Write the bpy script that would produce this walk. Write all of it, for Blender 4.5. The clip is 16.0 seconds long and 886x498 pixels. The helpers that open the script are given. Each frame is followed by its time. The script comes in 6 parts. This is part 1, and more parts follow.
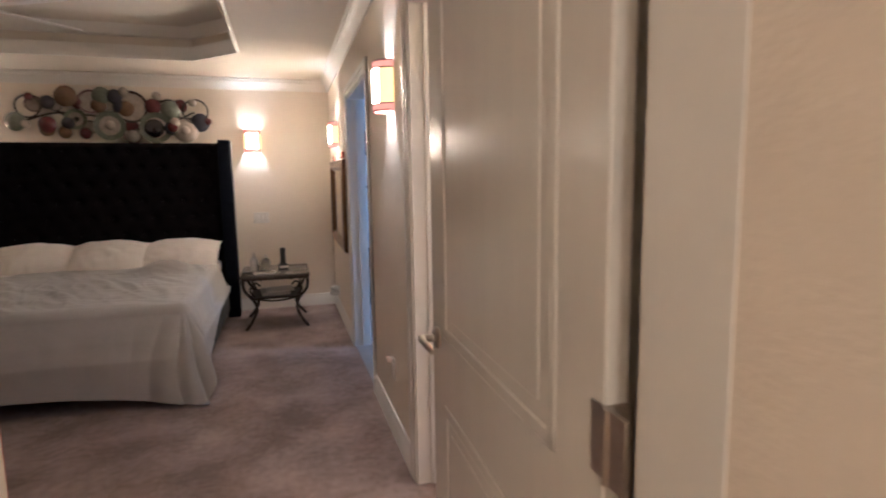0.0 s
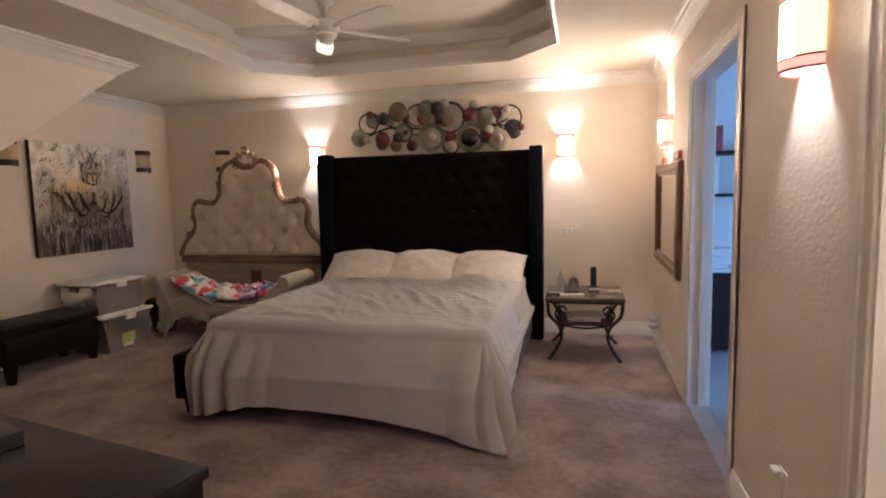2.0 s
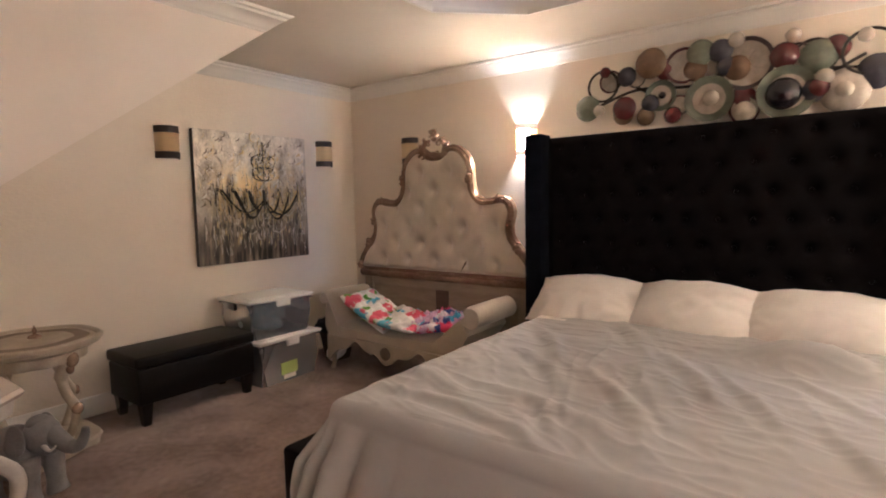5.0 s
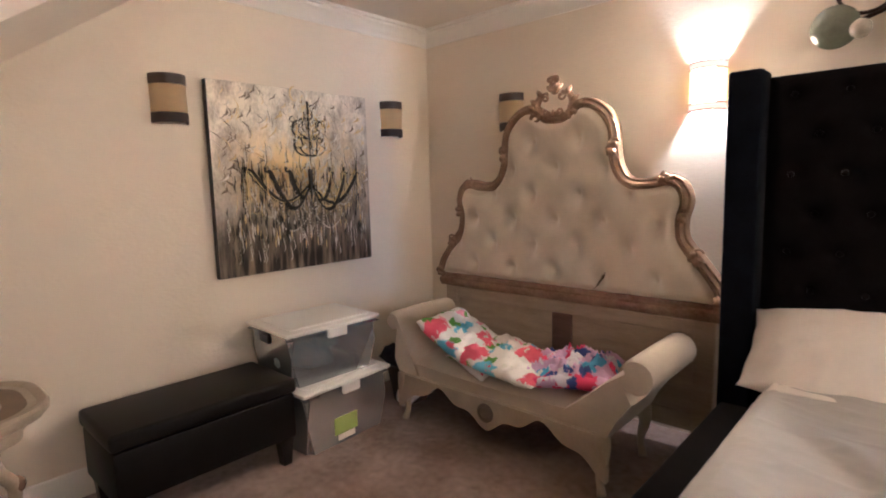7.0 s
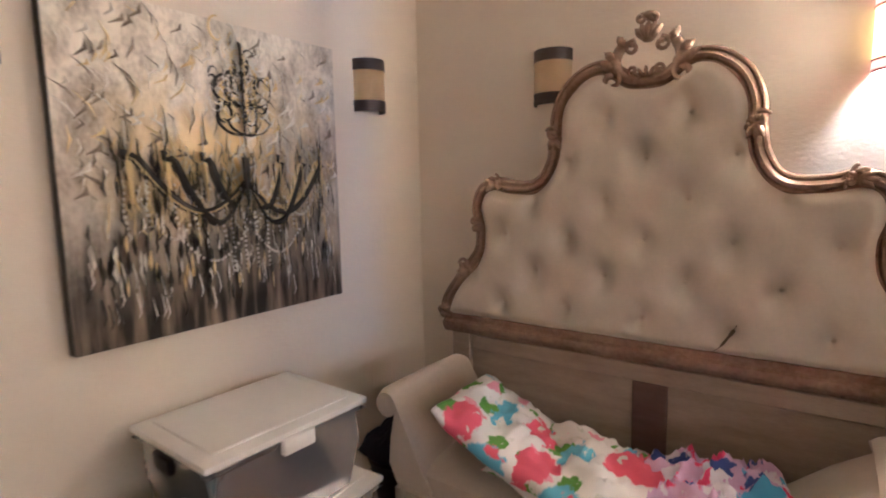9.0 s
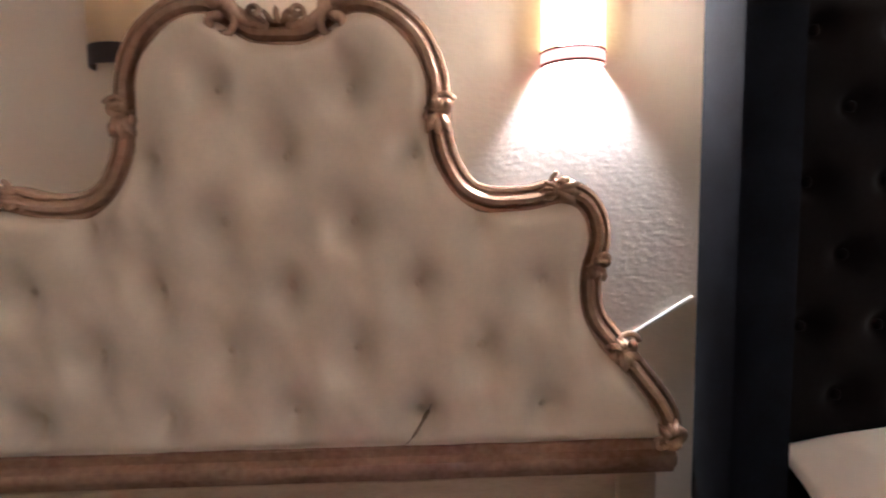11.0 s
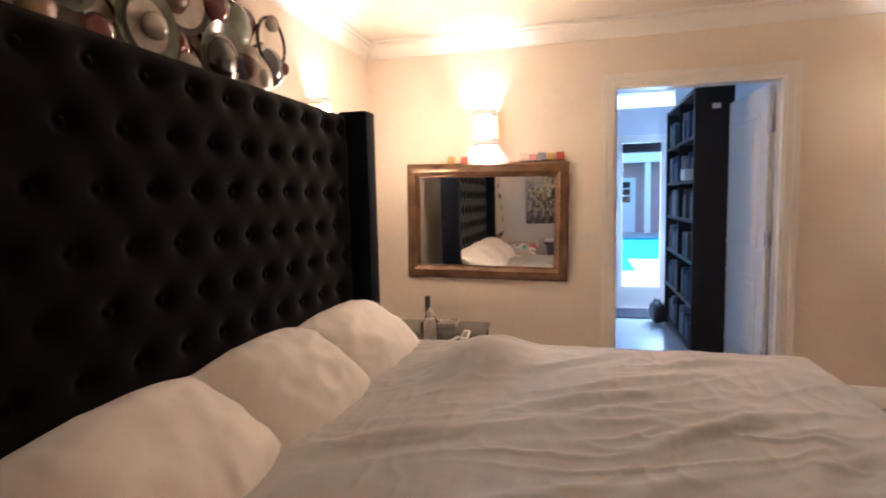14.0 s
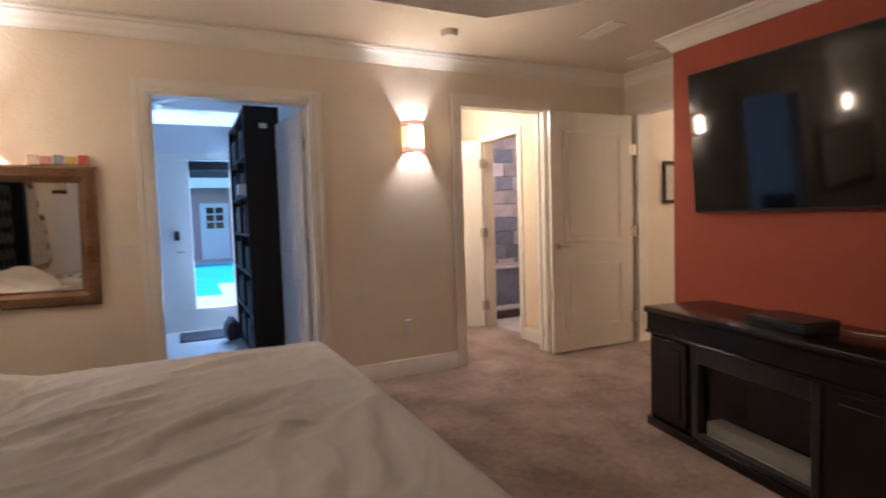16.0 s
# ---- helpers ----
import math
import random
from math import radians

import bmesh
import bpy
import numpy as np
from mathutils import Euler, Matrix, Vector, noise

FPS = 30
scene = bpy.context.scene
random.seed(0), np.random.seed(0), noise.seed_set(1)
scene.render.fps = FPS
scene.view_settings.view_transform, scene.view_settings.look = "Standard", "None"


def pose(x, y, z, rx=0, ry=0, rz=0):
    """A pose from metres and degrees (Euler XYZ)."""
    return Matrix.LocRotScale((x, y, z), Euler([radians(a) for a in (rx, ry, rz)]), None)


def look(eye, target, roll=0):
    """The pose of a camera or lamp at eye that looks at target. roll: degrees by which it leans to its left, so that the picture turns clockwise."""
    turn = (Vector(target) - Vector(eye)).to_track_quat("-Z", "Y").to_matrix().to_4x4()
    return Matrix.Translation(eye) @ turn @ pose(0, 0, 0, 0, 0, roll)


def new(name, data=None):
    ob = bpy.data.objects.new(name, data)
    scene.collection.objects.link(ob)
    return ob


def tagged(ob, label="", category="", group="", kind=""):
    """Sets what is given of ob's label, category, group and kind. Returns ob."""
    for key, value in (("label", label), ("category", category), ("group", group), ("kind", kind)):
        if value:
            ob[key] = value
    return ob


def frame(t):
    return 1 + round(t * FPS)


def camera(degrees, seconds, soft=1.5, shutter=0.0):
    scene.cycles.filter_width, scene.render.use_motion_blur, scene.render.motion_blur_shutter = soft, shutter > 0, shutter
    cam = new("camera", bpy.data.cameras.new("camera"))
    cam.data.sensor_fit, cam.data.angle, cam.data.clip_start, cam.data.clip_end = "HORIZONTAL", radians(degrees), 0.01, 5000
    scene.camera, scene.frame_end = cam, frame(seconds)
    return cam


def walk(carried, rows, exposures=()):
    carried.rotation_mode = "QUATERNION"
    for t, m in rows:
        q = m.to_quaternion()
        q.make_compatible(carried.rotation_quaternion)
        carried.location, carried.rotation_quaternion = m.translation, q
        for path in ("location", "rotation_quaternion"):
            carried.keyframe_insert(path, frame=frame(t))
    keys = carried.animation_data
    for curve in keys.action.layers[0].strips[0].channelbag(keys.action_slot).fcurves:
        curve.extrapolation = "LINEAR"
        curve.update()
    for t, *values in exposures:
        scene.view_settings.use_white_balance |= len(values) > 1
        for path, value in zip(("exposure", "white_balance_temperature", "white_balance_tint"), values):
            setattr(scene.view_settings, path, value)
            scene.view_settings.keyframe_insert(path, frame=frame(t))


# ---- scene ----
cam = camera(79.2, 16.0, soft=1.9, shutter=0.3)
PATH = [
    (0, (-0.105, 0.09, 1.385), (0.457, 1.993, 1.137), -0.9),
    (0.5, (-0.126, 0.283, 1.354), (0.118, 2.257, 1.145), -1.2),
    (1, (-0.151, 0.439, 1.363), (-0.196, 2.429, 1.174), -1.2),
    (1.5, (-0.194, 0.641, 1.401), (-0.537, 2.601, 1.202), -1.3),
    (2, (-0.233, 0.913, 1.385), (-0.737, 2.839, 1.192), -1.3),
    (2.5, (-0.232, 1.204, 1.375), (-0.816, 3.108, 1.189), -1.3),
    (3, (-0.264, 1.495, 1.374), (-0.98, 3.354, 1.197), -1.3),
    (3.5, (-0.418, 1.706, 1.373), (-1.25, 3.516, 1.195), -1.2),
    (4, (-0.616, 1.93, 1.377), (-1.555, 3.687, 1.201), -1.1),
    (4.5, (-0.814, 2.209, 1.385), (-1.873, 3.897, 1.212), -1.2),
    (5, (-1.031, 2.479, 1.375), (-2.221, 4.077, 1.202), -1.2),
    (5.2, (-1.149, 2.553, 1.373), (-2.357, 4.138, 1.201), -1.2),
    (7.3, (-2.316, 3.468, 1.409), (-3.668, 4.92, 1.16), -1.4),
    (7.5, (-2.416, 3.527, 1.41), (-3.772, 4.977, 1.163), -1.3),
    (8, (-2.769, 3.657, 1.413), (-4.118, 5.112, 1.16), -1.4),
    (8.2, (-2.877, 3.709, 1.42), (-4.214, 5.174, 1.161), -1.4),
    (10.3, (-3.506, 4.685, 1.373), (-3.962, 6.624, 1.188), -0.9),
    (10.5, (-3.488, 4.75, 1.378), (-3.807, 6.716, 1.193), -0.9),
    (11, (-3.462, 4.842, 1.378), (-3.397, 6.832, 1.194), -0.9),
    (11.5, (-3.447, 4.912, 1.377), (-2.932, 6.835, 1.189), -0.9),
    (12, (-3.418, 4.924, 1.392), (-2.42, 6.645, 1.183), -0.8),
    (12.5, (-3.409, 4.905, 1.371), (-1.995, 6.307, 1.189), -1.3),
    (13, (-3.393, 4.86, 1.378), (-1.729, 5.953, 1.187), -1.0),
    (13.5, (-3.398, 4.796, 1.356), (-1.578, 5.605, 1.175), -1.0),
    (14, (-3.385, 4.794, 1.357), (-1.457, 5.292, 1.174), -1.3),
    (14.5, (-3.391, 4.615, 1.327), (-1.409, 4.823, 1.157), -1.0),
    (15, (-3.417, 4.513, 1.301), (-1.428, 4.363, 1.149), -1.0),
    (15.5, (-3.443, 4.407, 1.25), (-1.513, 3.897, 1.123), -1.4),
    (16, (-3.43, 4.431, 1.229), (-1.635, 3.555, 1.112), -1.8),
]
walk(cam, [(t, look(eye, target, roll)) for t, eye, target, roll in PATH],
     exposures=[(0.0, 1.56, 5150, 17), (0.6, 1.72, 5250, 17), (1.5, 1.88, 5250, 18), (2.5, 2.02, 5550, 20), (3.5, 2.10, 5350, 18), (5.0, 2.45, 5350, 18), (8.2, 2.80, 5100, 17),
                (10.5, 2.76, 4950, 17), (11.4, 2.88, 4850, 17), (12.0, 2.80, 4950, 16), (12.8, 2.70, 5400, 21), (14.0, 2.33, 5700, 22), (15.0, 1.86, 5700, 21), (16.0, 1.72, 5600, 19)])
# ---- world and light ----
world = bpy.data.worlds.new("world")
scene.world = world
world.use_nodes = True
wn, wl = world.node_tree.nodes, world.node_tree.links
sky = wn.new("ShaderNodeTexSky")
sky.sky_type, sky.sun_disc = "NISHITA", False
sky.sun_elevation, sky.sun_rotation = radians(43), radians(45)
wl.new(sky.outputs[0], wn["Background"].inputs[0])
wn["Background"].inputs[1].default_value = 0.10

sun = new("sun", bpy.data.lights.new("sun", "SUN"))
sun.data.energy, sun.data.angle, sun.data.color = 2.2, radians(0.6), (1.0, 0.95, 0.88)
sun.matrix_world = look((30, 26, 30), (8, 4, 0))

WARM = (1.0, 0.80, 0.56)


def bulb(x, y, z, watts, color=WARM, radius=0.025):
    ob = new("bulb", bpy.data.lights.new("bulb", "POINT"))
    ob.data.energy, ob.data.color, ob.data.shadow_soft_size = watts, color, radius
    ob.location = (x, y, z)
    return ob


# ---- materials ----
def mat(name, color, rough=0.6, metal=0.0, vary=0.12, scale=8.0, bump=0.0, bump_scale=60.0, coat=0.0,
        sheen=0.0, color2=None, spec=0.5, stretch=(1, 1, 1), island=0.0, lo=0.45, hi=1.0):
    """A procedural surface: base colour with broad and fine variation, and relief."""
    m = bpy.data.materials.new(name)
    m.use_nodes = True
    n, l = m.node_tree.nodes, m.node_tree.links
    b = n["Principled BSDF"]
    tc = n.new("ShaderNodeTexCoord")
    mp = n.new("ShaderNodeMapping")
    mp.inputs["Scale"].default_value = stretch
    l.new(tc.outputs["Object"], mp.inputs[0])
    n1, n2 = n.new("ShaderNodeTexNoise"), n.new("ShaderNodeTexNoise")
    n1.inputs["Scale"].default_value, n2.inputs["Scale"].default_value = scale, scale * 9
    n1.inputs["Detail"].default_value = n2.inputs["Detail"].default_value = 4
    l.new(mp.outputs[0], n1.inputs[0])
    l.new(mp.outputs[0], n2.inputs[0])
    add = n.new("ShaderNodeMath")
    add.operation = "MULTIPLY_ADD"
    l.new(n2.outputs[0], add.inputs[0])
    add.inputs[1].default_value = 0.45
    l.new(n1.outputs[0], add.inputs[2])
    mix = n.new("ShaderNodeMix")
    mix.data_type = "RGBA"
    ramp = n.new("ShaderNodeMapRange")
    ramp.inputs[1].default_value, ramp.inputs[2].default_value = lo, hi
    l.new(add.outputs[0], ramp.inputs[0])
    l.new(ramp.outputs[0], mix.inputs[0])
    c2 = color2 or tuple(min(1, c * (1 + vary)) for c in color)
    c1 = color if color2 else tuple(c * (1 - vary) for c in color)
    mix.inputs[6].default_value, mix.inputs[7].default_value = (*c1, 1), (*c2, 1)
    out = mix.outputs[2]
    if island:
        info, hsv = n.new("ShaderNodeObjectInfo"), n.new("ShaderNodeHueSaturation")
        mr = n.new("ShaderNodeMapRange")
        mr.inputs[3].default_value, mr.inputs[4].default_value = 1 - island, 1 + island
        l.new(info.outputs["Random"], mr.inputs[0])
        l.new(mr.outputs[0], hsv.inputs["Value"])
        l.new(out, hsv.inputs["Color"])
        out = hsv.outputs[0]
    l.new(out, b.inputs["Base Color"])
    b.inputs["Roughness"].default_value = rough
    b.inputs["Metallic"].default_value = metal
    b.inputs["Specular IOR Level"].default_value = spec
    b.inputs["Coat Weight"].default_value = coat
    b.inputs["Sheen Weight"].default_value = sheen
    if bump:
        nb, bp = n.new("ShaderNodeTexNoise"), n.new("ShaderNodeBump")
        nb.inputs["Scale"].default_value, nb.inputs["Detail"].default_value = bump_scale, 3
        l.new(mp.outputs[0], nb.inputs[0])
        l.new(nb.outputs[0], bp.inputs["Height"])
        bp.inputs["Strength"].default_value = min(1, bump * 40)
        bp.inputs["Distance"].default_value = bump
        l.new(bp.outputs[0], b.inputs["Normal"])
    return m


def glow(name, color, strength):
    m = bpy.data.materials.new(name)
    m.use_nodes = True
    b = m.node_tree.nodes["Principled BSDF"]
    b.inputs["Base Color"].default_value = (*color, 1)
    b.inputs["Emission Color"].default_value = (*color, 1)
    b.inputs["Emission Strength"].default_value = strength
    return m


def clear(name, color=(1, 1, 1), rough=0.0, ior=1.45, alpha=None):
    m = bpy.data.materials.new(name)
    m.use_nodes = True
    b = m.node_tree.nodes["Principled BSDF"]
    b.inputs["Base Color"].default_value = (*color, 1)
    b.inputs["Roughness"].default_value = rough
    b.inputs["IOR"].default_value = ior
    b.inputs["Transmission Weight"].default_value = 1.0
    if alpha is not None:
        b.inputs["Alpha"].default_value = alpha
    return m


WALL = mat("wall_paint", (0.80, 0.715, 0.60), 0.75, vary=0.03, scale=1.5, bump=0.0068, bump_scale=54, stretch=(0.75, 0.75, 1.25))
CEIL = mat("ceiling_paint", (0.74, 0.675, 0.58), 0.8, vary=0.03, scale=1.2, bump=0.002, bump_scale=40)
TRAY = mat("tray_paint", (0.60, 0.57, 0.53), 0.8, vary=0.04, scale=1.2)
TRIM = mat("white_trim", (0.80, 0.77, 0.71), 0.35, vary=0.03, scale=3)
DOORW = mat("white_door", (0.78, 0.74, 0.67), 0.22, vary=0.03, scale=2, stretch=(6, 6, 0.6))
RED = mat("red_paint", (0.36, 0.075, 0.035), 0.7, vary=0.06, scale=2, bump=0.003, bump_scale=30)
CARPET = mat("carpet", (0.165, 0.108, 0.089), 0.95, scale=2.6, bump=0.012, bump_scale=200, sheen=0.25,
             color2=(0.40, 0.29, 0.25), lo=0.55, hi=0.92)
BLACKV = mat("black_velvet", (0.0065, 0.0056, 0.0062), 0.95, vary=0.3, scale=12, sheen=0.16, spec=0.05, bump=0.001, bump_scale=300)
# Wing velvet is tinted bluer to imitate sconce light grazing it.
VELVETW = mat("lit_wing_velvet", (0.0058, 0.0074, 0.0125), 0.95, vary=0.3, scale=12, sheen=0.05, spec=0.06, bump=0.003, bump_scale=160)
for velvet in (BLACKV, VELVETW):
    velvet.node_tree.nodes["Principled BSDF"].inputs["Sheen Roughness"].default_value = 0.32
SHEET = mat("grey_sheet", (0.45, 0.435, 0.42), 0.85, vary=0.05, scale=4, sheen=0.2, bump=0.0015, bump_scale=90)
PILLOW = mat("white_pillow", (0.85, 0.80, 0.75), 0.85, vary=0.04, scale=5, sheen=0.2, bump=0.002, bump_scale=40)
BLACKW = mat("black_lacquer", (0.009, 0.007, 0.007), 0.25, vary=0.3, scale=6, coat=0.08, spec=0.35)
LEATHER = mat("black_leather", (0.007, 0.006, 0.006), 0.45, spec=0.16, vary=0.2, scale=10, bump=0.001, bump_scale=180)
IRON = mat("dark_iron", (0.045, 0.036, 0.032), 0.45, 0.6, vary=0.3, scale=20)
GILT = mat("antique_gilt_wood", (0.27, 0.165, 0.11), 0.27, 0.5, scale=7, color2=(0.62, 0.45, 0.34), bump=0.0015, bump_scale=40, lo=0.45, hi=0.95)
CREAMF = mat("cream_damask", (0.68, 0.60, 0.49), 0.30, spec=0.6, vary=0.07, scale=9, sheen=0.2, bump=0.001, bump_scale=120)
CHROME = mat("brushed_nickel", (0.55, 0.50, 0.44), 0.28, 1.0, vary=0.1, scale=20)
PLASTIC = mat("white_plastic", (0.75, 0.71, 0.65), 0.35, vary=0.02, scale=4)


# ---- mesh helpers ----
def part(name, bm, material, parent=None, label="", smooth=False, m=None):
    """Links a bmesh as one mesh object under a thing."""
    bmesh.ops.recalc_face_normals(bm, faces=bm.faces)
    me = bpy.data.meshes.new(name)
    bm.to_mesh(me)
    bm.free()
    for mm in (material if isinstance(material, (list, tuple)) else [material]):
        me.materials.append(mm)
    if smooth:
        me.polygons.foreach_set("use_smooth", [True] * len(me.polygons))
        if smooth != "all":
            me.set_sharp_from_angle(angle=radians(40))
    ob = new(name, me)
    if parent is not None:
        ob.parent = parent
    if m is not None:
        ob.matrix_basis = m
    if label:
        ob["label"] = label
    return ob


def thing(name, m, label, category, group="", kind=""):
    ob = new(name)
    ob.empty_display_size = 0.1
    ob.matrix_basis = m
    return tagged(ob, label, category, group, kind)


def box(bm, x0, x1, y0, y1, z0, z1, bevel=0.0, seg=1):
    r = bmesh.ops.create_cube(bm, size=1)
    vs = r["verts"]
    for v in vs:
        v.co = Vector(((x0 + x1) / 2 + v.co.x * (x1 - x0), (y0 + y1) / 2 + v.co.y * (y1 - y0), (z0 + z1) / 2 + v.co.z * (z1 - z0)))
    if bevel:
        es = list({e for v in vs for e in v.link_edges})
        bmesh.ops.bevel(bm, geom=es, offset=bevel, segments=seg, profile=0.5, affect="EDGES")
    return bm


def boxes(*specs, bevel=0.0, seg=1):
    bm = bmesh.new()
    for s in specs:
        box(bm, *s, bevel=bevel, seg=seg)
    return bm


def lathe(bm, profile, seg=20, x=0.0, y=0.0, turn=2 * math.pi, start=0.0, cap=True):
    """Turns (radius, z) pairs about an upright axis."""
    closed = abs(turn - 2 * math.pi) < 1e-6
    n = seg if closed else seg + 1
    rows = []
    for r, z in profile:
        rows.append([bm.verts.new((x + r * math.cos(start + turn * i / seg), y + r * math.sin(start + turn * i / seg), z)) for i in range(n)])
    for a, b in zip(rows, rows[1:]):
        for i in range(seg):
            j = (i + 1) % n
            bm.faces.new((a[i], a[j], b[j], b[i]))
    if cap and closed:
        for row, rev in ((rows[0], True), (rows[-1], False)):
            bm.faces.new(row[::-1] if rev else row)
    return bm


def tube(bm, pts, radius, seg=8, cap=True, flat=1.0):
    """A round bar along points; radius may be a list. flat squeezes it across."""
    pts = [Vector(p) for p in pts]
    rad = radius if isinstance(radius, (list, tuple)) else [radius] * len(pts)
    rows, side = [], None
    for i, p in enumerate(pts):
        d = (pts[min(i + 1, len(pts) - 1)] - pts[max(i - 1, 0)]).normalized()
        if side is None:
            side = d.orthogonal().normalized()
        side = (side - d * side.dot(d)).normalized()
        up = d.cross(side)
        rows.append([bm.verts.new(p + (side * math.cos(a) + up * math.sin(a) * flat) * rad[i])
                     for a in (2 * math.pi * k / seg for k in range(seg))])
    for a, b in zip(rows, rows[1:]):
        for k in range(seg):
            bm.faces.new((a[k], a[(k + 1) % seg], b[(k + 1) % seg], b[k]))
    if cap:
        bm.faces.new(rows[0][::-1])
        bm.faces.new(rows[-1])
    return bm


def smooth_path(pts, n=8):
    """A Catmull-Rom curve through points."""
    ps = [Vector(p) for p in pts]
    ps = [2 * ps[0] - ps[1]] + ps + [2 * ps[-1] - ps[-2]]
    out = []
    for i in range(1, len(ps) - 2):
        a, b, c, d = ps[i - 1:i + 3]
        for k in range(n):
            t = k / n
            out.append(0.5 * (2 * b + (c - a) * t + (2 * a - 5 * b + 4 * c - d) * t * t + (3 * b - a - 3 * c + d) * t ** 3))
    return out + [ps[-2]]


def mould(bm, path, profile, closed=False):
    """Runs a profile of (out, z) along a plan path, mitred; out is to the left of the way."""
    pts = [Vector((x, y)) for x, y in path]
    n = len(pts)
    rows = []
    for i, p in enumerate(pts):
        d0 = (p - pts[i - 1]).normalized() if (i or closed) else None
        d1 = (pts[(i + 1) % n] - p).normalized() if (i < n - 1 or closed) else None
        d0, d1 = d0 or d1, d1 or d0
        n0, n1 = Vector((-d0.y, d0.x)), Vector((-d1.y, d1.x))
        mit = (n0 + n1) / max(0.2, 1 + n0.dot(n1))
        rows.append([bm.verts.new((p.x + mit.x * o, p.y + mit.y * o, z)) for o, z in profile])
    pairs = list(zip(rows, rows[1:])) + ([(rows[-1], rows[0])] if closed else [])
    k = len(profile)
    for a, b in pairs:
        for j in range(k):
            bm.faces.new((a[j], b[j], b[(j + 1) % k], a[(j + 1) % k]))
    if not closed:
        bm.faces.new(rows[0])
        bm.faces.new(rows[-1][::-1])
    return bm


def ball(bm, x, y, z, rx, ry=None, rz=None, seg=12):
    r = bmesh.ops.create_uvsphere(bm, u_segments=seg, v_segments=max(6, seg // 2 + 2), radius=1)
    for v in r["verts"]:
        v.co = Vector((x + v.co.x * rx, y + v.co.y * (ry or rx), z + v.co.z * (rz or rx)))
    return bm


# ---- the plan ----
XW, XE, YN, YR, H = -5.02, 0.43, 6.34, 1.08, 2.51   # west, east, north, red wall, ceiling
XA = -0.56                                            # alcove side wall
D1A, D1B = 3.56, 4.58                                 # doorway to the study
D2A, D2B = 1.52, 2.365                                # doorway to the bath
DH = 2.075
DH2 = 2.14                                           # bath and entry doorways
YE = 0.58                                             # wall of the entry door
EX0, EX1 = -0.56, 0.285


def structure(name, bm, material, label, category, smooth=False):
    return tagged(part(name, bm, material, smooth=smooth), label, category, kind="structure")


T = 0.12
structure("floor", boxes((-5.3, 0.56, -3.2, 6.5, -0.1, 0.0)), CARPET, "worn mauve brown carpet over the whole bedroom", "floor")
structure("wall_north", boxes((XW - T, XE + T, YN, YN + T, 0, H + 0.5)), WALL, "beige textured wall behind the beds", "wall")
structure("wall_west", boxes((XW - T, XW, -0.3, YN, 0, H + 0.5)), WALL, "beige painted wall with the canvas picture", "wall")
structure("wall_east", boxes((XE, XE + T, D1B, YN, 0, H + 0.5), (XE, XE + T, D2B, D1A, 0, H + 0.5), (XE, XE + T, YE, D2A, 0, H + 0.5),
                             (XE, XE + T, D1A, D1B, DH, H + 0.5), (XE, XE + T, D2A, D2B, DH2, H + 0.5)), WALL,
          "beige textured wall with two doorways", "wall")
structure("wall_south", boxes((XW, XA - T, YR - T, YR, 0, H + 0.5), (XA - T, XA, YR - 0.003, YR, 0, H + 0.5)), RED, "brick red accent wall behind the television", "wall")
structure("wall_alcove", boxes((XA - T, XA, YE, YR - 0.003, 0, H + 0.5)), WALL, "beige wall end beside the entry", "wall")
structure("wall_entry", boxes((XA - 0.7, EX0 - 0.002, YE - T, YE, 0, H), (EX1, XE + T, YE - T, YE, 0, H), (EX0, EX1, YE - T, YE, DH2, H)), WALL,
          "beige wall around the entry doorway", "wall")
structure("wall_hall", boxes((-1.26, -1.14, -3.2, YE - T, 0, H), (EX1 - 0.016, XE + 0.14, -3.2, YE - T, 0, H), (-1.14, XE + 0.02, -3.2, -3.08, 0, H)),
          WALL, "cream walls of the entry hall", "wall")
structure("ceiling_hall", boxes((-1.3, XE + 0.2, -3.2, YE - T, H, H + 0.1)), CEIL, "cream hall ceiling", "ceiling")

# ceiling with an eight-sided tray
TX0, TX1, TY0, TY1, TC = -3.02, -0.40, 2.18, 5.50, 0.42
OCT = [(TX0 + TC, TY0), (TX1 - TC, TY0), (TX1, TY0 + TC), (TX1, TY1 - TC), (TX1 - TC, TY1), (TX0 + TC, TY1), (TX0, TY1 - TC), (TX0, TY0 + TC)]
TH = 0.26
bm = bmesh.new()
outer = [bm.verts.new((x, y, H)) for x, y in ((XW - T, YE - T), (XE + T, YE - T), (XE + T, YN + T), (XW - T, YN + T))]
inner = [bm.verts.new((x, y, H)) for x, y in OCT]
top = [bm.verts.new((x, y, H + TH)) for x, y in OCT]
bm.faces.new((outer[0], outer[1], inner[1], inner[0]))
bm.faces.new((outer[1], inner[2], inner[1]))
bm.faces.new((outer[1], outer[2], inner[3], inner[2]))
bm.faces.new((outer[2], inner[4], inner[3]))
bm.faces.new((outer[2], outer[3], inner[5], inner[4]))
bm.faces.new((outer[3], inner[6], inner[5]))
bm.faces.new((outer[3], outer[0], inner[7], inner[6]))
bm.faces.new((outer[0], inner[0], inner[7]))
for i in range(8):
    bm.faces.new((inner[i], inner[(i + 1) % 8], top[(i + 1) % 8], top[i]))
bm.faces.new(top)
structure("ceiling", bm, CEIL, "cream ceiling with an eight-sided raised tray", "ceiling")
structure("roof_slab", boxes((XW - T, XE + T, YE - T, YN + T, H + 0.5, H + 0.6)), TRAY, "plain slab above the ceiling", "roof")

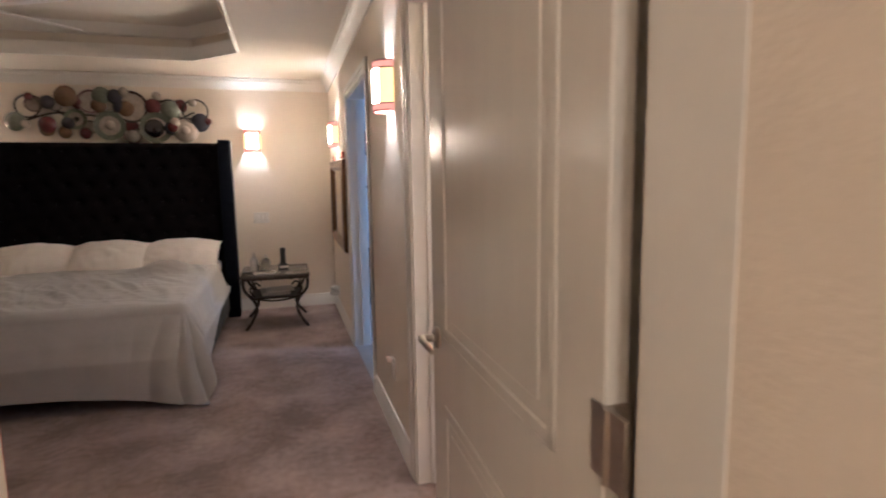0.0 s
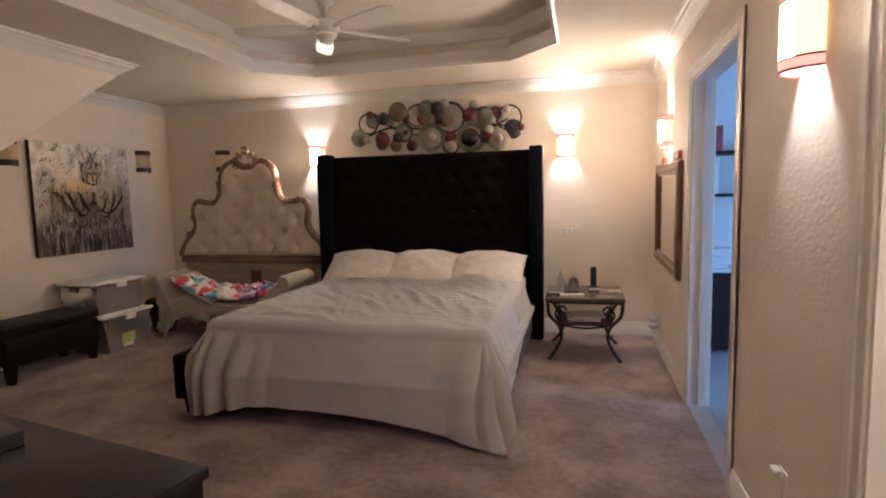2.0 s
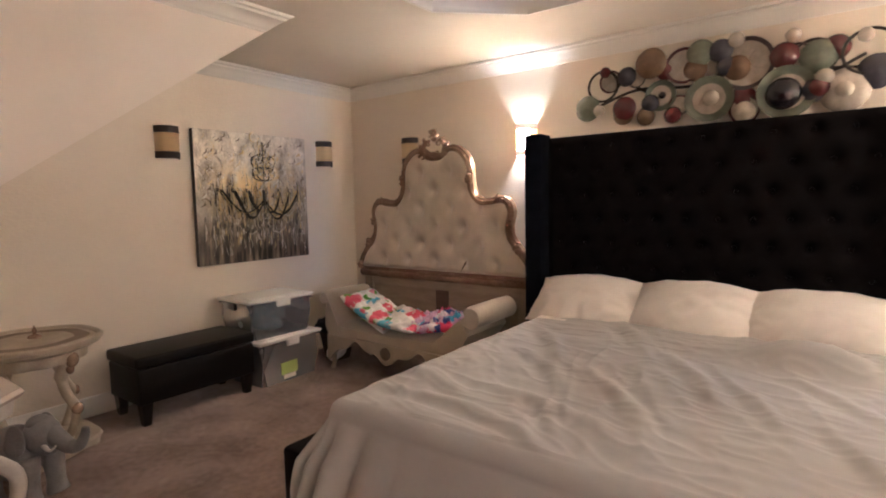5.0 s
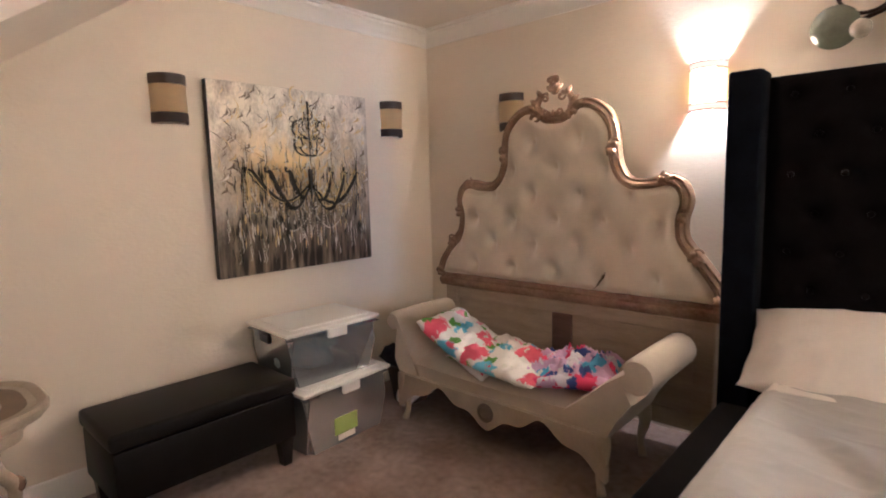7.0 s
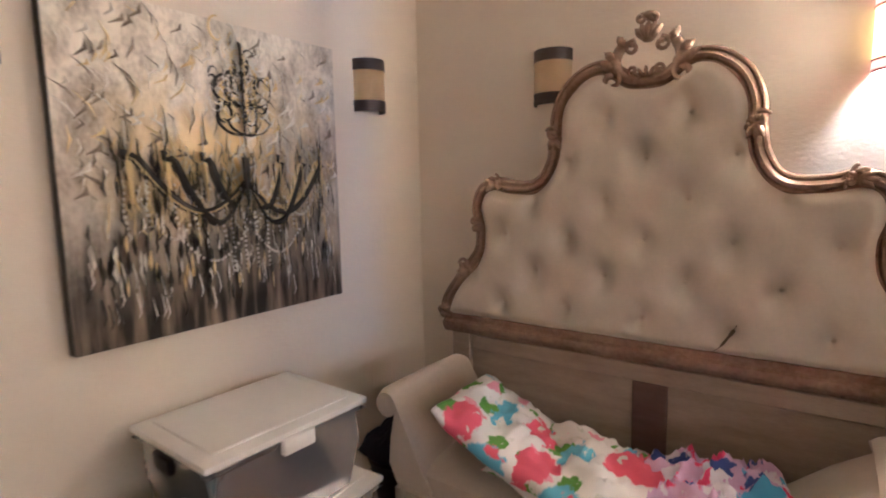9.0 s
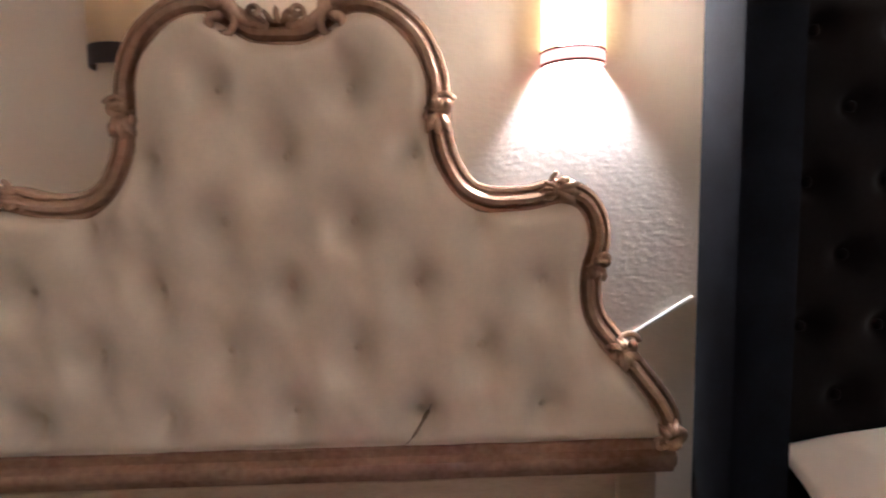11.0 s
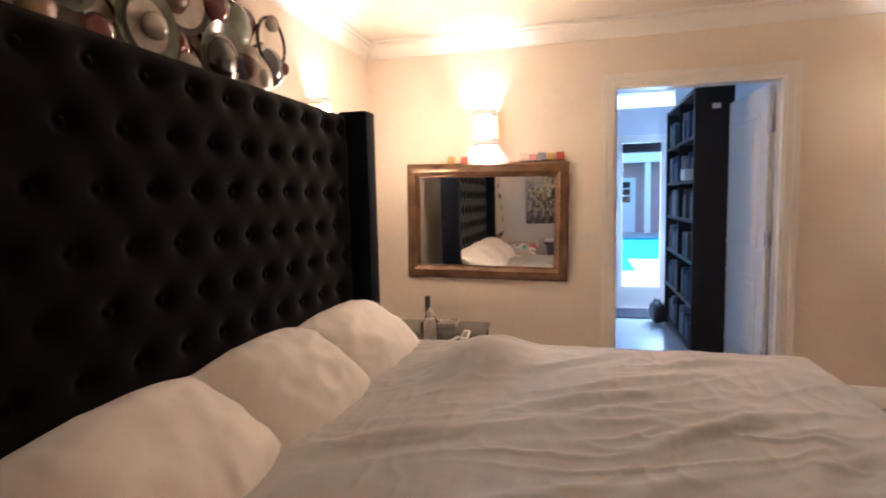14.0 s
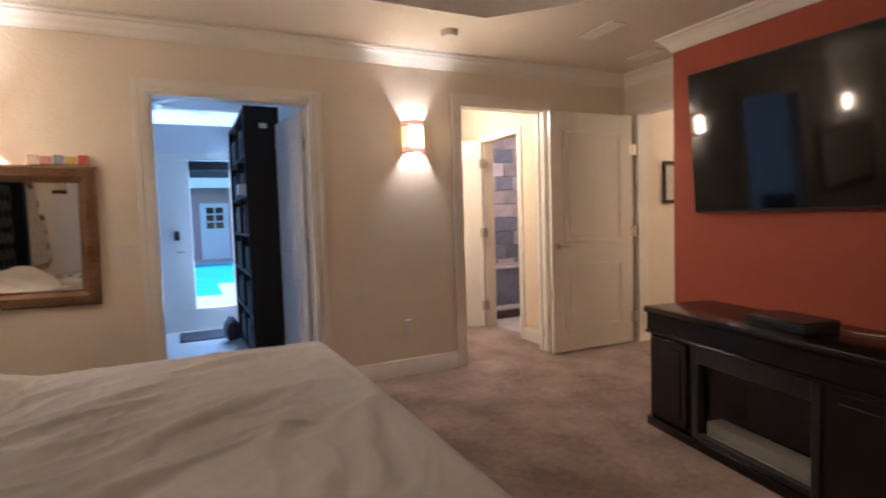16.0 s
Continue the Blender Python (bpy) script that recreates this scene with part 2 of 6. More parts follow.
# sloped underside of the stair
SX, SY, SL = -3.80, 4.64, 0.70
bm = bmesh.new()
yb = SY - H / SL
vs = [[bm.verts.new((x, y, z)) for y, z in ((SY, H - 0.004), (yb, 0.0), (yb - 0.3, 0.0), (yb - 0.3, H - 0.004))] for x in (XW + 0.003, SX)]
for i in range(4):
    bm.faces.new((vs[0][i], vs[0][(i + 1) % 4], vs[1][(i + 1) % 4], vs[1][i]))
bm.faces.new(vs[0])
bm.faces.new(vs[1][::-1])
# Plaster is paler than the walls to imitate the light on its face.
structure("stair_soffit", bm, mat("lit_smooth_plaster", (0.87, 0.79, 0.70), 0.7, vary=0.02, scale=1.5, bump=0.001), "sloping plastered underside of a stair", "soffit")

CROWN = [(0, H - 0.115), (0.012, H - 0.115), (0.016, H - 0.098), (0.026, H - 0.09), (0.034, H - 0.07), (0.055, H - 0.045),
         (0.064, H - 0.04), (0.067, H - 0.026), (0.085, H - 0.02), (0.088, H - 0.003), (0, H - 0.003)]
bm = bmesh.new()
mould(bm, [(SX, SY), (SX, YR + 0.001)], CROWN)
for v in bm.verts:
    if abs(v.co.y - SY) < 0.002:
        v.co.y = SY - (H - v.co.z) / SL
mould(bm, [(XA - T + 0.01, YR), (SX, YR)][::-1], CROWN)
mould(bm, [(XA, YE), (XA, YR + 0.0), (XA - T, YR)][::-1], CROWN)
mould(bm, [(XE, YE), (XE, YN), (XW, YN), (XW, SY)], CROWN)
mould(bm, [(XA, YE), (XE, YE)], CROWN)
structure("crown_moulding", bm, TRIM, "glossy white stepped crown moulding", "moulding", smooth=True)

bm = bmesh.new()
mould(bm, OCT, [(0.0, H - 0.016), (0.02, H - 0.016), (0.028, H + 0.02), (0.05, H + 0.045), (0.06, H + 0.09), (0.0, H + 0.09)], closed=True)
mould(bm, [(x, y) for x, y in OCT], [(0.0, H + TH - 0.09), (0.03, H + TH - 0.085), (0.07, H + TH - 0.03), (0.09, H + TH - 0.003), (0.0, H + TH - 0.003)], closed=True)
structure("tray_moulding", bm, TRIM, "white moulding around the raised ceiling tray", "moulding", smooth=True)

BASE = [(0, 0), (0.016, 0), (0.016, 0.10), (0.011, 0.108), (0.011, 0.118), (0.006, 0.13), (0, 0.133)]
CW = 0.08   # casing width
bm = bmesh.new()
mould(bm, [(XE, D1B + CW), (XE, YN), (XW, YN), (XW, yb + 0.25)], BASE)
mould(bm, [(XE, D2B + CW), (XE, D1A - CW)], BASE)
mould(bm, [(XE, YE), (XE, D2A - CW)], BASE)
mould(bm, [(SX, YR), (XA, YR), (XA, YE)], BASE)
structure("baseboard", bm, TRIM, "white stepped baseboard", "baseboard", smooth=True)


def casing(name, x, y0, y1, DH, label):
    """White trim round a doorway in a wall that faces along x, with its jamb lining."""
    bm = bmesh.new()
    w, d = CW, 0.018
    for xs, sg in ((x, -1), (x + T, 1)):
        for a, b, dd in ((0.0, w, d * 0.7), (w * 0.55, w, d)):
            o0, o1 = sorted((xs, xs + sg * dd))
            box(bm, o0, o1, y0 - b, y0 - a, 0, DH + b, bevel=0.002)
            box(bm, o0, o1, y1 + a, y1 + b, 0, DH + b, bevel=0.002)
            box(bm, o0, o1, y0 - a, y1 + a, DH + a, DH + b, bevel=0.002)
    j = 0.015
    box(bm, x - 0.003, x + T + 0.003, y0, y0 + j, 0, DH)
    box(bm, x - 0.003, x + T + 0.003, y1 - j, y1, 0, DH)
    box(bm, x - 0.003, x + T + 0.003, y0 + j, y1 - j, DH - j, DH)
    box(bm, x + 0.06, x + 0.10, y1 - j - 0.01, y1 - j, 0, DH - j)
    box(bm, x + 0.06, x + 0.10, y0 + j, y0 + j + 0.01, 0, DH - j)
    return structure(name, bm, TRIM, label, "door frame", smooth=True)


casing("door_frame_1", XE, D1A, D1B, DH, "white painted doorway trim to the study")
casing("door_frame_2", XE, D2A, D2B, DH2, "white painted doorway trim to the bath")
bm = bmesh.new()
for a, b, dd in ((0.0, 0.075, 0.012), (0.04, 0.075, 0.018)):
    box(bm, EX1 + a, EX1 + b, YE, YE + dd, 0, DH2 + b, bevel=0.002)
    box(bm, EX0 - 0.0, EX1 + a, YE, YE + dd, DH2 + a, DH2 + b, bevel=0.002)
    box(bm, EX0 - 0.0, EX1 - 0.02, YE - T - dd, YE - T, DH2 + a, DH2 + b, bevel=0.002)
box(bm, EX1 - 0.018, EX1, YE - T - 0.003, YE + 0.003, 0, DH2)
box(bm, EX0, EX0 + 0.015, YE - T - 0.003, YE + 0.003, 0, DH2)
box(bm, EX0 + 0.015, EX1 - 0.018, YE - T - 0.003, YE + 0.003, DH2 - 0.015, DH2)
structure("door_frame_3", bm, TRIM, "white painted trim of the entry doorway", "door frame", smooth=True)


def panel_door(name, m, width, label, handle_side=1, knob=True, height=2.05):
    """A two-panel moulded door; its hinge edge is at x = 0, it runs along +x, its faces look along y."""
    d = thing(name, m, label, "door", kind="structure")
    t = 0.035
    bm = bmesh.new()
    box(bm, 0, width, -t / 2, t / 2, 0.012, height, bevel=0.003)
    for z0, z1 in ((0.20, 0.78), (0.97, height - 0.16)):
        for s in (-1, 1):
            fx0, fx1 = 0.13, width - 0.13
            y = s * t / 2
            for a, b, c, e in ((fx0, fx1, z0, z0 + 0.03), (fx0, fx1, z1 - 0.03, z1), (fx0, fx0 + 0.03, z0, z1), (fx1 - 0.03, fx1, z0, z1)):
                box(bm, a, b, min(y, y + s * 0.005), max(y, y + s * 0.005), c, e, bevel=0.004)
            box(bm, fx0 + 0.06, fx1 - 0.06, min(y, y + s * 0.004), max(y, y + s * 0.004), z0 + 0.06, z1 - 0.06, bevel=0.003)
    part("leaf", bm, DOORW, d, smooth=True)
    if knob:
        for s in (-1, 1):
            bm = bmesh.new()
            lathe(bm, [(0.0001, 0), (0.03, 0.0), (0.032, 0.004), (0.026, 0.012), (0.011, 0.014), (0.011, 0.05), (0.013, 0.055), (0.0001, 0.055)], 16)
            bmesh.ops.rotate(bm, verts=bm.verts, matrix=Matrix.Rotation(-s * math.pi / 2, 3, "X"))
            bmesh.ops.translate(bm, verts=bm.verts, vec=(width - 0.06, s * t / 2, 0.95))
            y = s * (t / 2 + 0.045)
            tube(bm, smooth_path([(width - 0.06, y, 0.95), (width - 0.10, y + s * 0.006, 0.952), (width - 0.17, y - s * 0.002, 0.944)], 4), [0.011, 0.011, 0.010, 0.010, 0.009, 0.009, 0.009, 0.008, 0.007], 8)
            part("lever_handle", bm, CHROME, d, "brushed nickel lever handle", smooth=True)
    for z in (0.25, 1.05, 1.80):
        bm = bmesh.new()
        box(bm, -0.004, 0.03, -t / 2 - 0.002, t / 2 + 0.002, z - 0.05, z + 0.05, bevel=0.002)
        box(bm, -0.05, -0.012, t / 2 - 0.004, t / 2 + 0.003, z - 0.05, z + 0.05, bevel=0.001)
        lathe(bm, [(0.0001, z - 0.05), (0.008, z - 0.05), (0.008, z + 0.05), (0.0001, z + 0.05)], 10, -0.01, t / 2)
        part("hinge", bm, CHROME, d, "dull steel hinge", smooth=True)
    return d


panel_door("door_1", pose(EX1 + 0.005, YE + 0.075, 0, 0, 0, 88.5), 0.91, "white two-panel door standing open against the wall", height=2.11)
panel_door("door_2", pose(XE + T + 0.02, D1A + 0.035, 0, 0, 0, 5), 0.88, "white two-panel study door standing open")


# ---- bed ----
BX0, BX1 = -2.84, -0.587
BYF = 3.765                # foot of the base
BZ = 0.625                 # top of the mattress
bed = thing("bed", pose(0, 0, 0), "king bed with black velvet winged headboard and base", "bed")
HBY = 5.885
bm = bmesh.new()
box(bm, BX0, BX0 + 0.13, HBY, 6.05, 0.03, 1.835, bevel=0.012, seg=2)
part("headboard_wing", bm, VELVETW, bed, smooth=True)
bm = bmesh.new()
box(bm, BX1 - 0.12, BX1, HBY, 6.05, 0.03, 1.835, bevel=0.012, seg=2)
part("headboard_wing", bm, VELVETW, bed, smooth=True)


def tufted(bm, x0, x1, z0, z1, nx, nz, y, depth, cols, rows, edge=0.05, inside=None, asp=1.0):
    """A padded face looking along -y with a diamond grid of buttoned dents. Returns button places."""
    dx, dz = (x1 - x0) / cols, (z1 - z0) / rows
    spots = []
    for r in range(rows):
        for c in range(cols - (r % 2)):
            spots.append((x0 + dx * (c + 0.5 + 0.5 * (r % 2)), z0 + dz * (r + 0.5)))
    sx, sz = np.array([s[0] for s in spots]), np.array([s[1] for s in spots])
    grid = []
    for j in range(nz + 1):
        z = z0 + (z1 - z0) * j / nz
        row = []
        for i in range(nx + 1):
            u = i / nx
            x = x0 + (x1 - x0) * u
            e = min(x - x0, x1 - x, z - z0, z1 - z, edge)
            d = np.hypot((sx - x) / (dx * asp), (sz - z) / dz)
            near = np.sort(d)[:2]
            if inside is not None:
                e = min(0.06, float(np.min(np.hypot(inside[:, 0] - x, inside[:, 1] - z))), z - z0 + 0.02)
            pit = math.exp(-(near[0] / 0.17) ** 2) + 0.45 * math.exp(-(near[0] / 0.42) ** 2)
            out = depth * (math.sin(min(1, e / 0.06) * math.pi / 2)) - depth * 0.85 * min(1, pit) * min(1, e / 0.03)
            row.append(bm.verts.new((x, y - out, z)))
        grid.append(row)
    for a, b in zip(grid, grid[1:]):
        for i in range(nx):
            bm.faces.new((a[i], a[i + 1], b[i + 1], b[i]))
    return spots


bm = bmesh.new()
box(bm, BX0 + 0.13, BX1 - 0.12, 6.015, 6.045, 0.05, 1.80, bevel=0.01)
spots = tufted(bm, BX0 + 0.132, BX1 - 0.122, 0.35, 1.81, 170, 120, 6.012, 0.034, 11, 9)
part("headboard_panel", bm, BLACKV, bed, "deep-buttoned black velvet panel", smooth="all")
for sx_, sz_ in spots:
    if sz_ > 0.6:
        bm = bmesh.new()
        ball(bm, 0, 0, 0, 0.013, 0.007, 0.013, 8)
        part("button", bm, BLACKV, bed, smooth="all", m=pose(sx_, 6.006, sz_))
bm = boxes((BX0 + 0.01, BX1 - 0.10, BYF, 5.98, 0.10, 0.40), bevel=0.02, seg=2)
part("bed_base", bm, BLACKV, bed, smooth=True)
for x in (BX0 + 0.09, BX1 - 0.09):
    bm = bmesh.new()
    lathe(bm, [(0.028, 0), (0.04, 0.10), (0.042, 0.11)], 4, x, BYF + 0.06, start=math.pi / 4)
    part("leg", bm, BLACKW, bed)
bm = boxes((BX0 + 0.24, BX1 - 0.17, BYF + 0.13, 5.96, 0.40, BZ - 0.05), bevel=0.05, seg=3)
box(bm, BX0 + 0.25, BX1 - 0.16, 5.50, 5.95, BZ - 0.10, BZ + 0.010, bevel=0.025)
tagged(part("mattress", bm, PILLOW, smooth=True), "thick white mattress on the bed base", "mattress")


def sheet_mesh():
    """The loose sheet: softly creased on top, hanging in folds over the sides and the foot."""
    bm = bmesh.new()
    hx0, hx1, hy0, yhead = BX0 + 0.235, BX1 - 0.135, BYF + 0.03, 5.645
    la, ra, fa = 0.50, 0.40, 0.56      # how far it hangs on each side
    rc = 0.065
    nx, ny = 270, 250
    a0, a1, b0 = hx0 - la, hx1 + ra, hy0 - fa

    # soft long folds: centre, half length, half width, height, direction
    FOLDS = ((-2.10, 4.02, 0.36, 0.035, 0.030, -0.22), (-1.85, 4.20, 0.36, 0.045, 0.026, -0.35), (-2.35, 4.22, 0.25, 0.035, 0.020, -0.4),
             (-1.70, 4.46, 0.30, 0.035, 0.026, -0.92), (-1.56, 4.29, 0.22, 0.030, 0.022, -1.0), (-1.80, 4.10, 0.18, 0.030, 0.020, -0.95),
             (-1.47, 4.80, 0.28, 0.035, 0.026, -1.05), (-1.87, 5.32, 0.34, 0.040, 0.022, -1.08), (-2.20, 5.00, 0.34, 0.040, 0.022, -1.0),
             (-1.20, 4.55, 0.22, 0.030, 0.020, -1.1), (-1.00, 4.80, 0.20, 0.030, 0.022, -0.9), (-0.95, 4.30, 0.20, 0.028, 0.018, -1.2), (-2.05, 4.62, 0.28, 0.035, 0.020, -0.8))

    def crease(px, py, turn, along, across, seed):
        """Thin ridges that run along one direction and wander."""
        c, sn = math.cos(turn), math.sin(turn)
        u, v = px * c + py * sn, -px * sn + py * c
        v += 0.10 * noise.noise(Vector((px * 1.7, py * 1.7, seed + 3)))
        return max(0.0, 1 - 3.2 * abs(noise.noise(Vector((u * along, v * across, seed))))) ** 2

    def patch(px, py, seed, size=1.5):
        return min(1.0, max(0.0, 0.45 + 1.7 * noise.noise(Vector((px * size, py * size, seed)))))

    grid = []
    for j in range(ny + 1):
        row = []
        for i in range(nx + 1):
            a = a0 + (a1 - a0) * i / nx
            head = yhead + 0.02 * noise.noise(Vector((a * 2.3, 0, 8.8)))
            b = b0 + (head - b0) * j / ny
            x, y = min(max(a, hx0 + rc), hx1 - rc), max(b, hy0 + rc)
            da, db = a - x, y - b
            far = math.hypot(da, db)
            ang = math.atan2(db, da) if far else math.pi / 2
            drop = max(0.0, far - rc * math.pi / 2)
            side, foot = math.cos(ang) ** 2, math.sin(ang) ** 2
            u = (a - hx0) / (hx1 - hx0)
            flat = Vector((a, b, 0))
            wr = 0.013 * noise.noise(flat * 1.8) + 0.008 * noise.noise(flat * 4.1 + Vector((5, 2, 0)))
            wr += 0.008 * crease(a, b, -1.05, 0.9, 3.4, 1.3) * patch(a, b, 2.1)
            wr += 0.007 * crease(a, b, -0.80, 1.5, 6.0, 4.6) * patch(a, b, 7.4)
            wr += 0.0085 * crease(a, b, -1.30, 2.2, 10.0, 9.2) * patch(a, b, 5.5, 2.2)
            wr += 0.0045 * crease(a, b, -0.3, 5.0, 14.0, 6.6) + 0.003 * noise.noise(Vector((a * 9, b * 16, 3.3)))
            for cx, cy, ln, wd, up, tn in FOLDS:
                lx, ly = (a - cx) * math.cos(tn) + (b - cy) * math.sin(tn), -(a - cx) * math.sin(tn) + (b - cy) * math.cos(tn)
                ly += 0.35 * lx * lx
                wr += 0.62 * up * math.exp(-(lx / ln) ** 2) * (math.exp(-(ly / wd) ** 2) - 0.5 * math.exp(-((ly + 1.9 * wd) / wd) ** 2))
            wr += 0.105 * math.exp(-(abs((a + 1.10 + 0.5 * (b - 5.2)) / 0.22)) ** 2.6 - (abs(b - 5.22) / 0.16) ** 2.2)
            wr += 0.030 * math.exp(-((a + 0.86 + 0.45 * (b - 5.2)) / 0.035) ** 2 - ((b - 5.20) / 0.16) ** 2)
            # one running measure along the edge: left side, foot, right side
            if far and da > 0:
                q = hx1 - rc + (math.pi / 2 - ang) * 0.30 + (y - hy0 - rc)
            elif far and da < 0:
                q = hx0 + rc - (ang - math.pi / 2) * 0.30 - (y - hy0 - rc)
            else:
                q = a
            if far <= 0:
                row.append(bm.verts.new((a, b, BZ + 0.012 + wr)))
                continue
            bend = min(far / rc, math.pi / 2)
            out, z = rc * math.sin(bend), BZ + 0.012 - rc * (1 - math.cos(bend))
            hem = 1.0 + foot * (0.02 * math.sin(q * 3.7) - 0.125 + 0.13 * max(0, 1 - abs(q - hx0 - 0.05) / 0.35) + 0.22 * max(0, min(1.2, (q - hx1 + 0.75) / 0.75)) ** 1.6)
            if da > 0:
                hem *= 1 - side * 0.42 * min(1, max(0, (y - 4.05) / 0.7))
            hem *= 1 - 1.7 * side * foot * (0.30 if da > 0 else 0.42)
            drop *= hem
            wr *= 1 if da <= 0 else math.exp(-da / 0.12)
            deep = min(1.0, drop / 0.14)
            near_l = math.exp(-((q - hx0 - 0.05) / 0.33) ** 2)
            near_r = math.exp(-((q - hx1 - 0.18) / 0.30) ** 2)
            f1 = noise.noise(Vector((q * 6.5 + drop * 0.5, drop * 0.7, 3.1)))
            f2 = (2 * abs(math.sin(q * 23 + 3.0 * noise.noise(Vector((q * 2.5, drop * 1.5, 6.0))) + 0.6 * drop + 1.0)) ** 0.8 - 1.1) * (0.75 + 0.9 * noise.noise(Vector((q * 6, drop, 2.6))))
            f3 = noise.noise(Vector((q * 2.2, drop * 1.5, 7.9)))
            out += deep * (near_l * (0.050 * f2 + 0.030 * f1 + 0.030) + near_r * (0.030 * f1 + 0.034 * f2 + 0.034) + 0.026 * f3 + 0.010 * f1 + 0.016)
            out += (0.32 * foot + (0.10 if da > 0 else 0.02) * side) * min(drop, 0.26) + 0.16 * near_r * drop
            out += 0.004 * noise.noise(Vector((q * 9, drop * 9, 1.1))) * deep
            z -= drop * 0.985 - 0.35 * wr * (1 - deep)
            px, py = x + math.cos(ang) * out, y - math.sin(ang) * out
            if z < 0.408 and px > BX0 - 0.015 and py > BYF - 0.016 and px < BX1 - 0.06:
                if foot > 0.45:
                    py = BYF - 0.018 - 0.01 * abs(f1)
                elif da < 0:
                    z = 0.415 + 0.010 * (1 + noise.noise(flat * 9)) + 0.05 * max(0, 0.4 - drop)
                else:
                    px = BX1 - 0.058 + 0.012 * abs(f1)
            z = max(z, 0.010 + 0.012 * (1 + noise.noise(flat * 6)))
            row.append(bm.verts.new((px, py, z)))
        grid.append(row)
    for p, q in zip(grid, grid[1:]):
        for i in range(nx):
            bm.faces.new((p[i], p[i + 1], q[i + 1], q[i]))
    return bm


cover = tagged(part("bed_sheet", sheet_mesh(), SHEET, smooth="all"), "loose grey flat sheet hanging over the bed to the floor", "bed sheet")
hem_ = cover.modifiers.new("thickness", "SOLIDIFY")
hem_.thickness, hem_.offset = 0.004, -1.0


def pillow(x, y, z, w, d, h, tilt, seed, yaw=0.0):
    bm = bmesh.new()
    n, mrow = 46, 34
    for s in (1, -1):
        rows = []
        for j in range(mrow + 1):
            v = 2 * j / mrow - 1
            row = []
            for i in range(n + 1):
                u = 2 * i / n - 1
                f = (max(0, 1 - abs(u) ** 2.6) * max(0, 1 - abs(v) ** 2.6)) ** 0.70
                hgt = h / 2 * f * (1.15 if s > 0 else 0.85)
                wv = noise.noise(Vector((u * 3 + seed, v * 3, s))) * 0.016 + noise.noise(Vector((u * 7 + seed, v * 5, s))) * 0.003
                wv += 0.026 * max(0, 1 - 3 * abs(noise.noise(Vector((u * 1.6 + v + seed, v * 1.6 - u * 1.1, s + 4.0))))) ** 1.6 * max(abs(u), abs(v)) ** 2
                row.append(bm.verts.new((u * w / 2 * (1 - 0.05 * (1 - v * v)) * (1 + 0.02 * noise.noise(Vector((v * 3, seed, 0)))), v * d / 2 * (1 - 0.17 * abs(u) ** 2.6 + 0.05 * abs(u) ** 8), s * (hgt + wv * f))))
            rows.append(row)
        for a, b in zip(rows, rows[1:]):
            for i in range(n):
                bm.faces.new((a[i], a[i + 1], b[i + 1], b[i]))
    bmesh.ops.remove_doubles(bm, verts=bm.verts, dist=0.0015)
    return tagged(part("pillow", bm, PILLOW, smooth="all", m=pose(x, y, z, tilt, 0, yaw)), "plump white pillow propped on the headboard", "pillow", "bed pillows")


for i, x in enumerate((-2.345, -1.71, -1.09)):
    pillow(x, 5.79 - 0.008 * i, BZ + (0.086, 0.090, 0.082)[i], (0.715, 0.675, 0.715)[i], 0.47, 0.215, 35, 3.3 + i * 2.1, (2, -1, -3)[i])
# ---- sconces ----
SHADE = mat("sconce_shade", (0.62, 0.47, 0.29), 0.6, vary=0.08, scale=14, stretch=(1, 1, 4))
nt = SHADE.node_tree
tr = nt.nodes.new("ShaderNodeBsdfTranslucent")
tr.inputs[0].default_value = (1.0, 0.93, 0.82, 1)
ms = nt.nodes.new("ShaderNodeMixShader")
ms.inputs[0].default_value = 0.85
nt.links.new(nt.nodes["Principled BSDF"].outputs[0], ms.inputs[1])
nt.links.new(tr.outputs[0], ms.inputs[2])
nt.links.new(ms.outputs[0], nt.nodes["Material Output"].inputs[0])


def lit_fabric(name, color, glow_color, strength):
    m = mat(name, color, 0.6, vary=0.05, scale=14)
    b = m.node_tree.nodes["Principled BSDF"]
    b.inputs["Emission Color"].default_value = (*glow_color, 1)
    b.inputs["Emission Strength"].default_value = strength
    return m


# Shade strips emit: bright front, amber edges and rosy bands imitate bulb light coming through.
SHADEL = lit_fabric("lit_sconce_shade", (0.75, 0.62, 0.45), (1.0, 0.76, 0.47), 64.0)
SHADEE = lit_fabric("lit_shade_edge", (0.75, 0.55, 0.32), (1.0, 0.60, 0.20), 0.75)
BANDL = lit_fabric("lit_sconce_band", (0.50, 0.12, 0.08), (1.0, 0.38, 0.24), 0.42)
LINER = mat("sconce_liner", (0.78, 0.70, 0.58), 0.6, vary=0.05, scale=14)
BAND = mat("sconce_band", (0.22, 0.035, 0.028), 0.5, vary=0.2, scale=20)
BANDD = mat("sconce_band_dark", (0.03, 0.018, 0.016), 0.5, vary=0.2, scale=20)


def sconce(m, lit, label, watts=6.6):
    """A half-round wall shade, open above and below; its back is at y = 0, it looks along -y."""
    s = thing("wall_sconce", m, label, "wall lamp", "half-round wall sconces")
    r, h = 0.085, 0.235
    bm = bmesh.new()
    lathe(bm, [(r, -h / 2), (r, h / 2), (r - 0.002, h / 2), (r - 0.002, -h / 2)], 20, turn=math.pi, start=math.pi, cap=False)
    part("shade", bm, LINER if lit else SHADE, s, "", smooth=True)
    if lit:
        e = h / 2 - 0.036
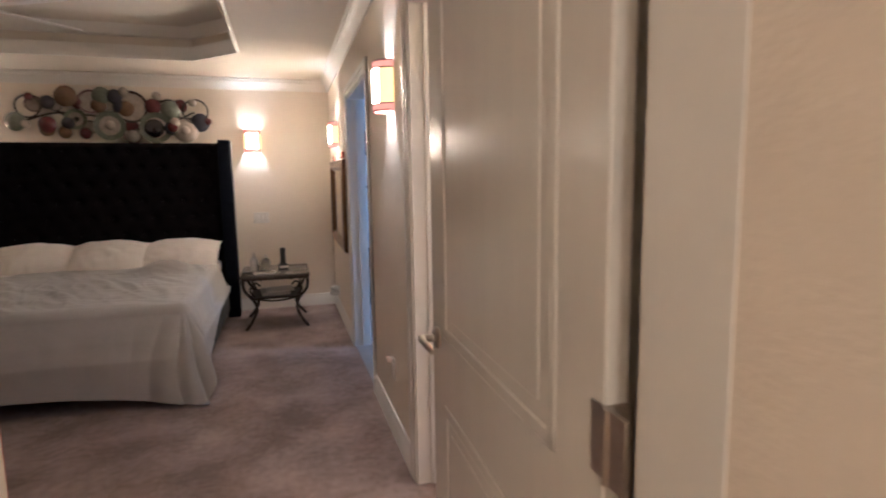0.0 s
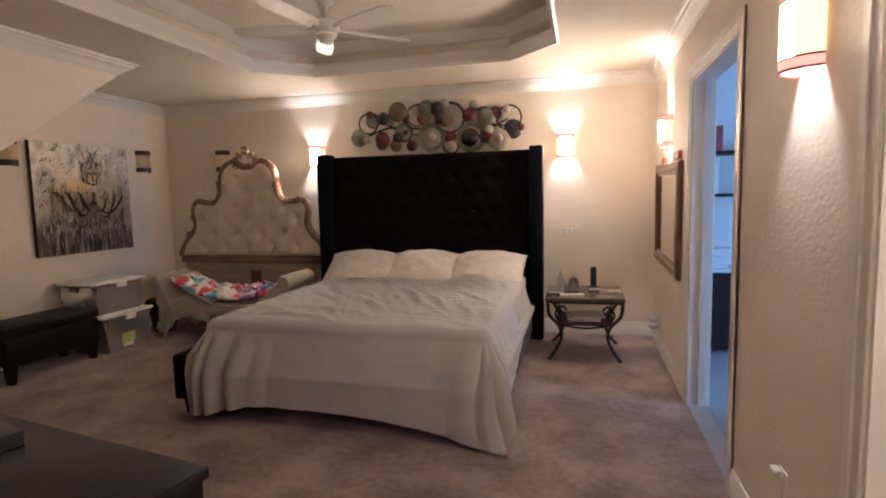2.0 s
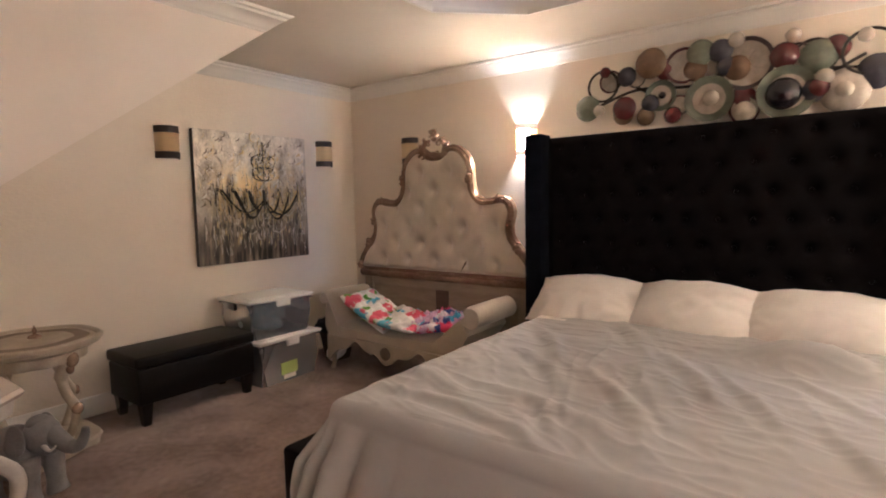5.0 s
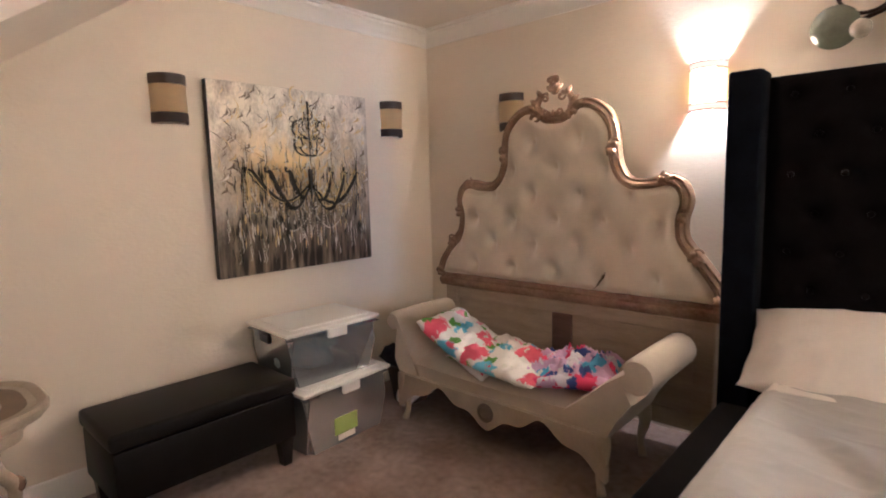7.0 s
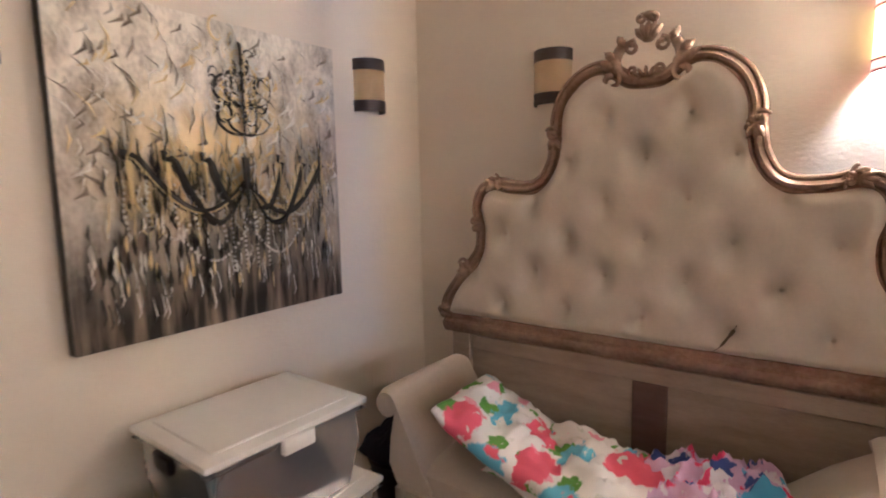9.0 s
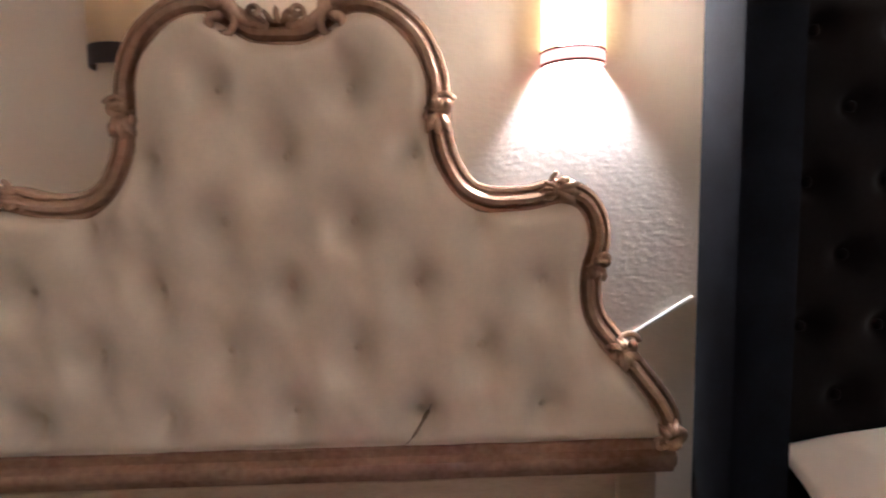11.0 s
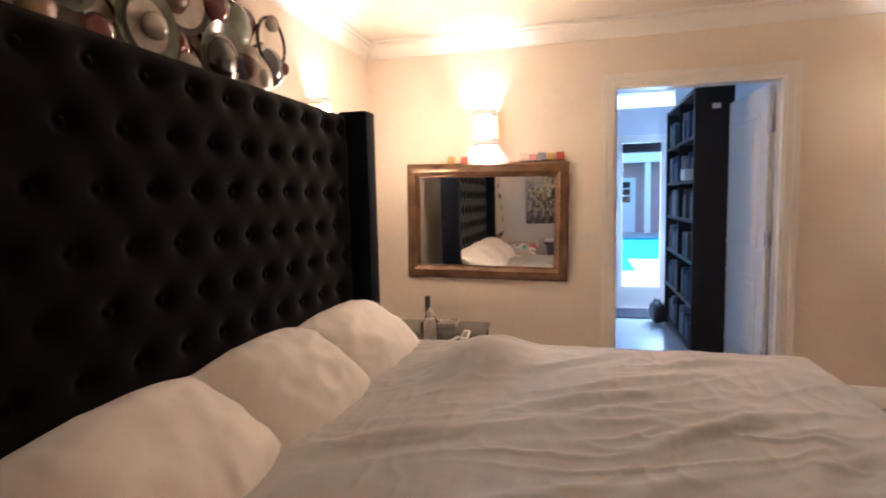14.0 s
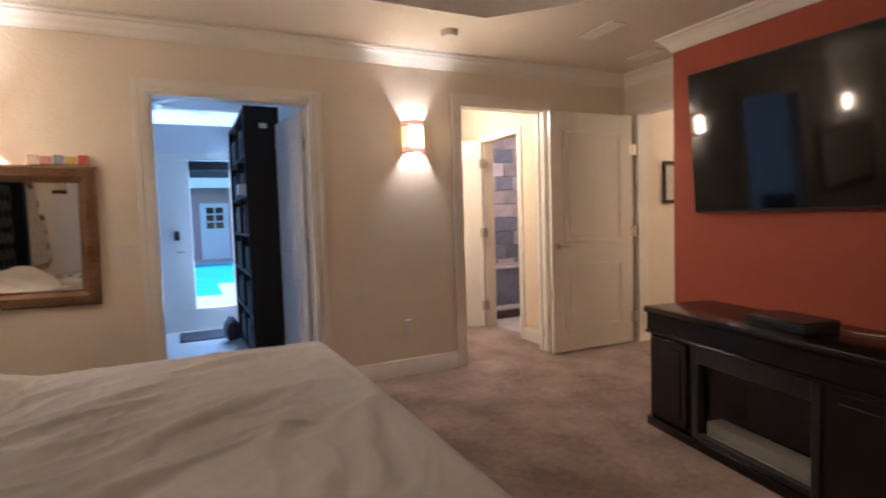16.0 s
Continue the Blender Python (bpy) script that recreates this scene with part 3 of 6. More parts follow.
        for mm, t0, t1, lab in ((SHADEL, 1.29, 1.71, "glowing cream fabric"), (SHADEE, 1.005, 1.29, "fabric edge glowing amber as if lit through"), (SHADEE, 1.71, 1.995, "fabric edge glowing amber as if lit through")):
            bm = bmesh.new()
            lathe(bm, [(r + 0.0015, -e), (r + 0.0015, e), (r + 0.0005, e), (r + 0.0005, -e)], 10, turn=math.pi * (t1 - t0), start=math.pi * t0, cap=False)
            part("glowing_fabric", bm, mm, s, lab, smooth=True)
    for sg in (-1, 1):
        z0, z1 = sorted((sg * h / 2, sg * (h / 2 - (0.036 if lit else 0.050))))
        bm = bmesh.new()
        lathe(bm, [(r + 0.0025, z0), (r + 0.0025, z1), (r - 0.004, z1), (r - 0.004, z0), (r + 0.0025, z0)], 20, turn=math.pi, start=math.pi, cap=False)
        part("shade_band", bm, BANDL if lit else BANDD, s, "red trim band glowing as if lit through" if lit else "dark trim band", smooth=True)
        if lit:
            for zc in (sg * h / 2, sg * (h / 2 - 0.034)):
                bm = bmesh.new()
                lathe(bm, [(r + 0.0045, zc - 0.003), (r + 0.0045, zc + 0.003), (r - 0.003, zc + 0.003), (r - 0.003, zc - 0.003), (r + 0.0045, zc - 0.003)], 20, turn=math.pi, start=math.pi, cap=False)
                part("piping", bm, BAND, s, "thin dark red piping", smooth=True)
    bm = boxes((-0.03, 0.03, -0.02, -0.001, -0.06, 0.06), bevel=0.004)
    part("back_plate", bm, CHROME, s, smooth=True)
    if lit:
        bm = bmesh.new()
        ball(bm, 0, 0, 0, 0.018, 0.018, 0.03, 10)
        b = part("bulb", bm, glow("bulb_glow", (1.0, 0.86, 0.62), 25.0), s, "glowing bulb", smooth="all", m=pose(0, -0.045, 0))
        b.visible_shadow = False
        p = m.translation + m.to_3x3() @ Vector((0, -0.045, 0))
        bulb(p.x, p.y, p.z, watts, color=(1.0, 0.90, 0.75))
    return s


SZ = 1.853
LIT = "lit half-round fabric wall sconce with red bands"
DIM = "unlit half-round tan wall sconce with dark bands"
sconce(pose(-3.05, YN, SZ), True, LIT)
sconce(pose(-0.395, YN, SZ), True, LIT)
sconce(pose(XE, 5.45, SZ, 0, 0, -90), True, LIT)
sconce(pose(XE, 2.78, SZ, 0, 0, -90), True, LIT)
sconce(pose(-4.25, YN, SZ), False, DIM)
sconce(pose(XW, 4.47, SZ, 0, 0, 90), False, DIM)
sconce(pose(XW, 5.95, SZ, 0, 0, 90), False, DIM)
# Assumed source of the hall's light, out of view.
bulb(-0.3, -1.2, 2.2, 12, radius=0.12)
# Extra lamp, out of view, added to brighten the bath lobby.
bulb(1.3, 2.2, 2.2, 10, radius=0.1)
# ---- carved French headboard ----
FX, FY = -3.775, 6.10
HALF = [(0.0, 1.748), (0.06, 1.752), (0.11, 1.785), (0.16, 1.812), (0.23, 1.80), (0.30, 1.745), (0.338, 1.66), (0.344, 1.565), (0.36, 1.475), (0.40, 1.405),
        (0.46, 1.375), (0.55, 1.375), (0.63, 1.39), (0.69, 1.362), (0.716, 1.29), (0.695, 1.195), (0.705, 1.10), (0.76, 1.025), (0.825, 0.945), (0.885, 0.86), (0.90, 0.78)]


def half_width(z):
    """Half the width of the padded panel at a height."""
    best = 0.0
    for (x0, z0), (x1, z1) in zip(HALF, HALF[1:]):
        lo, hi = sorted((z0, z1))
        if lo <= z <= hi:
            t = (z - z0) / (z1 - z0) if z1 != z0 else 0
            best = max(best, x0 + (x1 - x0) * t)
    return best


def panel_top(x):
    return 1.748 + 0.064 * min(1, max(0, (abs(x) - 0.05) / 0.11))


def sweep(bm, pts, profile, side=1):
    """Runs a profile of (across, forward) along a path in the plane that looks along -y."""
    pts = [Vector(p) for p in pts]
    rows = []
    for i, p in enumerate(pts):
        d = (pts[min(i + 1, len(pts) - 1)] - pts[max(i - 1, 0)]).normalized()
        n = Vector((d.z, 0, -d.x)) * -side
        rows.append([bm.verts.new(p + n * a + Vector((0, -f, 0))) for a, f in profile])
    for a, b in zip(rows, rows[1:]):
        for k in range(len(profile) - 1):
            bm.faces.new((a[k], a[k + 1], b[k + 1], b[k]))
    bm.faces.new(rows[0])
    bm.faces.new(rows[-1][::-1])
    return bm


def volute(bm, x, y, z, r, turn, hand, thick=0.014, wind=7.0):
    """A carved spiral; hand is its sense of winding."""
    c = [(x + math.cos(turn + hand * a) * r * (1 - a / (wind * 1.25)), y - 0.0025 * a, z + math.sin(turn + hand * a) * r * (1 - a / (wind * 1.25))) for a in np.linspace(0, wind, 26)]
    tube(bm, c, list(np.linspace(thick * 0.6, thick, 26)), 8)


def leaf(bm, p, q, wide, lift=0.02, lobes=3):
    """A carved leaf from p to q in the frame's plane, with a ridge and a scalloped edge."""
    p, q = Vector(p), Vector(q)
    d = q - p
    n = Vector((-d.z, 0, d.x)).normalized()
    rows = []
    for k in range(13):
        t = k / 12
        w = wide * math.sin(math.pi * min(1, 0.12 + 0.88 * t)) ** 0.8 * (1 - 0.25 * abs(math.sin(math.pi * lobes * t)))
        c = p + d * t + Vector((0, -lift * math.sin(math.pi * t) - 0.004, 0))
        rows.append([bm.verts.new(c + n * w * e + Vector((0, f, 0))) for e, f in ((-1, 0.012), (-0.55, -0.004), (0, -0.009), (0.55, -0.004), (1, 0.012))])
    for a, b in zip(rows, rows[1:]):
        for k in range(4):
            bm.faces.new((a[k], a[k + 1], b[k + 1], b[k]))


OUTLINE = np.array([(FX + s * p.x, p.z) for s in (-1, 1) for p in smooth_path([(x, 0, z) for x, z in HALF], 8)])
BTN = (0.2935, 0.1495, 0.884)   # button spacing across, between rows, and the lowest row
fb = thing("carved_headboard", pose(0, 0, 0), "antique French headboard with gilt carved frame and tufted cream damask", "headboard")


def buttoned_panel():
    """The satin panel: drawn in softly at each button, rounded off at the frame."""
    bm = bmesh.new()
    nx, nz = 190, 120
    grid = []
    for j in range(nz + 1):
        z = 0.79 + 1.03 * j / nz
        row = []
        for i in range(nx + 1):
            x = -0.90 + 1.80 * i / nx
            u, v = x / BTN[0], (z - BTN[2]) / (2 * BTN[1])
            k = round(v * 2)
            pit = small = 0.0
            for r in (k - 1, k, k + 1):
                off = 0.5 * (r % 2)
                bx = (round(u - off) + off) * BTN[0] - x
                bz = r * BTN[1] + BTN[2] - z
                pit += math.exp(-(bx / 0.040) ** 2 - ((bz - 0.008) / 0.058) ** 2)
                small += math.exp(-(bx / 0.014) ** 2 - (bz / 0.016) ** 2)
            e = min(float(np.min(np.hypot(OUTLINE[:, 0] - FX - x, OUTLINE[:, 1] - z))), z - 0.775)
            edge = math.sin(min(1, e / 0.055) * math.pi / 2)
            out = 0.066 * edge - edge * min(1, e / 0.06) * (0.052 * min(1, pit) + 0.014 * min(1, small) - 0.014)
            out += 0.004 * noise.noise(Vector((x * 7, z * 7, 2.0))) + 0.0025 * noise.noise(Vector((x * 22 + z * 9, z * 12, 4.0)))
            row.append(bm.verts.new((FX + x, FY + 0.012 - out, z)))
        grid.append(row)
    for a, b in zip(grid, grid[1:]):
        for i in range(nx):
            bm.faces.new((a[i], a[i + 1], b[i + 1], b[i]))
    cut = []
    for f in bm.faces:
        c = f.calc_center_median()
        if abs(c.x - FX) > half_width(c.z) or c.z > panel_top(c.x - FX):
            cut.append(f)
    bmesh.ops.delete(bm, geom=cut, context="FACES")
    return bm


part("padded_panel", buttoned_panel(), CREAMF, fb, "buttoned cream damask panel", smooth="all")
for r in range(6):
    z = BTN[2] + BTN[1] * r
    for k in range(-4, 5):
        x = BTN[0] * (k + 0.5 * (r % 2))
        if abs(x) < half_width(z) - 0.05 and not (r == 0 and k == 1):
            bm = bmesh.new()
            ball(bm, 0, 0, 0, 0.010, 0.007, 0.010, 8)
            part("button", bm, CREAMF, fb, smooth="all", m=pose(FX + x, FY - 0.004, z))
bm = bmesh.new()
tube(bm, smooth_path([(-3.455, FY - 0.050, 0.905), (-3.468, FY - 0.047, 0.878), (-3.485, FY - 0.053, 0.85), (-3.51, FY - 0.052, 0.815), (-3.545, FY - 0.046, 0.792)], 4), [0.002] * 3 + [0.009] * 3 + [0.006] * 5 + [0.002] * 6, 6, flat=0.3)
part("tear", bm, mat("torn_lining", (0.20, 0.15, 0.11), 0.9), fb, "small dark tear in the fabric", smooth="all")
FRAME = [(-0.030, -0.02), (-0.030, 0.024), (-0.026, 0.032), (-0.019, 0.032), (-0.014, 0.022), (-0.008, 0.040), (0.002, 0.045), (0.011, 0.037),
         (0.016, 0.025), (0.021, 0.032), (0.028, 0.030), (0.034, 0.016), (0.034, -0.02)]
for s in (-1, 1):
    pts = smooth_path([(FX + s * x, FY, z) for x, z in HALF], 7)
    bm = sweep(bmesh.new(), pts, FRAME, s)
    part("carved_frame", bm, GILT, fb, "gilt carved wooden scroll frame", smooth=True)
    yf = FY - 0.036
    for x, z, turn, r, lx, lz in ((0.345, 1.575, 0.4, 0.030, 0.0, -0.085), (0.615, 1.395, 1.9, 0.030, 0.085, -0.012), (0.772, 1.02, 0.2, 0.030, 0.045, -0.07),
                                  (0.893, 0.80, 2.2, 0.030, -0.02, 0.07), (0.712, 1.22, 0.2, 0.016, -0.01, -0.06)):
        bm = bmesh.new()
        volute(bm, FX + s * (x + 0.012), yf, z + 0.012, r, turn if s > 0 else math.pi - turn, s, 0.011)
        volute(bm, FX + s * (x - 0.018), yf + 0.004, z - 0.010, r * 0.7, (turn + 2.4) if s > 0 else math.pi - turn - 2.4, -s, 0.009)
        for k in range(3):
            t = (k - 1) * 0.5
            c, sn = math.cos(t), math.sin(t)
            leaf(bm, (FX + s * x, yf, z), (FX + s * (x + 0.66 * (lx * c - lz * sn)), yf, z + 0.66 * (lx * sn + lz * c)), 0.015)
            leaf(bm, (FX + s * x, yf, z), (FX + s * (x - 0.4 * (lx * c - lz * sn)), yf, z - 0.4 * (lx * sn + lz * c)), 0.012)
        part("carved_scroll", bm, GILT, fb, "carved leaf scroll", smooth="all")
bm = bmesh.new()
for s in (-1, 1):
    turn = 0.0 if s > 0 else math.pi
    volute(bm, FX + s * 0.125, FY - 0.04, 1.765, 0.040, turn + s * 1.5, s, 0.013)
    tube(bm, smooth_path([(FX + s * 0.02, FY - 0.035, 1.758), (FX + s * 0.075, FY - 0.04, 1.772), (FX + s * 0.112, FY - 0.035, 1.82), (FX + s * 0.095, FY - 0.03, 1.872), (FX + s * 0.045, FY - 0.03, 1.892)], 5), [0.012] * 8 + [0.020] * 8 + [0.013] * 5, 9)
    volute(bm, FX + s * 0.05, FY - 0.035, 1.868, 0.026, turn + s * 1.4, -s, 0.010)
    volute(bm, FX + s * 0.045, FY - 0.045, 1.785, 0.020, turn - s * 1.6, s, 0.008)
    leaf(bm, (FX + s * 0.105, FY - 0.035, 1.83), (FX + s * 0.155, FY - 0.03, 1.868), 0.020)
    leaf(bm, (FX + s * 0.11, FY - 0.035, 1.80), (FX + s * 0.175, FY - 0.03, 1.838), 0.020)
    leaf(bm, (FX + s * 0.08, FY - 0.035, 1.875), (FX + s * 0.105, FY - 0.03, 1.918), 0.019)
for k in range(-2, 3):
    a = k * 0.42
    leaf(bm, (FX + 0.02 * math.sin(a), FY - 0.035, 1.895), (FX + 0.062 * math.sin(a), FY - 0.025, 1.895 + 0.062 * math.cos(a)), 0.017, 0.018, 1)
for s in (-1, 1):
    volute(bm, FX + s * 0.024, FY - 0.035, 1.962, 0.018, math.pi / 2, s, 0.010)
ball(bm, FX, FY - 0.03, 1.972, 0.024, 0.020, 0.016, 10)
for k in range(-2, 3):
    leaf(bm, (FX + 0.012 * k, FY - 0.042, 1.765), (FX + 0.028 * k, FY - 0.045, 1.80 - 0.006 * abs(k)), 0.009, 0.01, 1)
ball(bm, FX, FY - 0.03, 1.898, 0.026, 0.016, 0.018, 10)
part("crest", bm, GILT, fb, "carved open shell crest", smooth="all")
bm = bmesh.new()
mould(bm, [(FX + 0.91, FY + 0.03), (FX - 0.91, FY + 0.03)], [(0, 0.705), (0.05, 0.705), (0.058, 0.72), (0.07, 0.735), (0.07, 0.755), (0.052, 0.765), (0.06, 0.79), (0.045, 0.805), (0, 0.805)][::-1])
part("rail", bm, GILT, fb, "moulded gilt rail", smooth=True)
OLDWOOD = mat("pale_worn_wood", (0.38, 0.30, 0.22), 0.5, vary=0.2, scale=5, stretch=(1, 1, 5), bump=0.001)
part("lower_panel", boxes((FX - 0.77, FX + 0.77, FY, FY + 0.035, 0.12, 0.705), bevel=0.004), OLDWOOD, fb, "pale worn wooden lower panel", smooth=True)
for s in (-1, 1):
    part("post", boxes((FX + s * 0.82 - 0.05, FX + s * 0.82 + 0.05, FY - 0.02, FY + 0.05, 0, 0.705), bevel=0.006), OLDWOOD, fb, smooth=True)
part("lower_rail", boxes((FX - 0.769, FX + 0.769, FY - 0.014, FY - 0.001, 0.63, 0.70), bevel=0.004), OLDWOOD, fb, smooth=True)
part("lower_rail", boxes((FX - 0.769, FX + 0.769, FY - 0.014, FY - 0.001, 0.14, 0.22), bevel=0.004), OLDWOOD, fb, smooth=True)
part("middle_stile", boxes((FX - 0.03, FX + 0.10, FY - 0.016, FY, 0.22, 0.63), bevel=0.004), mat("dull_plum_wood", (0.13, 0.075, 0.06), 0.55, vary=0.2, scale=8, stretch=(1, 1, 5)), fb, "dark reddish wooden stile", smooth=True)

# ---- small settee ----
def settee():
    s = thing("settee", pose(-3.815, 5.72, 0), "small cream upholstered settee with scrolled arms and carved apron", "settee")
    CRM = mat("cream_velvet", (0.50, 0.425, 0.325), 0.7, vary=0.08, scale=7, sheen=0.4, bump=0.0012, bump_scale=150)
    CRW = mat("cream_painted_wood", (0.47, 0.40, 0.30), 0.45, vary=0.12, scale=9, bump=0.001)
    d0, d1 = -0.25, 0.25
    bm = bmesh.new()
    n = 40
    rows = []
    for j in range(13):
        y = d0 + (d1 - d0) * j / 12
        row = []
        for i in range(n + 1):
            u = i / n
            x = -0.62 + 1.24 * u
            z = 0.37 + 0.035 * math.sin(math.pi * min(1, max(0, (j / 12)))) ** 0.5 - 0.02 * math.sin(math.pi * u) + 0.01 * noise.noise(Vector((x * 4, y * 5, 0)))
            row.append(bm.verts.new((x, y, z)))
        rows.append(row)
    low = [[bm.verts.new((v.co.x, v.co.y, 0.28)) for v in r] for r in (rows[0], rows[-1])]
    for a, b in zip(rows, rows[1:]):
        for i in range(n):
            bm.faces.new((a[i], a[i + 1], b[i + 1], b[i]))
    for r, l in ((rows[0], low[0]), (rows[-1], low[1])):
        for i in range(n):
            bm.faces.new((l[i], l[i + 1], r[i + 1], r[i]))
    part("seat", bm, CRM, s, smooth=True)
    for sgn, hgt, lean, roll in ((-1, 0.67, 0.19, 0.05), (1, 0.68, 0.30, 0.078)):
        bm = bmesh.new()
        pts = [(0.50, 0.30), (0.56, 0.42), (0.60, 0.50), (0.66, hgt - 0.06)] if sgn < 0 else [(0.42, 0.34), (0.54, 0.44), (0.64, 0.53), (0.74, hgt - 0.08)]
        cx, cz = pts[-1][0] + 0.05, pts[-1][1] - 0.01
        prof = pts + [(cx + roll * math.cos(a), cz + roll * math.sin(a)) for a in np.linspace(2.5, -2.6, 14)]
        prof += [(pts[-1][0] + 0.03, pts[-1][1] - 0.14), (0.70, 0.36), (0.66, 0.28), (0.50, 0.28)]
        fr = []
        for y, bul in ((d0 - 0.01, 0.93), (d0 + 0.02, 1.0), (0, 1.02), (d1 - 0.02, 1.0), (d1 + 0.01, 0.93)):
            mx, mz = 0.66, 0.45
            fr.append([bm.verts.new((sgn * (mx + (x - mx) * bul), y, mz + (z - mz) * bul)) for x, z in prof])
        for a, b in zip(fr, fr[1:]):
            for i in range(len(prof)):
                k = (i + 1) % len(prof)
                bm.faces.new((a[i], a[k], b[k], b[i]))
        bm.faces.new(fr[0])
        bm.faces.new(fr[-1][::-1])
        part("arm", bm, CRM, s, "scrolled upholstered arm", smooth=True)
    bm = bmesh.new()
    n = 48
    for y0, y1 in ((d0 - 0.025, d0 + 0.01),):
        tp, bt = [], []
        for i in range(n + 1):
            u = 2 * i / n - 1
            low_z = 0.20 - 0.055 * math.cos(u * 2 * math.pi) - 0.02 * math.cos(u * 6 * math.pi) - 0.05 * abs(u) ** 4
            tp.append((u * 0.66, 0.29 + 0.0 * u))
            bt.append((u * 0.66, low_z))
        va = [[bm.verts.new((x, y, z)) for x, z in tp] for y in (y0, y1)]
        vb = [[bm.verts.new((x, y, z)) for x, z in bt] for y in (y0, y1)]
        for i in range(n):
            bm.faces.new((va[0][i], va[0][i + 1], vb[0][i + 1], vb[0][i]))
            bm.faces.new((va[1][i], vb[1][i], vb[1][i + 1], va[1][i + 1]))
            bm.faces.new((vb[0][i], vb[0][i + 1], vb[1][i + 1], vb[1][i]))
            bm.faces.new((va[0][i], va[1][i], va[1][i + 1], va[0][i + 1]))
    part("apron", bm, CRW, s, "carved wavy apron", smooth=True)
    bm = bmesh.new()
    lathe(bm, [(0.001, 0), (0.05, 0.0), (0.05, 0.008), (0.035, 0.016), (0.03, 0.01), (0.001, 0.014)], 18)
    bmesh.ops.rotate(bm, verts=bm.verts, matrix=Matrix.Rotation(math.pi / 2, 3, "X"))
    part("rosette", bm, mat("dark_carving", (0.18, 0.14, 0.10), 0.5, vary=0.2), s, "dark carved rosette", smooth=True, m=pose(0.0, d0 - 0.025, 0.22))
    for sx in (-0.62, 0.62):
        for sy in (d0 + 0.01, d1 - 0.03):
            bm = bmesh.new()
            g = 1 if sx > 0 else -1
            tube(bm, smooth_path([(sx, sy, 0.29), (sx + g * 0.02, sy - 0.012, 0.20), (sx - g * 0.005, sy, 0.09), (sx + g * 0.012, sy - 0.01, 0.0)], 4), [0.04, 0.04, 0.038, 0.034, 0.03, 0.027, 0.024, 0.021, 0.018, 0.018, 0.018, 0.02, 0.022], 8)
            part("leg", bm, CRW, s, smooth="all")


settee()


def floral(name, ground, flowers):
    """Cotton printed with irregular flowers: each is (scale, colour, shift, size)."""
    m = mat(name, ground, 0.8, vary=0.03, bump=0.0015, bump_scale=60)
    n, l = m.node_tree.nodes, m.node_tree.links
    b = n["Principled BSDF"]
    base = b.inputs["Base Color"].links[0].from_socket
    tc = n.new("ShaderNodeTexCoord")
    for sc, col, off, size in flowers:
        mp, vo, nz = n.new("ShaderNodeMapping"), n.new("ShaderNodeTexVoronoi"), n.new("ShaderNodeTexNoise")
        mp.inputs["Location"].default_value = (off, off * 0.7, off * 0.3)
        nz.inputs["Scale"].default_value = 26
        vo.inputs["Scale"].default_value = sc
        l.new(tc.outputs["Object"], mp.inputs[0])
        ad = n.new("ShaderNodeVectorMath")
        ad.operation = "MULTIPLY_ADD"
        l.new(nz.outputs["Color"], ad.inputs[0])
        ad.inputs[1].default_value = (0.07, 0.07, 0.07)
        l.new(mp.outputs[0], ad.inputs[2])
        l.new(mp.outputs[0], nz.inputs[0])
        l.new(ad.outputs[0], vo.inputs[0])
        cmp_ = n.new("ShaderNodeMapRange")
        cmp_.inputs[1].default_value, cmp_.inputs[2].default_value = size, size - 0.04
        sel = n.new("ShaderNodeMath")
        sel.operation = "GREATER_THAN"
        sel.inputs[1].default_value = 0.45
        sep = n.new("ShaderNodeSeparateColor")
        l.new(vo.outputs["Color"], sep.inputs[0])
        l.new(sep.outputs[0], sel.inputs[0])
        l.new(vo.outputs["Distance"], cmp_.inputs[0])
        mul = n.new("ShaderNodeMath")
        mul.operation = "MULTIPLY"
        l.new(cmp_.outputs[0], mul.inputs[0])
        l.new(sel.outputs[0], mul.inputs[1])
        mx = n.new("ShaderNodeMix")
        mx.data_type = "RGBA"
        l.new(mul.outputs[0], mx.inputs[0])
        l.new(base, mx.inputs[6])
        mx.inputs[7].default_value = (*col, 1)
        base = mx.outputs[2]
    l.new(base, b.inputs["Base Color"])
    return m


FLORAL = floral("floral_cotton", (0.80, 0.76, 0.71), ((9.0, (0.80, 0.34, 0.42), 12.0, 0.32), (8.5, (0.14, 0.34, 0.05), 7.7, 0.42), (5.4, (0.16, 0.50, 0.66), 3.1, 0.46), (5.6, (0.78, 0.12, 0.18), 0.4, 0.47), (17.0, (0.70, 0.68, 0.60), 5.0, 0.22)))
PINKQ = floral("pink_print", (0.66, 0.42, 0.62), ((7.5, (0.75, 0.05, 0.16), 1.0, 0.50), (8.5, (0.78, 0.72, 0.78), 4.4, 0.42), (10.0, (0.05, 0.08, 0.30), 9.2, 0.40), (9.0, (0.10, 0.40, 0.66), 2.6, 0.38)))


def soft_heap(name, x, y, z, w, d, h, yaw, pitch, material, label, category, seed, bent=0.0, crumple=0.0):
    """A soft cushion or folded cloth with an uneven, sagging outline."""
    bm = bmesh.new()
    n, mr = 46, 34
    for s in (1, -1):
        rows = []
        for j in range(mr + 1):
            v = 2 * j / mr - 1
            row = []
            for i in range(n + 1):
                u = 2 * i / n - 1
                f = max(0, (1 - u ** 4) * (1 - v ** 4)) ** 0.6
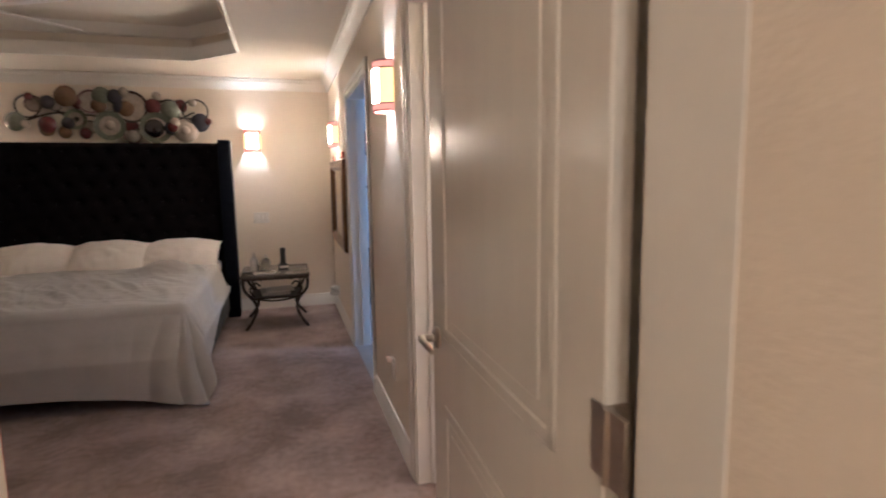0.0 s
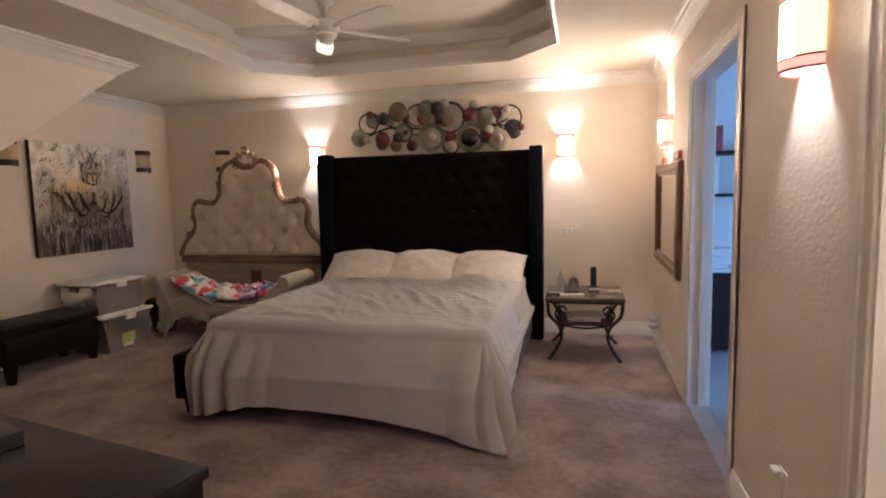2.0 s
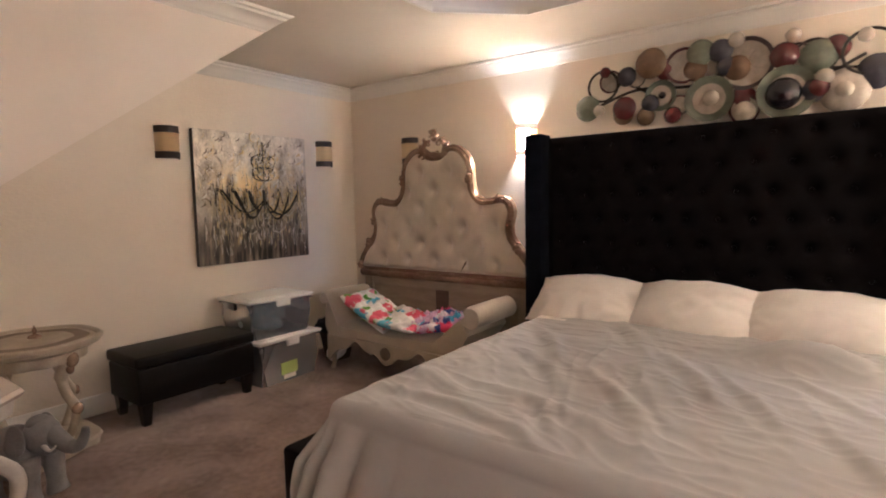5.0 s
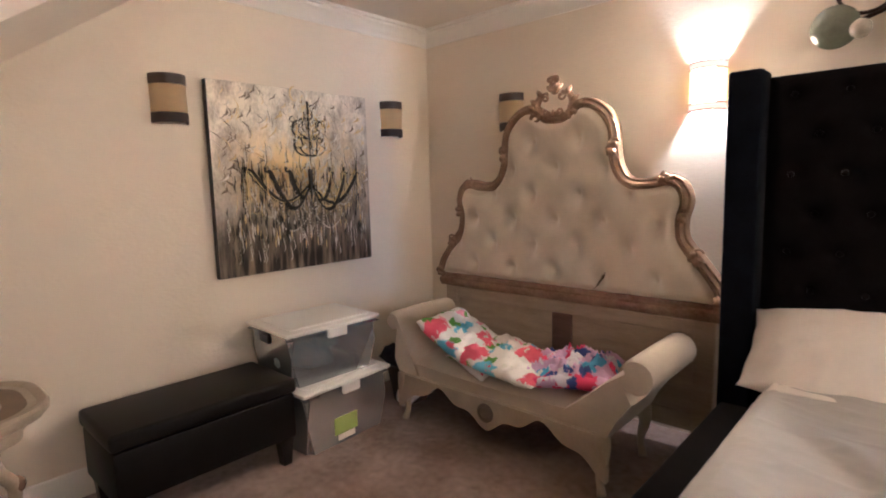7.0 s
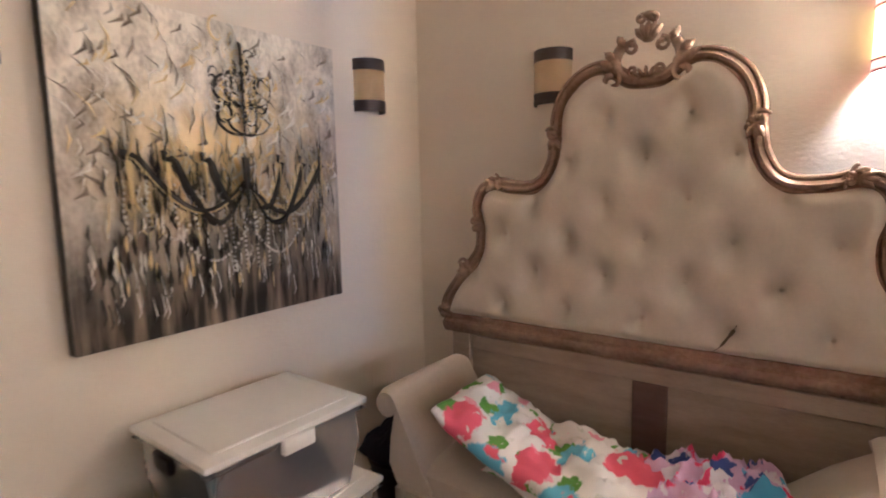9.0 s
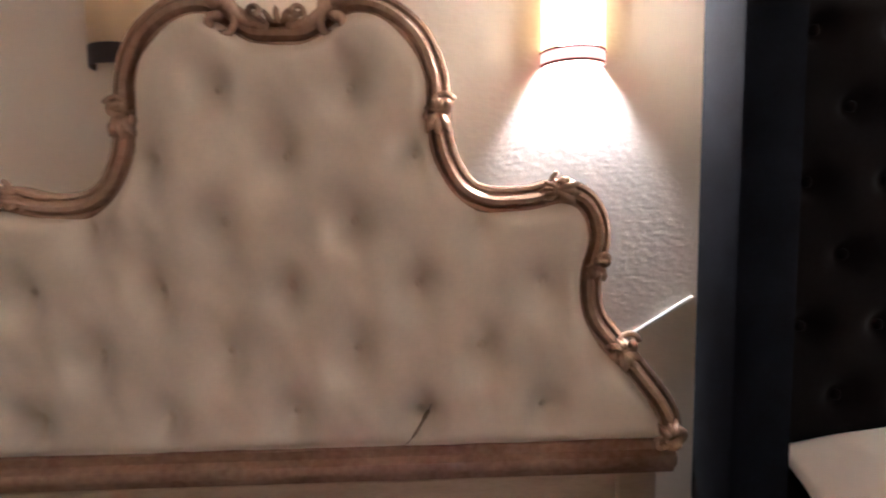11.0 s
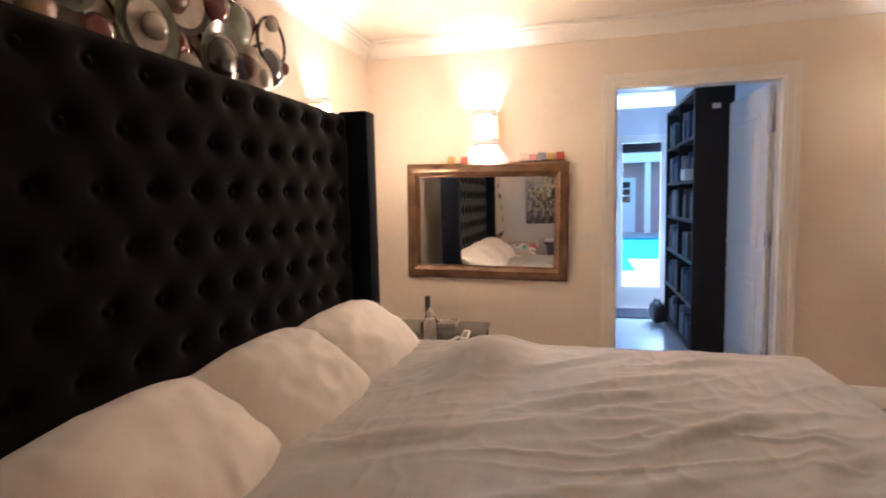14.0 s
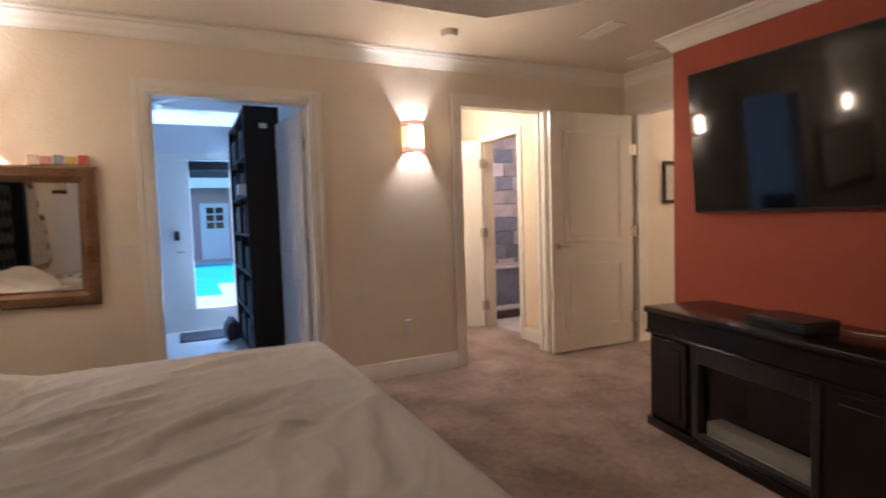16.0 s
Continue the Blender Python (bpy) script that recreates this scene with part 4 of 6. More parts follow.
                wv = noise.noise(Vector((u * 2.4 + seed, v * 2.4, 0.3))) * 0.035 + noise.noise(Vector((u * 6 + seed, v * 5, 1.3))) * 0.02 + abs(noise.noise(Vector((u * 4 + v * 3 + seed, v * 9 - u * 4, 2.3)))) * 0.018
                wv += crumple * max(0, 1 - 4 * abs(noise.noise(Vector((u * 1.6 + v + seed, v * 2.6 - u * 1.2, 5.3))))) ** 1.4
                row.append(bm.verts.new((u * w / 2 * (1 + 0.05 * noise.noise(Vector((v * 2, seed, 1)))), v * d / 2 * (1 + 0.06 * noise.noise(Vector((u * 2, seed, 2)))),
                                         s * h / 2 * f + wv * (f if s > 0 else 0.3 * f) + bent * u * abs(u))))
            rows.append(row)
        for a, b in zip(rows, rows[1:]):
            for i in range(n):
                bm.faces.new((a[i], a[i + 1], b[i + 1], b[i]))
    bmesh.ops.remove_doubles(bm, verts=bm.verts, dist=0.0015)
    return tagged(part(name, bm, material, smooth="all", m=pose(x, y, z, 0, pitch, yaw)), label, category)


soft_heap("floral_pillow", -4.10, 5.67, 0.495, 0.50, 0.42, 0.12, 4, 22, FLORAL, "white pillow with bright printed flowers on the settee", "pillow", 2.2, bent=-0.04, crumple=0.015)
soft_heap("floral_quilt", -3.80, 5.66, 0.445, 0.60, 0.44, 0.09, -4, 3, FLORAL, "crumpled floral quilt on the settee seat", "quilt", 5.2, crumple=0.035)
soft_heap("pink_blanket", -3.46, 5.70, 0.448, 0.44, 0.42, 0.09, 14, -5, PINKQ, "rumpled pink and blue blanket on the settee", "blanket", 8.4, crumple=0.06)

# ---- clear storage bins, bench, basket ----
BINPL = mat("clear_bin_plastic", (0.44, 0.48, 0.54), 0.10, vary=0.08, scale=5)
BINPL.node_tree.nodes["Principled BSDF"].inputs["Transmission Weight"].default_value = 0.82
LIDPL = mat("white_lid_plastic", (0.78, 0.77, 0.75), 0.4, vary=0.04, scale=5)
STUFFM = mat("packed_fabric", (0.16, 0.18, 0.22), 0.9, scale=11, color2=(0.42, 0.40, 0.36))
TEAL = mat("teal_fabric", (0.10, 0.22, 0.28), 0.8, scale=18, color2=(0.35, 0.36, 0.34))
BINBLUE = mat("dull_blue_card", (0.10, 0.13, 0.22), 0.6, vary=0.2, scale=9)
GREENL = mat("green_label", (0.42, 0.55, 0.16), 0.6, vary=0.08, scale=6)


def bin_(m, w, d, h, label, green):
    b = thing("storage_bin", m, label, "storage bin", "stacked storage bins")
    bm = bmesh.new()
    t = 0.004
    ring = lambda k, z: [(-w / 2 * k, -d / 2 * k, z), (w / 2 * k, -d / 2 * k, z), (w / 2 * k, d / 2 * k, z), (-w / 2 * k, d / 2 * k, z)]
    lv = [ring(0.86, 0.0), ring(0.90, h * 0.5), ring(0.93, h - 0.05), ring(0.985, h - 0.045), ring(0.985, h - 0.03)]
    vs = [[bm.verts.new(p) for p in r] for r in lv]
    for a, c in zip(vs, vs[1:]):
        for i in range(4):
            bm.faces.new((a[i], a[(i + 1) % 4], c[(i + 1) % 4], c[i]))
    bm.faces.new(vs[0][::-1])
    bmesh.ops.bevel(bm, geom=[e for e in bm.edges if abs(e.verts[0].co.z - e.verts[1].co.z) > 0.01], offset=0.03, segments=3, affect="EDGES")
    part("tub", bm, BINPL, b, "clear plastic tub", smooth=True)
    bm = boxes((-w / 2, w / 2, -d / 2, d / 2, h - 0.03, h - 0.006), bevel=0.01, seg=2)
    box(bm, -w / 2 + 0.05, w / 2 - 0.05, -d / 2 + 0.05, d / 2 - 0.05, h - 0.008, h + 0.002, bevel=0.004)
    part("lid", bm, LIDPL, b, "white snap-on lid", smooth=True)
    for s in (-1, 1):
        bm = boxes((s * w / 2 - 0.012, s * w / 2 + 0.012, -0.06, 0.06, h - 0.075, h - 0.02), bevel=0.006)
        part("latch", bm, LIDPL, b, smooth=True)
    bm = bmesh.new()
    for k in range(9):
        ball(bm, random.uniform(-0.3, 0.3) * w, random.uniform(-0.3, 0.3) * d, h * random.uniform(0.2, 0.55), 0.10, 0.10, 0.07, 10)
    part("contents", bm, STUFFM if green else TEAL, b, "packed fabric seen through the plastic", smooth="all")
    pk = boxes((-0.06, 0.10, -0.20, -0.05, h * 0.30, h * 0.62), bevel=0.004)
    part("packed_box", pk, PLASTIC, b, "white carton seen through the plastic", smooth=True)
    pk = boxes((-0.02, 0.12, 0.04, 0.20, h * 0.22, h * 0.50), bevel=0.004)
    part("packed_box", pk, BINBLUE if green else TEAL, b, "coloured carton seen through the plastic", smooth=True)
    if green:
        bm = boxes((w * 0.4575, w * 0.4615, -0.09, 0.03, 0.025, 0.058), bevel=0.0005)
        part("paper_label", bm, PLASTIC, b, "white paper label")
    else:
        for sy in (-1, 1):
            part("end_latch", boxes((-0.05, 0.05, sy * d / 2 - 0.012, sy * d / 2 + 0.012, h - 0.085, h - 0.032), bevel=0.006), LEATHER, b, "dark end latch", smooth=True)
    if green:
        bm = boxes((w * 0.455, w * 0.462, -0.11, 0.05, 0.06, 0.155), bevel=0.001)
        part("paper_label", bm, GREENL, b, "pale green paper label")
    return b


bin_(pose(-4.70, 5.08, 0.0, 0, 0, 3), 0.46, 0.62, 0.36, "clear plastic storage bin with white lid and green label", True)
bin_(pose(-4.745, 5.06, 0.362, 0, 0, -2), 0.46, 0.60, 0.31, "clear plastic storage bin stacked on another", False)


def bench():
    b = thing("storage_bench", pose(-4.71, 4.36, 0), "long black leather bench on dark block legs", "bench")
    bm = boxes((-0.21, 0.21, -0.42, 0.40, 0.14, 0.37), bevel=0.012, seg=2)
    part("body", bm, LEATHER, b, smooth=True)
    bm = boxes((-0.22, 0.22, -0.43, 0.41, 0.375, 0.45), bevel=0.02, seg=3)
    part("padded_top", bm, LEATHER, b, "padded black leather lid", smooth=True)
    for x in (-0.17, 0.17):
        for y in (-0.37, 0.35):
            bm = bmesh.new()
            lathe(bm, [(0.032, 0), (0.048, 0.14)], 4, x, y, start=math.pi / 4)
            part("leg", bm, BLACKW, b)


bench()
soft_heap("dark_clothes", -4.66, 5.72, 0.30, 0.28, 0.30, 0.14, 10, 0, mat("black_cloth", (0.015, 0.014, 0.02), 0.9, vary=0.4), "black clothes heaped in a basket", "clothes", 1.2)
bm = bmesh.new()
lathe(bm, [(0.11, 0.0), (0.15, 0.22), (0.16, 0.25), (0.152, 0.25), (0.105, 0.012)], 18)
tagged(part("basket", bm, mat("dark_basket", (0.06, 0.045, 0.035), 0.8, vary=0.3, bump=0.004, bump_scale=80), smooth=True, m=pose(-4.66, 5.72, 0)), "dark laundry basket beside the settee", "basket")
soft_heap("white_cloth", -4.54, 5.60, 0.10, 0.12, 0.15, 0.17, 20, 40, PILLOW, "white cloth hanging out of the basket", "cloth", 6.1)

# ---- canvas with a painted chandelier ----
def canvas():
    c = thing("canvas_painting", pose(XW + 0.001, 5.17, 1.447, 0, 0, 90), "square canvas of a chandelier in black, gold and silver", "painting")
    w = 1.055
    bm = boxes((-w / 2, w / 2, -0.042, -0.002, -w / 2, w / 2), bevel=0.004)
    DARKE = mat("canvas_edge", (0.035, 0.028, 0.022), 0.6, vary=0.2)
    part("stretcher", bm, DARKE, c, "dark wrapped edge", smooth=True)
    bgm = mat("painted_ground", (0.20, 0.155, 0.11), 0.42, scale=8, color2=(0.92, 0.85, 0.74), lo=0.42, hi=0.86, bump=0.003, bump_scale=30, stretch=(1.2, 1, 0.7))
    n, l = bgm.node_tree.nodes, bgm.node_tree.links
    b = n["Principled BSDF"]
    src = b.inputs["Base Color"].links[0].from_socket
    tc, sp = n.new("ShaderNodeTexCoord"), n.new("ShaderNodeSeparateXYZ")
    l.new(tc.outputs["Object"], sp.inputs[0])
    mr = n.new("ShaderNodeMapRange")
    mr.inputs[1].default_value, mr.inputs[2].default_value = -0.45, 0.25
    l.new(sp.outputs[2], mr.inputs[0])
    st, sm = n.new("ShaderNodeTexNoise"), n.new("ShaderNodeMapping")
    sm.inputs["Scale"].default_value = (14, 1, 1.6)
    st.inputs["Scale"].default_value, st.inputs["Detail"].default_value = 1.6, 5
    l.new(tc.outputs["Object"], sm.inputs[0])
    l.new(sm.outputs[0], st.inputs[0])
    r2 = n.new("ShaderNodeMapRange")
    r2.inputs[1].default_value, r2.inputs[2].default_value = 0.42, 0.66
    l.new(st.outputs[0], r2.inputs[0])
    low = n.new("ShaderNodeMix")
    low.data_type = "RGBA"
    l.new(r2.outputs[0], low.inputs[0])
    low.inputs[6].default_value, low.inputs[7].default_value = (0.016, 0.011, 0.008, 1), (0.33, 0.26, 0.19, 1)
    mx = n.new("ShaderNodeMix")
    mx.data_type = "RGBA"
    l.new(mr.outputs[0], mx.inputs[0])
    l.new(low.outputs[2], mx.inputs[6])
    l.new(src, mx.inputs[7])
    gn, gr, gx = n.new("ShaderNodeTexNoise"), n.new("ShaderNodeMapRange"), n.new("ShaderNodeMix")
    gm = n.new("ShaderNodeMapping")
    gm.inputs["Scale"].default_value, gm.inputs["Location"].default_value = (7, 1, 3.5), (2.3, 0, 0)
    l.new(tc.outputs["Object"], gm.inputs[0])
    l.new(gm.outputs[0], gn.inputs[0])
    gn.inputs["Scale"].default_value, gn.inputs["Detail"].default_value = 1.3, 5
    dist, dm, band = n.new("ShaderNodeVectorMath"), n.new("ShaderNodeMapRange"), n.new("ShaderNodeMath")
    dist.operation = "LENGTH"
    sc = n.new("ShaderNodeMapping")
    sc.inputs["Location"].default_value, sc.inputs["Scale"].default_value = (0.0, 0, -0.10), (0.85, 0, 1.5)
    l.new(tc.outputs["Object"], sc.inputs[0])
    l.new(sc.outputs[0], dist.inputs[0])
    dm.inputs[1].default_value, dm.inputs[2].default_value = 0.48, 0.1
    l.new(dist.outputs["Value"], dm.inputs[0])
    gr.inputs[1].default_value, gr.inputs[2].default_value = 0.38, 0.54
    l.new(gn.outputs[0], gr.inputs[0])
    band.operation = "MULTIPLY"
    l.new(gr.outputs[0], band.inputs[0])
    l.new(dm.outputs[0], band.inputs[1])
    gx.data_type = "RGBA"
    l.new(band.outputs[0], gx.inputs[0])
    l.new(mx.outputs[2], gx.inputs[6])
    gx.inputs[7].default_value = (0.88, 0.66, 0.33, 1)
    l.new(gx.outputs[2], b.inputs["Base Color"])
    bm = boxes((-w / 2 + 0.002, w / 2 - 0.002, -0.046, -0.043, -w / 2 + 0.002, w / 2 - 0.002))
    part("paint_ground", bm, bgm, c, "silver and grey brushed ground")
    y = -0.048
    INK = mat("black_paint", (0.02, 0.017, 0.014), 0.4, vary=0.3)
    GOLD = mat("gold_paint", (0.70, 0.50, 0.20), 0.35, 0.1, scale=14, color2=(0.90, 0.78, 0.48))
    PALE = mat("silver_paint", (0.82, 0.78, 0.71), 0.4, vary=0.1)
    ink, gold, pale, dabs = bmesh.new(), bmesh.new(), bmesh.new(), bmesh.new()
    tube(ink, [(0.08, y, 0.46), (0.08, y, 0.42), (0.08, y, 0.38), (0.08, y, 0.30), (0.08, y, 0.22), (0.08, y, 0.10)], [0.05, 0.03, 0.018, 0.020, 0.026, 0.012], 6, flat=0.12)
    tube(gold, [(0.09, y - 0.002, 0.43), (0.09, y - 0.002, 0.24)], 0.010, 6, flat=0.2)
    for s in (-1, 1):
        for k, (rx, h) in enumerate(((0.10, 0.30), (0.06, 0.33), (0.09, 0.20))):
            p = [(0.08 + s * (0.02 + rx * math.sin(a)), y, h + 0.06 * math.cos(a)) for a in np.linspace(0.1, 4.6, 16)]
            tube(ink if k != 1 else pale, p, 0.008, 6, flat=0.2)
        for reach, drop in ((0.42, 0.13), (0.30, 0.17), (0.17, 0.11)):
            if s > 0:
                reach *= 0.82
            p = [(0.08 + s * reach * u, y, -0.02 - drop * math.sin(math.pi * min(1, u * 1.05)) + 0.07 * u * u) for u in np.linspace(0, 1, 18)]
            tube(ink, p, 0.026, 6, flat=0.10)
            tube(gold, [q + Vector((0, -0.003, 0.010)) for q in map(Vector, p[2:])], 0.010, 6, flat=0.2)
            ex = 0.08 + s * reach
            tube(ink, [(ex, y, 0.045), (ex, y, 0.075)], [0.035, 0.045], 6, flat=0.12)
            tube(gold, [(ex + 0.008, y - 0.002, -0.09), (ex + 0.008, y - 0.002, 0.04)], [0.022, 0.036], 6, flat=0.12)
            tube(ink, [(ex - 0.022, y - 0.003, -0.07), (ex - 0.028, y - 0.003, 0.04)], [0.008, 0.012], 6, flat=0.2)
            tube(pale, [(ex, y - 0.001, 0.08), (ex, y - 0.001, 0.16)], 0.008, 6, flat=0.2)
            tube(ink, [(ex + 0.01, y - 0.001, 0.10), (ex + 0.006, y - 0.001, 0.21)], [0.007, 0.002], 6, flat=0.2)
    tube(ink, [(0.08, y, 0.06), (0.08, y, -0.02), (0.08, y, -0.12)], [0.10, 0.09, 0.03], 8, flat=0.08)
    for k in range(5):
        x = 0.02 + 0.03 * k
        tube(pale, [(x, y - 0.006, 0.04), (0.08 + (x - 0.08) * 0.5, y - 0.008, -0.09)], 0.006, 6, flat=0.3)
    rnd = random.Random(5)
    for k in range(120):
        x = rnd.uniform(-0.42, 0.48)
        z = -0.16 - rnd.uniform(0, 0.2) - 0.1 * max(0, 1 - abs(x - 0.08) / 0.3)
        tgt = (ink, ink, pale, gold)[k % 4]
        tube(tgt, [(x, y - 0.001, z + 0.04), (x, y - 0.001, z + 0.01), (x, y - 0.001, z - 0.02)], [0.004, rnd.uniform(0.012, 0.028), 0.004], 6, flat=0.16)
    for k in range(90):
        x = rnd.uniform(-0.5, 0.5)
        z = rnd.uniform(-0.46, -0.26)
        tube(pale if k % 2 else ink, [(x, y - 0.001, z + 0.06), (x + 0.01, y - 0.001, z), (x, y - 0.001, z - 0.02)], [0.004, 0.007, 0.003], 6, flat=0.2)
    for k in range(330):
        x, z = rnd.uniform(-0.50, 0.50), rnd.uniform(-0.08, 0.50)
        a, ln = rnd.uniform(-1.0, 1.0) + math.pi / 2, rnd.uniform(0.015, 0.045)
        wd = rnd.uniform(0.006, 0.016)
        dx_, dz_ = math.cos(a) * ln, math.sin(a) * ln
        tube((dabs, pale, pale, dabs, gold)[k % 5], [(x - dx_, y + 0.0018, z - dz_), (x + 0.012, y + 0.001, z), (x + dx_, y + 0.0018, z + dz_)], [0.002, wd, 0.002], 6, flat=0.07)
    for k in range(260):
        x = rnd.choice((-0.34, -0.24, -0.12, 0.0, 0.10, 0.22, 0.34, 0.42)) + rnd.gauss(0, 0.035)
        z = rnd.uniform(-0.20, 0.10)
        ln = rnd.uniform(0.02, 0.08)
        tube((gold, ink, gold, pale, ink)[k % 5], [(x, y - 0.002, z + ln), (x + rnd.uniform(-0.015, 0.015), y - 0.003, z), (x + rnd.uniform(-0.02, 0.02), y - 0.002, z - ln * 0.6)], [0.003, rnd.uniform(0.005, 0.013), 0.002], 6, flat=0.18)
    for k in range(150):
        x = 0.04 + rnd.gauss(0, 0.22)
        z = rnd.uniform(-0.30, 0.04) - 0.05 * max(0, 1 - abs(x - 0.06) / 0.25)
        if abs(x) < 0.47:
            w = rnd.uniform(0.008, 0.022)
            tube(ink, [(x, y - 0.0005, z + 2 * w), (x + rnd.uniform(-0.008, 0.008), y - 0.0015, z), (x, y - 0.0005, z - 1.6 * w)], [0.002, w, 0.003], 8, flat=0.14)
    for x in (-0.36, -0.29, -0.20, -0.13, -0.03, 0.20, 0.27, 0.35, 0.42):
        for k in range(9):
            ball(pale, x + 0.004 * math.sin(k), y - 0.004, -0.02 - 0.018 * k - 0.1 * max(0, 1 - abs(x - 0.06) / 0.3), 0.005, 0.003, 0.005, 6)
    for k in range(80):
        a = rnd.uniform(0, 6.28)
        cx, cz, rr = 0.08 + rnd.gauss(0, 0.06), 0.30 + rnd.gauss(0, 0.08), rnd.uniform(0.012, 0.03)
        tube((pale, ink, gold)[k % 3], [(cx + rr * math.cos(a + t), y - 0.002, cz + 1.4 * rr * math.sin(a + t)) for t in np.linspace(0, 4, 9)], 0.005, 6, flat=0.25)
    for x0, x1, z0, sag in ((-0.32, -0.10, -0.05, 0.16), (-0.02, 0.20, 0.02, 0.2), (0.2, 0.42, -0.02, 0.14), (-0.2, 0.06, -0.2, 0.1), (0.1, 0.3, -0.22, 0.08)):
        for u in np.linspace(0, 1, 20):
            ball(pale, x0 + (x1 - x0) * u, y - 0.004, z0 - sag * math.sin(math.pi * u), 0.0055, 0.003, 0.0055, 6)
    for x in (0.0, 0.05, 0.10, 0.15):
        for k in range(13):
            ball(pale, x, y - 0.004, -0.14 - 0.017 * k, 0.005, 0.003, 0.005, 6)
    tagged(part("grey_brushwork", dabs, mat("warm_grey_paint", (0.25, 0.20, 0.15), 0.5, vary=0.3, scale=20), c, smooth="all"), kind="stuff")
    tagged(part("black_brushwork", ink, INK, c, smooth="all"), kind="stuff")
    tagged(part("gold_brushwork", gold, GOLD, c, smooth="all"), kind="stuff")
    tagged(part("silver_beadwork", pale, PALE, c, smooth="all"), kind="stuff")


canvas()

# ---- wall plates above the bed ----
CER = {"sage": (0.15, 0.165, 0.125), "slate": (0.045, 0.042, 0.055), "red": (0.095, 0.018, 0.02), "brown": (0.15, 0.09, 0.05), "black": (0.012, 0.010, 0.014),
       "cream": (0.36, 0.31, 0.26), "burg": (0.075, 0.022, 0.025), "dark": (0.045, 0.03, 0.03), "iron": (0.03, 0.022, 0.02)}
CERM = {k: mat("glaze_" + k, v, 0.22, vary=0.25, scale=16, coat=0.4) for k, v in CER.items()}
art = thing("plate_wall_art", pose(0, YN, 0), "wall sculpture of overlapping glazed plates, bowls and rings", "wall art")
plate_count = [0]


def plate(kind, x, z, r, low=0.0):
    """One plate, bowl, ring or ball of the wall sculpture, looking along -y."""
    plate_count[0] += 1
    lift = 0.03 + 0.007 * (plate_count[0] % 5) - low
    bm = bmesh.new()
    at = pose(x, -lift, z, 90)
    if "ball" in kind:
        ball(bm, 0, 0, 0.02, r, r, r * 0.8, 14)
        part("glazed_ball", bm, CERM["red" if kind == "redball" else "cream"], art, smooth="all", m=at)
        return
    if kind == "ring":
        ts = [(r * math.cos(a), r * math.sin(a), 0) for a in np.linspace(0, 2 * math.pi, 37)]
        tube(bm, ts, 0.009, 8)
        part("ring", bm, CERM["iron"], art, smooth="all", m=at)
        return
    if kind in ("sagerim", "burg", "dark", "eye"):
        rim = {"sagerim": "sage", "burg": "burg", "dark": "dark", "eye": "sage"}[kind]
        lathe(bm, [(0.001, -0.01), (r * 0.7, -0.01), (r, 0.012), (r, 0.017), (r * 0.74, -0.001), (r * 0.70, -0.004), (0.001, -0.004)], 32, cap=False)
        p = part("plate", bm, CERM[rim], art, smooth=True, m=at)
        bm = bmesh.new()
        f = 0.84 if kind in ("dark", "burg") else 0.66
        lathe(bm, [(r * f, 0.006), (r * f * 0.7, 0.0), (0.001, -0.001), (0.001, 0.004), (r * f * 0.7, 0.005), (r * f, 0.011), (r * f, 0.006)], 32, cap=False)
        part("well", bm, CERM["cream"], p, smooth=True)
        if kind == "eye":
            bm = bmesh.new()
            ball(bm, 0.01, 0, 0.012, r * 0.24, r * 0.24, 0.02, 12)
            part("boss", bm, CERM["black"], p, smooth="all")
        return
    lathe(bm, [(0.001, 0.045), (r * 0.5, 0.04), (r * 0.85, 0.022), (r, 0.004), (r * 0.97, -0.004), (0.001, -0.004)], 28, cap=False)
    part("bowl", bm, CERM[kind], art, smooth=True, m=at)


rnd = random.Random(8)
for k in range(15):
    fx = -2.42 + 1.38 * (k + 0.5) / 15
    plate(("burg", "brown", "dark", "slate", "red")[k % 5], fx, 2.10 + 0.115 * (-1) ** k + rnd.uniform(-0.03, 0.03), rnd.uniform(0.055, 0.08), 0.018)
plate_count[0] = 2
plate("sage", -2.531, 2.027, 0.092)
plate("ball", -2.439, 2.001, 0.041)
plate("redball", -2.406, 2.265, 0.039)
plate("ring", -2.426, 2.174, 0.105)
plate("slate", -2.257, 2.214, 0.067)
plate("red", -2.269, 1.999, 0.082)
plate("brown", -2.091, 2.274, 0.102)
plate("eye", -2.031, 2.058, 0.102)
plate("burg", -1.888, 2.229, 0.116)
plate("sage", -1.789, 2.293, 0.084)
plate("slate", -1.671, 2.283, 0.073)
plate("ball", -1.582, 2.328, 0.047)
plate("dark", -1.535, 2.186, 0.16)
plate("brown", -1.58, 2.167, 0.077)
plate("sagerim", -1.733, 1.996, 0.145)
plate("ball", -1.721, 1.998, 0.05)
plate("red", -1.948, 1.918, 0.057)
plate("brown", -2.129, 1.932, 0.063)
plate("burg", -1.533, 1.906, 0.088)
plate("red", -1.333, 2.197, 0.078)
plate("sagerim", -1.316, 1.981, 0.155)
plate("black", -1.331, 1.974, 0.094)
plate("sage", -1.168, 2.166, 0.101)
plate("ring", -1.191, 2.159, 0.106)
plate("ball", -1.135, 2.04, 0.049)
plate("cream", -1.533, 1.894, 0.062)
plate("ring", -0.936, 2.15, 0.12)
plate("slate", -0.9, 2.041, 0.097)
plate("cream", -1.04, 1.957, 0.123)
plate("ball", -1.04, 1.957, 0.049)
plate("ball", -1.29, 2.298, 0.042)
plate("ball", -0.956, 2.236, 0.04)
plate("redball", -0.819, 2.053, 0.036)
